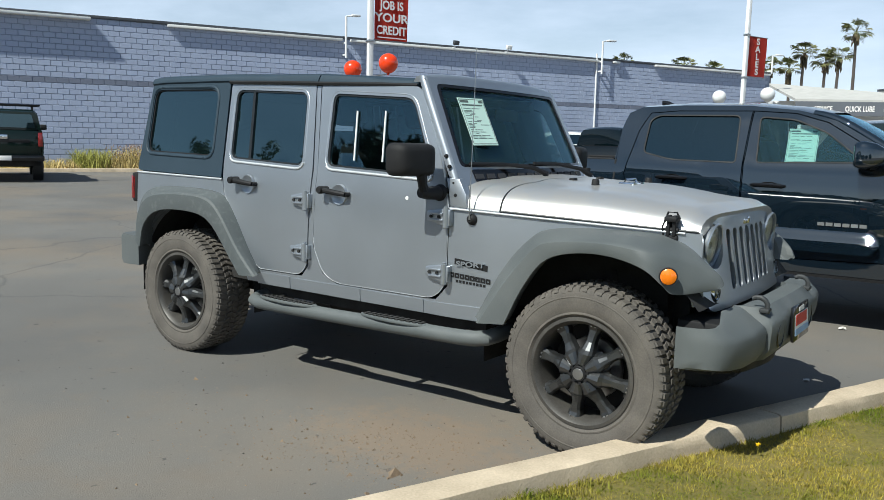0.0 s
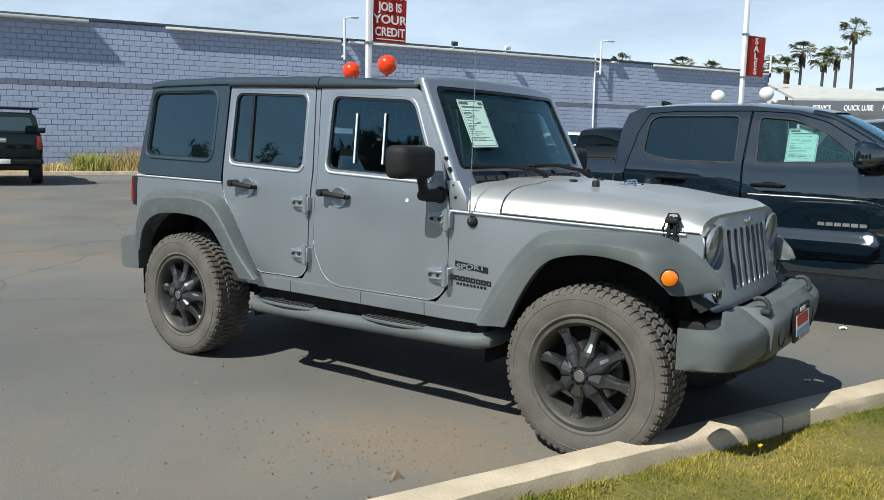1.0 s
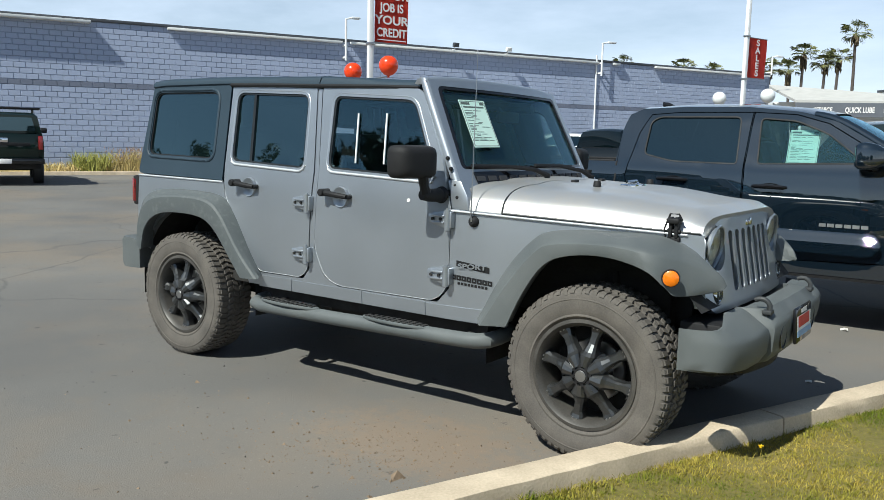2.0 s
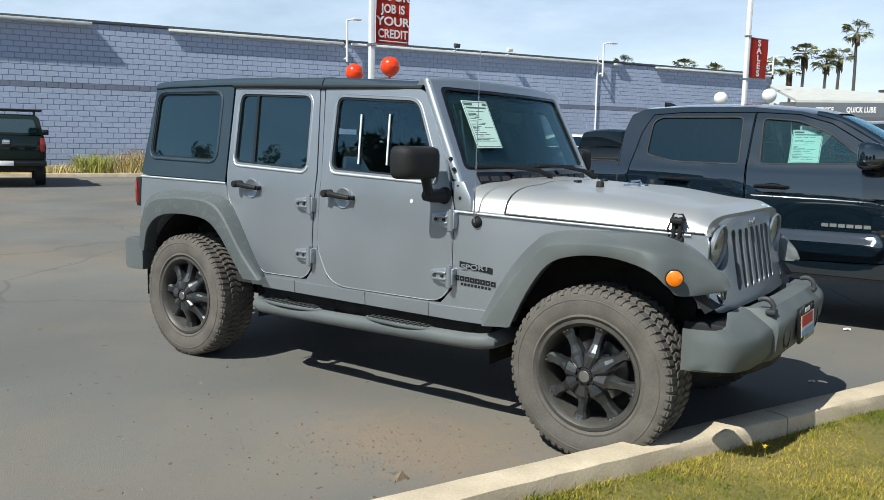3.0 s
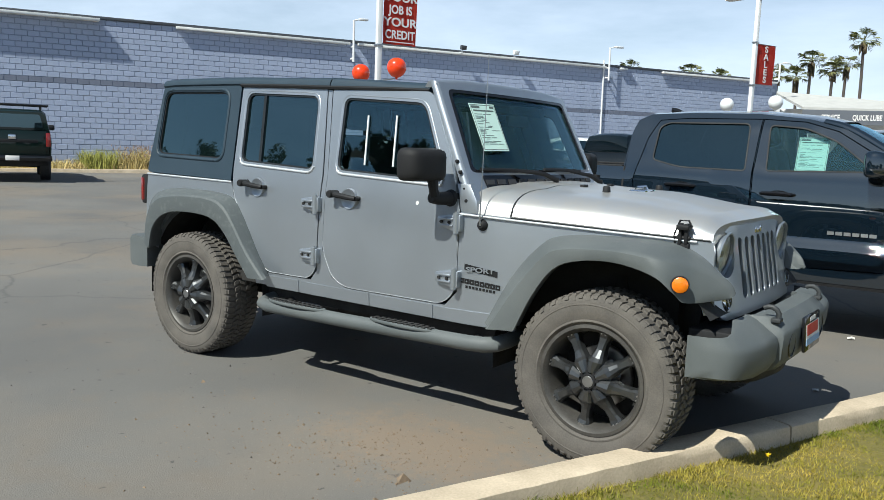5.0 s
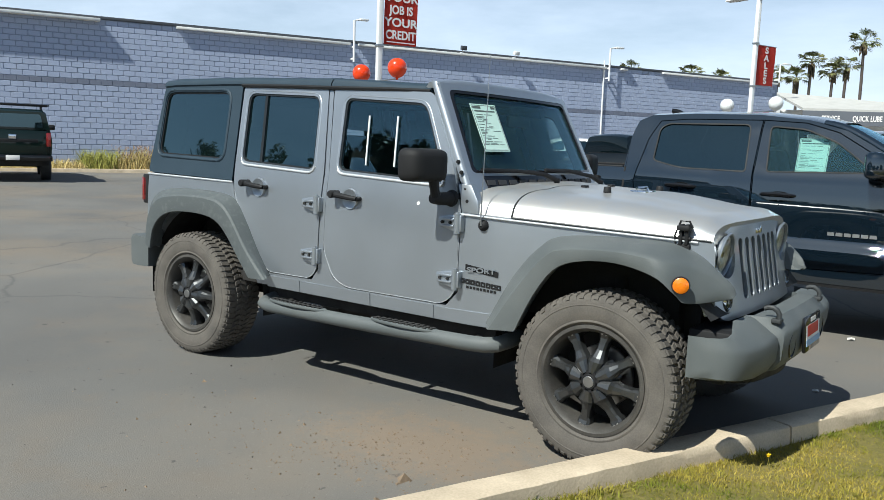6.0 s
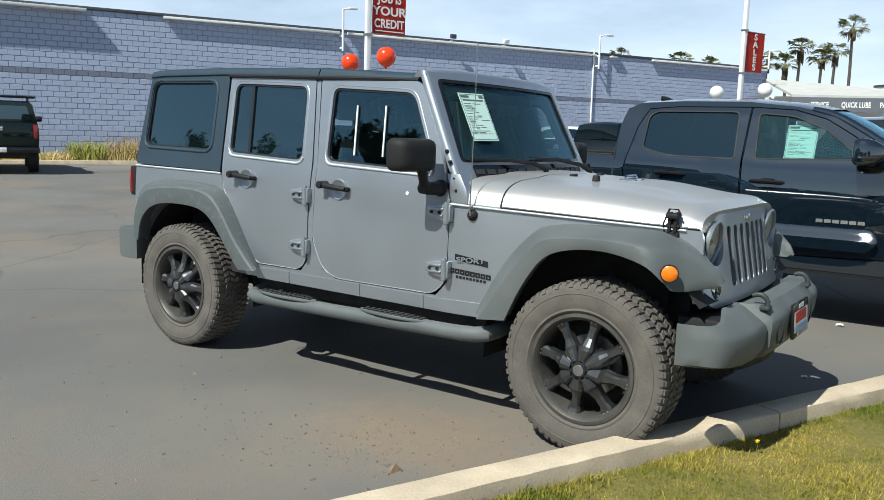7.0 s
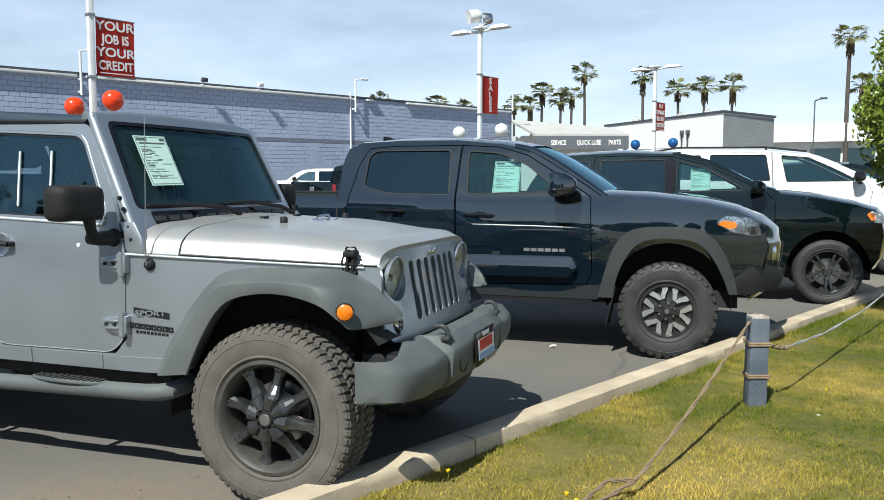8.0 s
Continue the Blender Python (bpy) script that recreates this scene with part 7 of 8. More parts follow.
for k in range(8):
    rings = []
    for q, y, w in ((0.045, -0.146, 0.020), (0.098, -0.142, 0.036), (0.114, -0.124, 0.030), (0.150, -0.106, 0.021), (0.190, -0.096, 0.022), (0.208, -0.094, 0.030), (0.240, -0.104, 0.033)):
        rings.append([(q, y + 0.050, -w * 1.12), (q, y + 0.012, -w), (q, y, -w * 0.62), (q, y - (0.006 if q < 0.12 else 0.0), 0), (q, y, w * 0.62), (q, y + 0.012, w), (q, y + 0.050, w * 1.12)])
    loft(bm, rings, m=pose(0, 0, 0, 0, k * 45, 0))
spk = finish("spokes", bm, RIM_BLACK, 18)
bm = bmesh.new()
spin(bm, [(0, -0.136), (0.045, -0.136), (0.100, -0.112), (0.112, -0.090), (0.112, -0.03), (0, -0.03)], 8)
bmesh.ops.rotate(bm, verts=bm.verts[:], matrix=Matrix.Rotation(radians(22.5), 3, "Y"))
hubm = finish("hub", bm, RIM_BLACK, 15)
bm = bmesh.new()
for k in range(8):
    t = (k + 0.5) * math.tau / 8
    rod(bm, (0.074 * math.cos(t), -0.09, 0.074 * math.sin(t)), (0.074 * math.cos(t), -0.132, 0.074 * math.sin(t)), 0.009, 0.007, 6)
    rod(bm, (0.044 * math.cos(t), -0.10, 0.044 * math.sin(t)), (0.044 * math.cos(t), -0.146, 0.044 * math.sin(t)), 0.010, 0.009, 8)
spin(bm, [(0, -0.150), (0.034, -0.150), (0.038, -0.145), (0.040, -0.10)], 20)
cap = finish("hub_cap", bm, TRIM, 30)
emb = disc_mesh("cap_emblem", 0.027, -0.1525, -0.148, STEEL, 18, 0.001)
riv = []
for k in range(8):
    t = k * math.tau / 8
    for dz in (-0.010, 0.010):
        bm = bmesh.new()
        p = Vector((0.226 * math.cos(t) - dz * math.sin(t), 0, 0.226 * math.sin(t) + dz * math.cos(t)))
        rod(bm, p + Vector((0, -0.09, 0)), p + Vector((0, -0.1055, 0)), 0.0042, n=8)
        riv.append(("rivet", finish("rivet", bm, STEEL, 30), ""))
JKIT = [("carcass", carcass, "dusty tyre sidewall"), ("tread", tread, "chunky all-terrain tread"), ("rim", rim_me, "black alloy rim"), ("wheel_well", well, ""), ("brake_disc", disc, "dull steel brake disc"), ("spokes", spk, "eight black spokes"),
        ("hub", hubm, ""), ("hub_cap", cap, ""), ("cap_emblem", emb, "small silver cap emblem")] + riv
for x in (0.0, -2.975):
    for s in (-1, 1):
        wheel(JKIT, jeep, x, s * 0.742, 0.412, s, 11 if x == 0 else 4)
w = wheel(JKIT, jeep, -3.76, 0.05, 0.98, 1)
w.name = "spare_wheel"
w.matrix_basis = pose(-3.74, 0.05, 0.98, 0, 0, -90)

# two white strips stand just inside the near front window
for x in (-1.512, -1.303):
    bm = bmesh.new()
    rod(bm, (x, -jeep_half(x, 1.337) + 0.002, 1.337), (x - 0.016, -jeep_half(x, 1.616) + 0.002, 1.616), 0.006, n=8)
    part("window_strip", bm, WHITE, jeep, "thin white strip on the window glass")

# inside: dash, steering wheel, seats, hoop bars
bm = bmesh.new()
box(bm, -0.92, -0.68, 0.98, -0.66, 0.68, 1.20, 0.04)
box(bm, -1.0, -0.66, 1.02, -0.86, 0.66, 1.14, 0.03)
part("dashboard", bm, DASH, jeep, "black dashboard")
steering_wheel(jeep, -1.10, 0.36, 1.16, DASH)
for x in (-1.50, -2.45):
    for y in (-0.36, 0.36):
        seat(jeep, x, y, 0.82, SEAT)
bm = bmesh.new()
for s in (-1, 1):
    hose(bm, [(-1.16, s * 0.60, 1.70), (-1.8, s * 0.62, 1.74), (-2.7, s * 0.62, 1.75), (-3.3, s * 0.62, 1.70), (-3.42, s * 0.62, 1.2)], 0.035, 8)
for x in (-1.85, -2.75):
    hose(bm, [(x, -0.64, 0.62), (x, -0.64, 1.60), (x, -0.58, 1.73), (x, 0.58, 1.73), (x, 0.64, 1.60), (x, 0.64, 0.62)], 0.035, 8)
part("roll_bars", bm, SEAT, jeep, "padded black roll bars")
bm = bmesh.new()
box(bm, -1.00, -0.12, 1.585, -0.97, 0.12, 1.655, 0.015)
rod(bm, (-1.00, 0, 1.64), (-1.045, 0, 1.70), 0.01)
part("rear_view_mirror", bm, DASH, jeep, "black inside mirror")
# the seller's sheet behind the windscreen, tilted
ctr = Vector(screen(-0.60, 0.618)) + Vector((0.012, 0, 0.004))
xa = (Vector(screen(-0.4, 0.60)) - Vector(screen(-0.7, 0.60))).normalized()
up = (Vector(screen(-0.56, 0.8)) - Vector(screen(-0.56, 0.4))).normalized()
nrm = xa.cross(up).normalized()
up = nrm.cross(xa)
notice(jeep, Matrix(((xa.x, up.x, nrm.x, ctr.x), (xa.y, up.y, nrm.y, ctr.y), (xa.z, up.z, nrm.z, ctr.z), (0, 0, 0, 1))) @ pose(0, 0, 0, 0, 0, 1), 0.225, 0.285, "pale printed buyer's sheet stuck to the windscreen", 5)

# ---- the other vehicles; each x forward from its front axle ----
def ribbon(bm, edge, bow, n=12, p=2.4):
    """A skin across a vehicle: edge points (x, y, z) of its right rim and, for each, how far its middle bows out in x and z."""
    rings = []
    for (x, y, z), (bx, bz) in zip(edge, bow):
        ring = []
        for k in range(-n, n + 1):
            t = math.sin(k / n * math.pi / 2)
            q = 1 - abs(t) ** p
            ring.append((x + bx * (1 - t * t), y * t, z + bz * q))
        rings.append(ring)
    loft(bm, rings, closed=False, caps=False)


def shell(name, edge_xz, bow, surf, mat, parent, inset=0.0, label="", p=2.4, smooth=40):
    bm = bmesh.new()
    ribbon(bm, [(x, surf(x, z) - inset, z) for x, z in edge_xz], bow, p=p)
    bmesh.ops.recalc_face_normals(bm, faces=bm.faces[:])
    return part(name, bm, mat, parent, label, smooth)


def car_door(name, outline, hole, surf, paint, parent, pane, label=""):
    a, b = side_part(name, frame_loop(outline, -0.004), [hole], surf, paint, parent, 0.03, 0.0, 0.06, label)
    for d, twin in ((a, 0), (b, 1)):
        for nm, mt_, o, h, th, off in (("pane", pane, hole, [], 0, -0.010), ("window_seal", TRIM, frame_loop(hole, 0.005), [frame_loop(hole, -0.006)], 0.006, 0.002)):
            bm = bmesh.new()
            sheet(bm, o, h, lambda u, v: (u, -surf(u, v), v), th, 0.14, off)
            if twin:
                bmesh.ops.transform(bm, matrix=Matrix.Diagonal((1, -1, 1, 1)), verts=bm.verts[:])
                bmesh.ops.reverse_faces(bm, faces=bm.faces[:])
            part(nm, bm, mt_, d, "window glass" if nm == "pane" else "")
    return a, b


def car_handle(parent, surf, x, z, mat, w=0.22):
    bm = bmesh.new()
    y = -surf(x, z)
    spin(bm, [(0, 0.006), (0.05, 0.003), (0.062, -0.003), (0.066, 0.002)], 20, m=Matrix.Translation((x + 0.01, y, z - 0.004)) @ Matrix.Diagonal((1.35, 1, 0.55, 1)))
    hose(bm, [(x - w / 2, y + 0.005, z), (x - w / 2 + 0.02, y - 0.028, z + 0.004), (x, y - 0.036, z + 0.006), (x + w / 2 - 0.03, y - 0.030, z + 0.002), (x + w / 2, y + 0.004, z)], [0.012, 0.016, 0.017, 0.016, 0.012], 8)
    return part("door_handle", bm, mat, parent)


def car_mirror(parent, surf, x, z, mat, s, size=1.0):
    y = surf(x, z - 0.06)
    bm = bmesh.new()
    rings = []
    for f, k in ((0.0, 0.78), (0.1, 0.95), (0.3, 1.0), (0.65, 0.86), (0.9, 0.55), (1.0, 0.25)):
        pts = rounded([(-0.115 * k, -0.085 * k), (0.115 * k, -0.075 * k), (0.105 * k, 0.085 * k), (-0.10 * k, 0.08 * k)], 0.045 * k, 3)
        rings.append([(x - 0.09 + 0.17 * f * size, s * (y + 0.17 + p[0] * size), z + p[1] * size) for p in pts])
    loft(bm, rings)
    m_ = part("door_mirror", bm, mat, parent, "door mirror", 45)
    bm = bmesh.new()
    hose(bm, [(x + 0.03, s * (y - 0.01), z - 0.09), (x + 0.01, s * (y + 0.05), z - 0.075), (x, s * (y + 0.11), z - 0.05)], [0.035, 0.028, 0.03], 8)
    part("mirror_foot", bm, TRIM, m_)
    return m_


def arch_line(cx, cz, r, z_end, steps=14):
    a = math.degrees(math.asin(max(-1, min(1, (z_end - cz) / r))))
    return arc(cx, cz, r, a, 180 - a, steps)


def dark_inside(parent, x0, x1, w, z0, z1, name="liner"):
    bm = bmesh.new()
    box(bm, x0, -w, z0, x1, w, z1)
    return part(name, bm, CHASSIS, parent)


def well(parent, cx, cz, r, w):
    for s in (-1, 1):
        bm = bmesh.new()
        rings = []
        for k in range(13):
            t = radians(-6 + 192 * k / 12)
            rings.append([(cx + r * math.cos(t), s * w, cz + r * math.sin(t)), (cx + r * math.cos(t), s * (w - 0.42), cz + r * math.sin(t))])
        loft(bm, rings, closed=False, caps=False)
        prism(bm, arc(cx, cz, r, -6, 186, 12), 0.02, Matrix(((1, 0, 0, 0), (0, 0, 1, s * (w - 0.42)), (0, 1, 0, 0), (0, 0, 0, 1))))
        part("wheel_well", bm, CHASSIS, parent)


# the black pickup beside the off-roader, and plainer ones behind
def pickup(at, paint, label, kit, near=True, flares=True, rear=False, cap=False, group="", tyre=0.40):
    p = thing("pickup_truck", at, label, "pickup truck", group)
    zb = 1.335

    def surf(x, z):
        w = 0.925 - 0.03 * ((z - 0.95) / 0.4) ** 2 if z < zb else 0.888 - 0.36 * (z - zb) - 0.25 * max(0, z - 1.70)
        w -= 0.16 * smoothstep(-0.1, 0.85, x) ** 1.6
        w += 0.007 * smoothstep(0.84, 1.06, z) * (1 - smoothstep(1.10, 1.32, z))
        return w

    cr, zc = 0.475, tyre
    fa, ra = arch_line(0, zc + 0.09, cr, 0.56), arch_line(-3.235, zc + 0.09, cr, 0.58)
    roof_edge = [(-2.945, 1.62), (-2.905, 1.766), (-2.79, 1.820), (-2.40, 1.836), (-1.85, 1.832), (-1.44, 1.79), (-1.14, 1.705), (-0.85, 1.535), (-0.56, 1.345)]
    hood_edge = [(-0.56, 1.345), (-0.16, 1.325), (0.27, 1.275), (0.52, 1.225), (0.66, 1.16)]
    fd = [(-1.795, 0.56), (-0.66, 0.60), (-0.615, 0.70), (-0.635, 1.335), (-0.93, 1.525), (-1.20, 1.69), (-1.46, 1.765), (-1.80, 1.785), (-1.815, 1.335)]
    fwn = rounded([(-1.715, 1.352), (-0.95, 1.375), (-0.955, 1.42), (-1.20, 1.61), (-1.45, 1.712), (-1.735, 1.735)], [0.03, 0.03, 0.02, 0.05, 0.05, 0.04])
    rdr = [(-2.86, 1.22), (-2.80, 0.90), (-2.62, 0.585), (-1.805, 0.565), (-1.825, 1.335), (-1.81, 1.785), (-2.45, 1.785), (-2.70, 1.765), (-2.78, 1.60)]
    rwn = rounded([(-2.705, 1.41), (-2.45, 1.352), (-1.885, 1.345), (-1.90, 1.745), (-2.62, 1.745), (-2.69, 1.70)], [0.04, 0.08, 0.03, 0.05, 0.05, 0.04])
    outline = [(-4.42, 0.60), (-4.44, 1.335), (-2.965, 1.335)] + roof_edge + hood_edge[1:] + [(0.74, 1.08), (0.765, 0.94), (0.70, 0.62), (0.46, 0.56)] + fa + [(-0.58, 0.47), (-2.70, 0.47)] + ra + [(-3.75, 0.58)]
    body, _ = side_part("body_side", outline, [frame_loop(fd, 0.004), frame_loop(rdr, 0.004)], surf, paint, p, 0.04, 0.0, 0.10)
    a, _ = car_door("front_door", fd, fwn, surf, paint, p, GLASS_SIDE)
    b, _ = car_door("rear_door", rdr, rwn, surf, paint, p, GLASS_DARK)
    # seam between cab and bed
    side_part("bed_seam", [(-2.962, 0.50), (-2.945, 0.50), (-2.945, 1.34), (-2.962, 1.34)], [], surf, TRIM, p, 0.02, 0.003, 0.2)
    shell("bonnet", [(x, z - 0.004) for x, z in hood_edge], [(0, 0.055), (0, 0.06), (0, 0.06), (0.03, 0.05), (0.10, 0.03)], surf, paint, p, 0.004, p=4)
    shell("windscreen", [(-0.56, 1.345), (-0.70, 1.44), (-0.85, 1.535), (-1.0, 1.625), (-1.14, 1.705), (-1.29, 1.755)], [(0.10, 0.03), (0.10, 0.03), (0.09, 0.035), (0.08, 0.04), (0.07, 0.04), (0.06, 0.05)], surf, GLASS_CLEAR, p, 0.085)
    for s in (-1, 1):
        bm = bmesh.new()
        hose(bm, [(x + 0.012, s * (surf(x, z) - 0.040), z + 0.004) for x, z in along([(-0.53, 1.325), (-0.85, 1.532), (-1.14, 1.700), (-1.34, 1.762)], 9)], [0.030, 0.036, 0.040, 0.042, 0.042, 0.042, 0.040, 0.036, 0.030], 10)
        part("windscreen_pillar", bm, paint, p, smooth=60)
    shell("roof", [(-1.26, 1.745), (-1.44, 1.79), (-1.85, 1.832), (-2.40, 1.836), (-2.79, 1.820), (-2.905, 1.766)], [(0.09, 0.05), (0.06, 0.05), (0, 0.05), (0, 0.05), (-0.02, 0.045), (-0.03, 0.04)], surf, paint, p, 0.0)
    shell("cab_back", [(-2.905, 1.766), (-2.945, 1.62), (-2.95, 1.33), (-2.95, 0.9)], [(-0.03, 0.04), (-0.03, 0), (-0.02, 0), (0, 0)], surf, paint, p, 0.0)
    shell("nose", [(0.66, 1.16), (0.74, 1.08), (0.765, 0.94), (0.75, 0.80), (0.70, 0.62), (0.62, 0.50)], [(0.10, 0.03), (0.16, 0.0), (0.18, 0), (0.18, 0), (0.20, 0), (0.16, 0)], surf, paint, p, 0.0)
    # bright shoulder line, side moulding, sills
    side_part("sill", [(-2.66, 0.44), (-0.62, 0.44), (-0.60, 0.545), (-2.66, 0.545)], [], surf, TRIM, p, 0.03, -0.004, 0.2)
    if near:
        for d, x0, x1 in ((a, -1.785, -0.79), (b, -2.60, -1.815)):
            o = [(x0, 0.655), (x1 - 0.02, 0.655), (x1 + (0.06 if d is a else 0), 0.735), (x1, 0.832), (x0, 0.830)]
            side_part("side_moulding", rounded(o, [0.005, 0.03, 0.03, 0.03, 0.005]), [], lambda x, z: surf(x, z) + 0.052 * smoothstep(0.832, 0.735, z), paint, d, 0.02, 0.006, 0.03, both=False)
        car_handle(a, surf, -1.60, 1.165, GLOSSTRIM, 0.27)
        car_handle(b, surf, -2.42, 1.195, GLOSSTRIM, 0.27)
        # model mark as plain bright bars
        bm = bmesh.new()
        for k in range(6):
            x = -1.195 + k * 0.061
            sheet(bm, [(x, 0.868), (x + 0.050, 0.868), (x + 0.050, 0.895), (x, 0.895)], [], lambda u, v: (u, -surf(u, v), v), 0.004, 0.3, 0.006)
        part("badge_bars", bm, ALLOY, a, "bright model badge")
        # headlamp with its amber corner, bumper corner, fog recess
        lo = rounded([(0.36, 1.125), (0.42, 1.185), (0.60, 1.175), (0.685, 1.145), (0.715, 1.035), (0.62, 1.025), (0.50, 1.055)], 0.02)
        hl, _ = side_part("headlamp", lo, [], surf, LAMPDARK, p, 0.01, 0.006, 0.05, "clear headlamp with an amber corner")
        side_part("amber_corner", rounded([(0.375, 1.118), (0.42, 1.150), (0.515, 1.135), (0.52, 1.095), (0.47, 1.080)], 0.010), [], surf, AMBER, p, 0.006, 0.012, 0.06, "amber side lamp")
        for s in (-1, 1):
            bm = bmesh.new()
            rings = []
            for x, w0, z0, z1 in ((0.50, 0.0, 0.55, 0.66), (0.64, 0.015, 0.55, 0.78), (0.76, -0.03, 0.58, 0.79), (0.86, -0.16, 0.60, 0.76), (0.90, -0.34, 0.60, 0.74)):
                y = surf(min(x, 0.76), 0.7) + w0
                rings.append([(x, s * y, z0), (x + 0.02, s * (y + 0.015), (z0 + z1) / 2), (x, s * y, z1), (x - 0.05, s * (y - 0.12), z1), (x - 0.05, s * (y - 0.12), z0)])
            loft(bm, rings)
            part("front_bumper", bm, TRIM, p, "black front bumper", 40)
        for s in (-1, 1):
            bm = bmesh.new()
            box(bm, 0.74, s * 0.60 - 0.05, 0.82, 0.84, s * 0.60 + 0.05, 0.94, 0.02)
            part("bumper_insert", bm, CHROME, p)
        # roof fin aerial and mud flaps
        bm = bmesh.new()
        prism(bm, [(0, 0), (0.20, 0), (0.06, 0.065), (0.0, 0.07)], 0.03, Matrix(((1, 0, 0, -2.86), (0, 0, 1, 0.0), (0, 1, 0, 1.85), (0, 0, 0, 1))), 0.006)
        part("roof_fin", bm, GLOSSTRIM, p, "black roof aerial fin")
        for s in (-1, 1):
            bm = bmesh.new()
            prism(bm, [(-0.13, 0), (0.13, 0), (0.14, 0.34), (-0.13, 0.36)], 0.012, Matrix(((0, 0, 1, -0.50), (1, 0, 0, s * 0.79), (0, 1, 0, 0.24), (0, 0, 0, 1))) @ pose(0, 0, 0, 12, 0, 0), 0.003)
            part("mud_flap", bm, TRIM, p, "black mud flap")
        notice(p, Matrix(((1, 0, 0, -1.385), (0, 0.40, -0.92, -surf(-1.385, 1.5) + 0.055), (0, 0.92, 0.40, 1.500), (0, 0, 0, 1))), 0.235, 0.30, "pale printed sale sheet in the window", 9)
    if flares:
        fo = [(-0.565, 0.50), (-0.50, 0.74), (-0.44, 0.91), (-0.34, 1.040), (-0.17, 1.09), (0.18, 1.09), (0.33, 1.02), (0.42, 0.91), (0.50, 0.72), (0.535, 0.56)]
        fi = [(-0.44, 0.50), (-0.41, 0.66), (-0.35, 0.81), (-0.25, 0.945), (-0.10, 1.00), (0.14, 0.995), (0.26, 0.945), (0.35, 0.84), (0.43, 0.68), (0.47, 0.56)]
        for dx in (0, -3.235):
            o = along(fo, 22) + list(reversed(along(fi, 22)))
            side_part("wheel_arch_flare", [(x + dx, z) for x, z in o], [], lambda x, z: surf(x, z) if dx else surf(x, z) + 0.05 * smoothstep(0.1, 0.55, x), DARKFLARE if near else TRIM, p, 0.07, 0.032, 0.08, "dark grey plastic wheel arch flare")
    for s in (-1, 1):
        car_mirror(p, surf, -0.86, 1.435, paint if near else TRIM, s, 1.3 if near else 1.0)
    # bed: floor, inner walls, tailgate
    bm = bmesh.new()
    for s in (-1, 1):
        box(bm, -4.42, s * 0.76, 0.70, -2.97, s * 0.87, 1.325, 0.01)
    box(bm, -4.42, -0.86, 0.66, -2.97, 0.86, 0.72)
    box(bm, -4.45, -0.80, 0.62, -4.38, 0.80, 1.33, 0.015)
    box(bm, -2.99, -0.84, 0.66, -2.95, 0.84, 1.34)
    part("bed", bm, paint, p)
    for s in (-1, 1):
        bm = bmesh.new()
        box(bm, -4.42, s * 0.80, 1.325, -2.975, s * 0.885, 1.350, 0.008)
        part("bed_rail_cap", bm, TRIM, p, "black bed rail cap")
    bm = bmesh.new()
    box(bm, -4.3, -0.70, 0.42, 0.55, 0.70, 0.56)
    for x in (0, -3.235):
        rod(bm, (x, -0.7, tyre), (x, 0.7, tyre), 0.05)
    part("underbody", bm, CHASSIS, p)
    dark_inside(p, -2.92, -0.60, 0.84, 0.50, 1.10)
    dark_inside(p, -0.50, 0.45, 0.48, 0.55, 1.15, "engine_bay")
    well(p, 0, zc + 0.06, 0.50, 0.86)
    well(p, -3.235, zc + 0.06, 0.50, 0.86)
    for x in (-1.55, -2.4):
        for y in (-0.40, 0.40):
            seat(p, x, y, 0.86, SEAT)
    steering_wheel(p, -1.08, 0.40, 1.22, DASH)
    bm = bmesh.new()
    box(bm, -0.95, -0.72, 1.0, -0.55, 0.72, 1.33, 0.05)
    part("dashboard", bm, DASH, p)
    for x in (0, -3.235):
        for s in (-1, 1):
            wheel(kit, p, x, s * 0.80, tyre, s, 7)
    if rear:
        for s in (-1, 1):
            bm = bmesh.new()
            box(bm, -4.475, s * 0.855 - 0.055, 0.92, -4.40, s * 0.855 + 0.06, 1.28, 0.02)
            part("tail_lamp", bm, REDLENS, p, "red tail lamp")
        bm = bmesh.new()
        box(bm, -4.62, -0.93, 0.55, -4.44, 0.93, 0.70, 0.03)
        part("rear_bumper", bm, GLOSSTRIM if cap else TRIM, p, "rear bumper")
        bm = bmesh.new()
        box(bm, -4.634, -0.16, 0.565, -4.62, 0.16, 0.685, 0.004)
        part("number_plate", bm, CREAM, p, "plain rear plate")
        bm = bmesh.new()
        box(bm, -4.462, -0.60, 1.02, -4.45, 0.60, 1.10, 0.004)
        part("tailgate_recess", bm, TRIM, p)
        bm = bmesh.new()
        box(bm, -4.470, -0.09, 1.10, -4.45, 0.09, 1.22, 0.02)
        part("tailgate_badge", bm, CHROME, p, "bright tailgate badge")
    if cap:
        bm = bmesh.new()
        rings = []
        for x, w, z in ((-4.44, 0.80, 1.80), (-4.30, 0.80, 1.86), (-2.98, 0.80, 1.90)):
            rings.append([(x, -0.88, 1.345), (x, -w, z - 0.08), (x, -w + 0.10, z), (x, w - 0.10, z), (x, w, z - 0.08), (x, 0.88, 1.345)])
        loft(bm, rings)
        c = part("bed_cap", bm, paint, p, "dark camper shell over the bed", 40)
        bm = bmesh.new()
        prism(bm, rounded([(-0.74, 1.40), (0.74, 1.40), (0.66, 1.74), (-0.66, 1.74)], 0.05), 0.01, Matrix(((0, 0, -1, -4.452), (1, 0, 0, 0), (0, 1, 0, 0), (0, 0, 0, 1))))
        part("rear_pane", bm, GLASS_DARK, c, "dark rear glass")
        bm = bmesh.new()
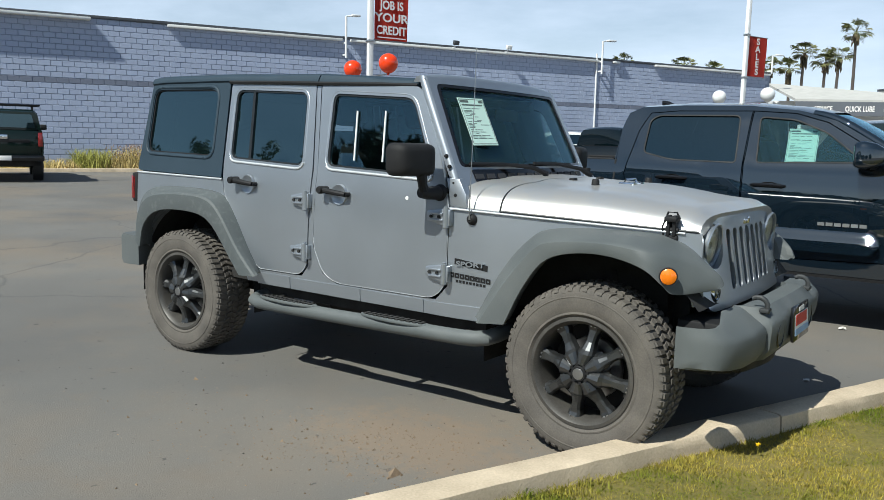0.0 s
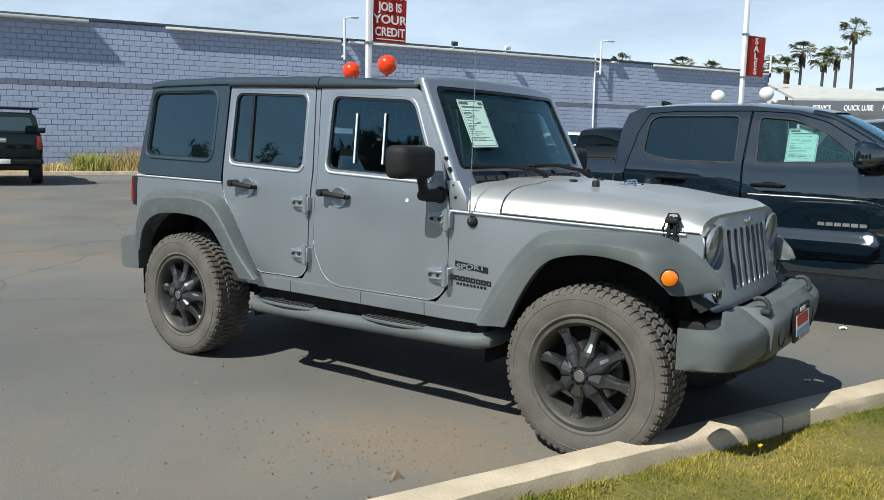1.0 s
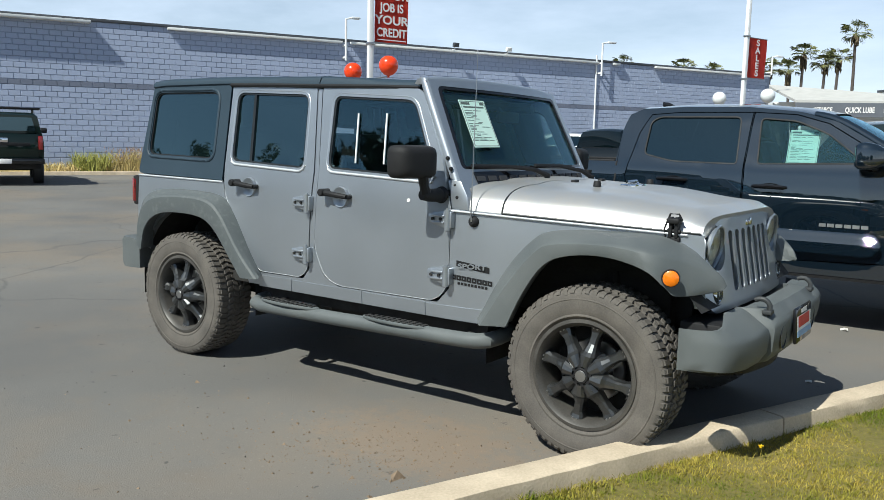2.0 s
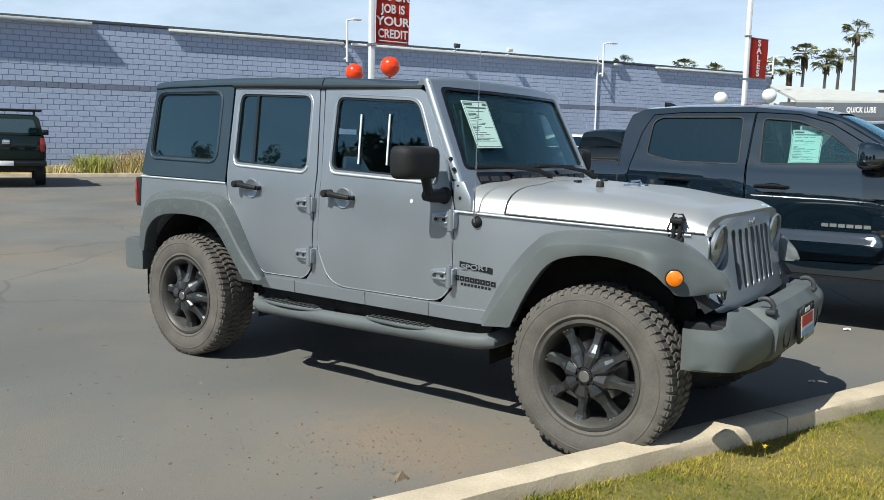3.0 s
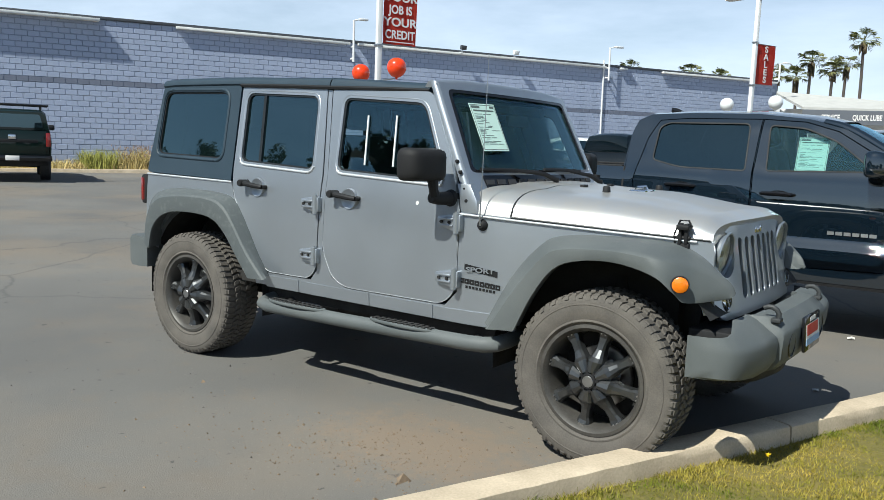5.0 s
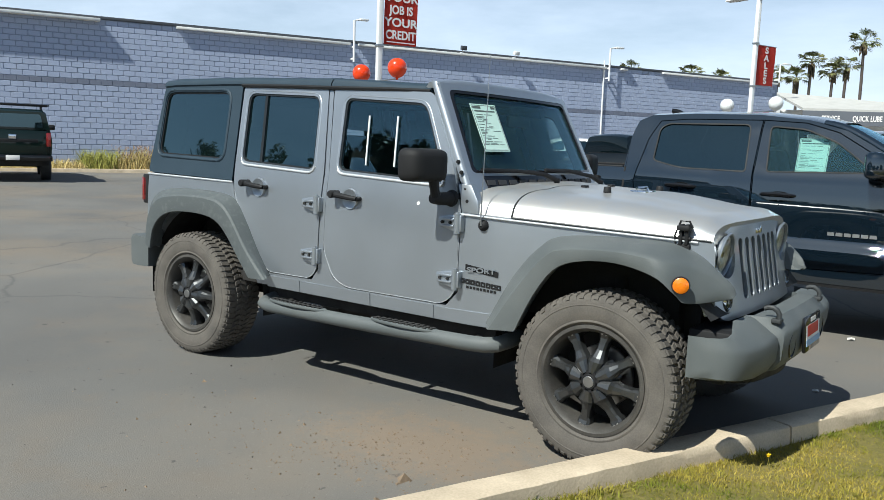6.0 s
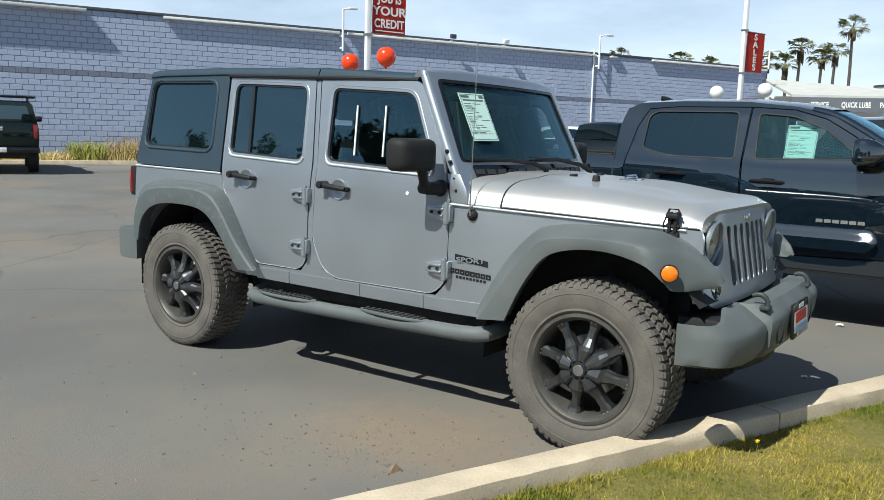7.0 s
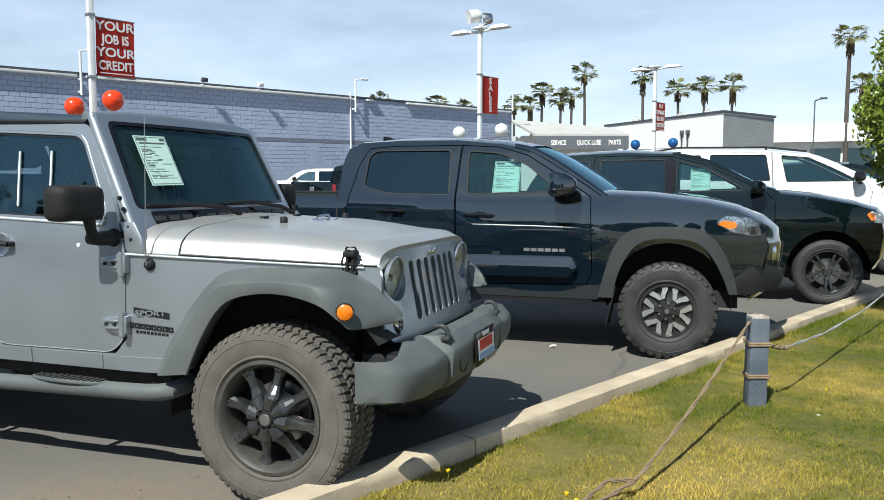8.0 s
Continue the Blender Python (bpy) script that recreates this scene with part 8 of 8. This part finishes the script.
        for x in (-4.1, -3.3):
            box(bm, x - 0.03, -0.88, 1.96, x + 0.03, 0.88, 2.0, 0.01)
            for s in (-0.7, 0.7):
                rod(bm, (x, s, 1.86), (x, s, 1.97), 0.02)
        part("roof_rack", bm, TRIM, c, "black roof rack bars")
    return p


# wheels of the near pickup: machined six-spoke faces on dark wells
T_RIM, T_HALF = 0.222, 0.128
carcass2, tread2 = tyre_mesh(0.40, T_RIM, T_HALF, 34, RUBBER_DARK, 2, 8)
bm = bmesh.new()
for k in range(6):
    t = math.degrees(k * math.tau / 6)
    for s in (-1, 1):
        rings = []
        for q, c, w in ((0.104, s * 0.012, 0.013), (0.136, s * 0.026, 0.021), (0.166, s * 0.050, 0.025), (0.196, s * 0.066, 0.026), (0.217, s * 0.068, 0.027)):
            y = -0.100 + 0.10 * (q - 0.108)
            rings.append([(q, y + 0.035, c - w * 1.1), (q, y, c - w), (q, y, c + w), (q, y + 0.035, c + w * 1.1)])
        loft(bm, rings, m=pose(0, 0, 0, 0, t, 0))
sp2 = finish("spokes", bm, ALLOY, 30)
bm = bmesh.new()
spin(bm, [(0, -0.075), (0.07, -0.078), (0.09, -0.068), (0.205, -0.070), (0.212, -0.06), (0.212, -0.04), (0, -0.04)], 36)
disc2 = finish("wheel_face", bm, RIM_DARK, 35)
inner = []
for k in range(6):
    bm = bmesh.new()
    loft(bm, [[(q, -0.066, -w), (q, y, -w * 0.7), (q, y, w * 0.7), (q, -0.066, w)] for q, y, w in ((0.03, -0.095, 0.030), (0.08, -0.092, 0.026), (0.125, -0.084, 0.034))], m=pose(0, 0, 0, 0, k * 60, 0))
    inner.append(("inner_spoke", finish("inner_spoke", bm, RIM_DARK, 35), ""))
TKIT = [("carcass", carcass2, "black tyre sidewall"), ("tread", tread2, "blocky mud-terrain tread"), ("rim", rim_barrel(T_RIM, T_HALF, 0.1, RIM_DARK), "dark alloy rim"), ("wheel_face", disc2, ""), ("spokes", sp2, "bright machined spokes"),
        ("hub_cap", disc_mesh("hub_cap", 0.034, -0.106, -0.06, RIM_DARK), ""), ("cap_emblem", disc_mesh("cap_emblem", 0.020, -0.108, -0.104, STEEL, 16, 0.001), ""),
        ("wheel_nuts", nuts_mesh(6, 0.064, 0.012, -0.104, -0.06, STEEL, 6, 30), "bright wheel nuts")] + inner
pickup(pose(1.57, 3.65, 0), BLUEBLACK, "black crew-cab pickup with dark flares, sale sheet in its window", TKIT)


# sport utility cars in the row
def suv(at, paint, name, label, kit, dims, glass=GLASS_DARK, rails=False, front_glass=GLASS_SIDE, notice_seed=0, black_b=True):
    """dims: front axle to rear axle, tyre radius, half width, belt height, roof edge points, bonnet points, rear edge points, doors and windows."""
    p = thing(name, at, label, "suv")
    wb_, r, hw, zb = dims["base"], dims["tyre"], dims["half"], dims["belt"]

    def surf(x, z):
        w = hw - 0.03 * ((z - 0.85) / 0.4) ** 2 if z < zb else hw - 0.03 * ((zb - 0.85) / 0.4) ** 2 - 0.34 * (z - zb)
        w -= 0.15 * smoothstep(-0.1, 0.75, x) ** 1.6 + 0.04 * smoothstep(-wb_ - 0.3, -wb_ - 1.0, x)
        w += 0.012 * smoothstep(0.88, 0.95, z) * (1 - smoothstep(1.08, 1.2, z))
        return w

    roof, hood, tail = dims["roof"], dims["hood"], dims["tail"]
    fa, ra = arch_line(0, r + 0.04, r + 0.075, 0.40), arch_line(-wb_, r + 0.04, r + 0.075, 0.40)
    outline = tail + roof + hood[1:] + dims["nose"] + fa + [(-0.48, 0.33), (-wb_ + 0.5, 0.33)] + ra
    fd_, rd_ = dims["fdoor"], dims["rdoor"]
    q = dims["quarter"]
    body, _ = side_part("body_side", outline, [frame_loop(fd_, 0.004), frame_loop(rd_, 0.004), q], surf, paint, p, 0.04, 0.0, 0.10)
    a, _ = car_door("front_door", fd_, dims["fwin"], surf, paint, p, front_glass)
    b, _ = car_door("rear_door", rd_, dims["rwin"], surf, paint, p, glass)
    window("quarter_window", q, surf, body, glass, TRIM, 0.010, 0.010, "dark window glass", False)
    pil = dims["bpillar"]
    if black_b:
        side_part("pillar_cover", pil, [], surf, GLOSSTRIM, p, 0.01, 0.004, 0.15)
    shell("bonnet", hood, [(0.0, 0.055)] + [(0.0, 0.06)] * (len(hood) - 2) + [(0.12, 0.04)], surf, paint, p, 0.003, p=4)
    i = dims["screen"]
    shell("windscreen", list(reversed(roof[-i:])), [(0.13 - 0.02 * k, 0.03) for k in range(i)], surf, GLASS_CLEAR, p, 0.075)
    for s in (-1, 1):
        bm = bmesh.new()
        edge = along(roof[-i:], 9)
        hose(bm, [(x + 0.010, s * (surf(x, z) - 0.036), z + 0.002) for x, z in edge], [0.026] + [0.036] * 7 + [0.026], 10)
        part("windscreen_pillar", bm, paint, p, smooth=60)
    shell("roof", roof[: len(roof) - i + 1], [(0, 0.06)] * (len(roof) - i) + [(0.09, 0.05)], surf, paint, p)
    shell("tailgate", tail, [(-0.12, 0.02)] * len(tail), surf, paint, p)
    shell("nose", [hood[-1]] + dims["nose"], [(0.12, 0.04)] + [(0.17, 0)] * len(dims["nose"]), surf, paint, p)
    side_part("sill_trim", [(-wb_ + 0.52, 0.30), (-0.50, 0.30), (-0.47, 0.42), (-wb_ + 0.48, 0.42)], [], surf, TRIM, p, 0.03, 0.004, 0.3)
    arch_o, arch_i = arc(0, r + 0.04, r + 0.125, 12, 172, 20), arc(0, r + 0.04, r + 0.072, 12, 172, 20)
    for dx in (0, -wb_):
        side_part("wheel_arch", [(x + dx, z) for x, z in arch_o] + [(x + dx, z) for x, z in reversed(arch_i)], [], surf, dims.get("arch", paint), p, 0.04, 0.010, 0.1)
    car_handle(a, surf, dims["handle"][0], dims["handle"][2], paint)
    car_handle(b, surf, dims["handle"][1], dims["handle"][2], paint)
    for s in (-1, 1):
        car_mirror(p, surf, dims["mirror"][0], dims["mirror"][1], dims.get("mirror_mat", paint), s)
    hl = dims["lamp"]
    side_part("headlamp", hl, [], surf, LAMPCHROME, p, 0.01, 0.006, 0.06, "wrapped headlamp")
    side_part("amber_corner", [(x * 0.5 + hl[0][0] * 0.5, z * 0.72 + hl[0][1] * 0.28) for x, z in hl], [], surf, AMBER, p, 0.006, 0.012, 0.06, "amber side lamp")
    if rails:
        for s in (-1, 1):
            bm = bmesh.new()
            pts = [(x, s * (surf(x, z) - 0.08), z + 0.055) for x, z in roof[1: len(roof) - i + 1]]
            hose(bm, pts, 0.016, 8)
            for pt in pts[::2]:
                rod(bm, (pt[0], pt[1], pt[2] - 0.08), pt, 0.02)
            part("roof_rail", bm, TRIM, p, "black roof rail")
    bm = bmesh.new()
    box(bm, -wb_ - 0.6, -0.66, 0.28, 0.5, 0.66, 0.42)
    for x in (0, -wb_):
        rod(bm, (x, -0.7, r), (x, 0.7, r), 0.05)
    part("underbody", bm, CHASSIS, p)
    dark_inside(p, -wb_ - 0.5, -0.62, hw - 0.12, 0.45, 1.02)
    dark_inside(p, -0.5, 0.40, 0.46, 0.45, 1.05, "engine_bay")
    well(p, 0, r + 0.03, r + 0.085, hw - 0.07)
    well(p, -wb_, r + 0.03, r + 0.085, hw - 0.07)
    bm = bmesh.new()
    box(bm, -0.98, -0.70, 0.95, -0.55, 0.70, 1.24, 0.05)
    part("dashboard", bm, DASH, p)
    steering_wheel(p, -1.12, 0.38, 1.20, DASH)
    for x in (-1.65, -2.55):
        for y in (-0.40, 0.40):
            seat(p, x, y, 0.78, SEAT)
    for x in (0, -wb_):
        for s in (-1, 1):
            wheel(kit, p, x, s * (hw - 0.125), r, s, 12)
    if notice_seed:
        x = dims["notice"]
        notice(p, Matrix(((1, 0, 0, x), (0, 0.36, -0.93, -surf(x, 1.48) + 0.06), (0, 0.93, 0.36, 1.485), (0, 0, 0, 1))), 0.235, 0.30, "pale printed sale sheet in the window", notice_seed)
    return p


SKIT = plain_wheel_kit(0.385, 0.262, 0.128, RUBBER_DARK, RIM_BLACK, 5, 60, False, True)
dark = dict(base=2.915, tyre=0.385, half=0.945, belt=1.31,
            tail=[(-3.70, 0.42), (-3.82, 0.70), (-3.80, 1.02), (-3.72, 1.22)],
            roof=[(-3.60, 1.45), (-3.42, 1.72), (-3.18, 1.795), (-2.44, 1.828), (-1.82, 1.805), (-1.40, 1.70), (-1.12, 1.56), (-0.86, 1.42), (-0.57, 1.315)],
            hood=[(-0.57, 1.315), (-0.14, 1.268), (0.286, 1.185), (0.50, 1.12)], nose=[(0.56, 1.06), (0.60, 0.82), (0.56, 0.56), (0.48, 0.42)], screen=5,
            fdoor=[(-1.80, 0.43), (-0.62, 0.45), (-0.60, 1.22), (-0.72, 1.34), (-1.12, 1.53), (-1.42, 1.675), (-1.82, 1.775), (-1.82, 1.3)],
            fwin=rounded([(-1.765, 1.335), (-0.98, 1.355), (-1.0, 1.40), (-1.40, 1.62), (-1.755, 1.725)], 0.03),
            rdoor=[(-2.80, 1.05), (-2.72, 0.80), (-2.46, 0.45), (-1.81, 0.43), (-1.83, 1.3), (-1.83, 1.775), (-2.42, 1.79), (-2.78, 1.775), (-2.80, 1.3)],
            rwin=rounded([(-2.715, 1.365), (-1.875, 1.34), (-1.90, 1.735), (-2.70, 1.735)], 0.03),
            quarter=rounded([(-3.48, 1.46), (-2.86, 1.39), (-2.84, 1.73), (-3.20, 1.715), (-3.38, 1.64)], 0.03),
            bpillar=[(-1.885, 1.34), (-1.76, 1.34), (-1.76, 1.74), (-1.905, 1.745)],
            handle=(-1.62, -2.52, 1.16), mirror=(-0.80, 1.395), lamp=[(0.40, 1.07), (0.46, 1.115), (0.575, 1.075), (0.59, 0.975), (0.50, 0.975)], notice=-1.47)
dark_suv = suv(pose(3.255, 7.36, 0), BLACKPAINT, "sport_utility_car", "glossy black sport utility car with black wheels, parked in line", SKIT, dark, notice_seed=13)
WKIT = plain_wheel_kit(0.405, 0.270, 0.135, RUBBER_DARK, ALLOY, 6, 50)
white = dict(base=2.95, tyre=0.405, half=1.0, belt=1.43,
             tail=[(-3.95, 0.50), (-4.05, 0.80), (-4.03, 1.20), (-3.98, 1.45)],
             roof=[(-3.93, 1.70), (-3.82, 1.90), (-3.37, 1.975), (-1.97, 1.965), (-1.36, 1.895), (-1.05, 1.77), (-0.80, 1.645), (-0.50, 1.50), (-0.28, 1.425)],
             hood=[(-0.28, 1.425), (0.05, 1.40), (0.50, 1.36), (0.80, 1.28)], nose=[(0.86, 1.10), (0.88, 0.8), (0.84, 0.55), (0.56, 0.42)], screen=5,
             fdoor=[(-1.85, 0.50), (-0.55, 0.52), (-0.42, 1.30), (-0.50, 1.46), (-0.82, 1.625), (-1.08, 1.75), (-1.38, 1.87), (-1.88, 1.93), (-1.86, 1.42)],
             fwin=rounded([(-1.66, 1.455), (-0.68, 1.47), (-0.70, 1.520), (-1.02, 1.695), (-1.34, 1.845), (-1.745, 1.885)], 0.03),
             rdoor=[(-2.92, 1.15), (-2.80, 0.90), (-2.46, 0.52), (-1.86, 0.50), (-1.87, 1.42), (-1.89, 1.93), (-2.90, 1.945)],
             rwin=rounded([(-2.84, 1.47), (-1.905, 1.47), (-1.975, 1.895), (-2.84, 1.90)], 0.04),
             quarter=rounded([(-3.80, 1.50), (-2.98, 1.48), (-2.98, 1.90), (-3.70, 1.89)], 0.04),
             bpillar=[], handle=(-1.62, -2.62, 1.25), mirror=(-0.62, 1.53), lamp=[(0.55, 1.22), (0.60, 1.28), (0.80, 1.24), (0.84, 1.10), (0.66, 1.10)], notice=0, arch=WHITECAR, mirror_mat=GLOSSTRIM)
suv(pose(4.75, 11.0, 0), WHITECAR, "large_utility_car", "large white sport utility car with dark rear windows and roof rails", WKIT, white, rails=True, black_b=False)
copy_thing(dark_suv, pose(6.4, 14.8, 0))

# second row and the far edge of the lot
PKIT = plain_wheel_kit(0.40, 0.240, 0.128, RUBBER_DARK, ALLOY, 6, 40)
pickup(pose(-7.27, 21.6, 0, 0, 0, 69) @ Matrix.Diagonal((1.06, 1.06, 1.08, 1)), BLACKPAINT, "black full-size pickup seen from its tailgate, parked in the row behind", PKIT, False, False, True)
pickup(pose(-17.1, 29.4, 0, 0, 0, 207) @ Matrix.Diagonal((1.08, 1.08, 1.10, 1)), WHITECAR, "white crew-cab pickup parked in the row behind", PKIT, False, False, True)
pickup(pose(-25.78, 10.05, 0, 0, 0, 152) @ Matrix.Diagonal((1.10, 1.08, 1.10, 1)), GREENBLACK, "dark green pickup with a camper shell parked by the wall", PKIT, False, False, True, True)
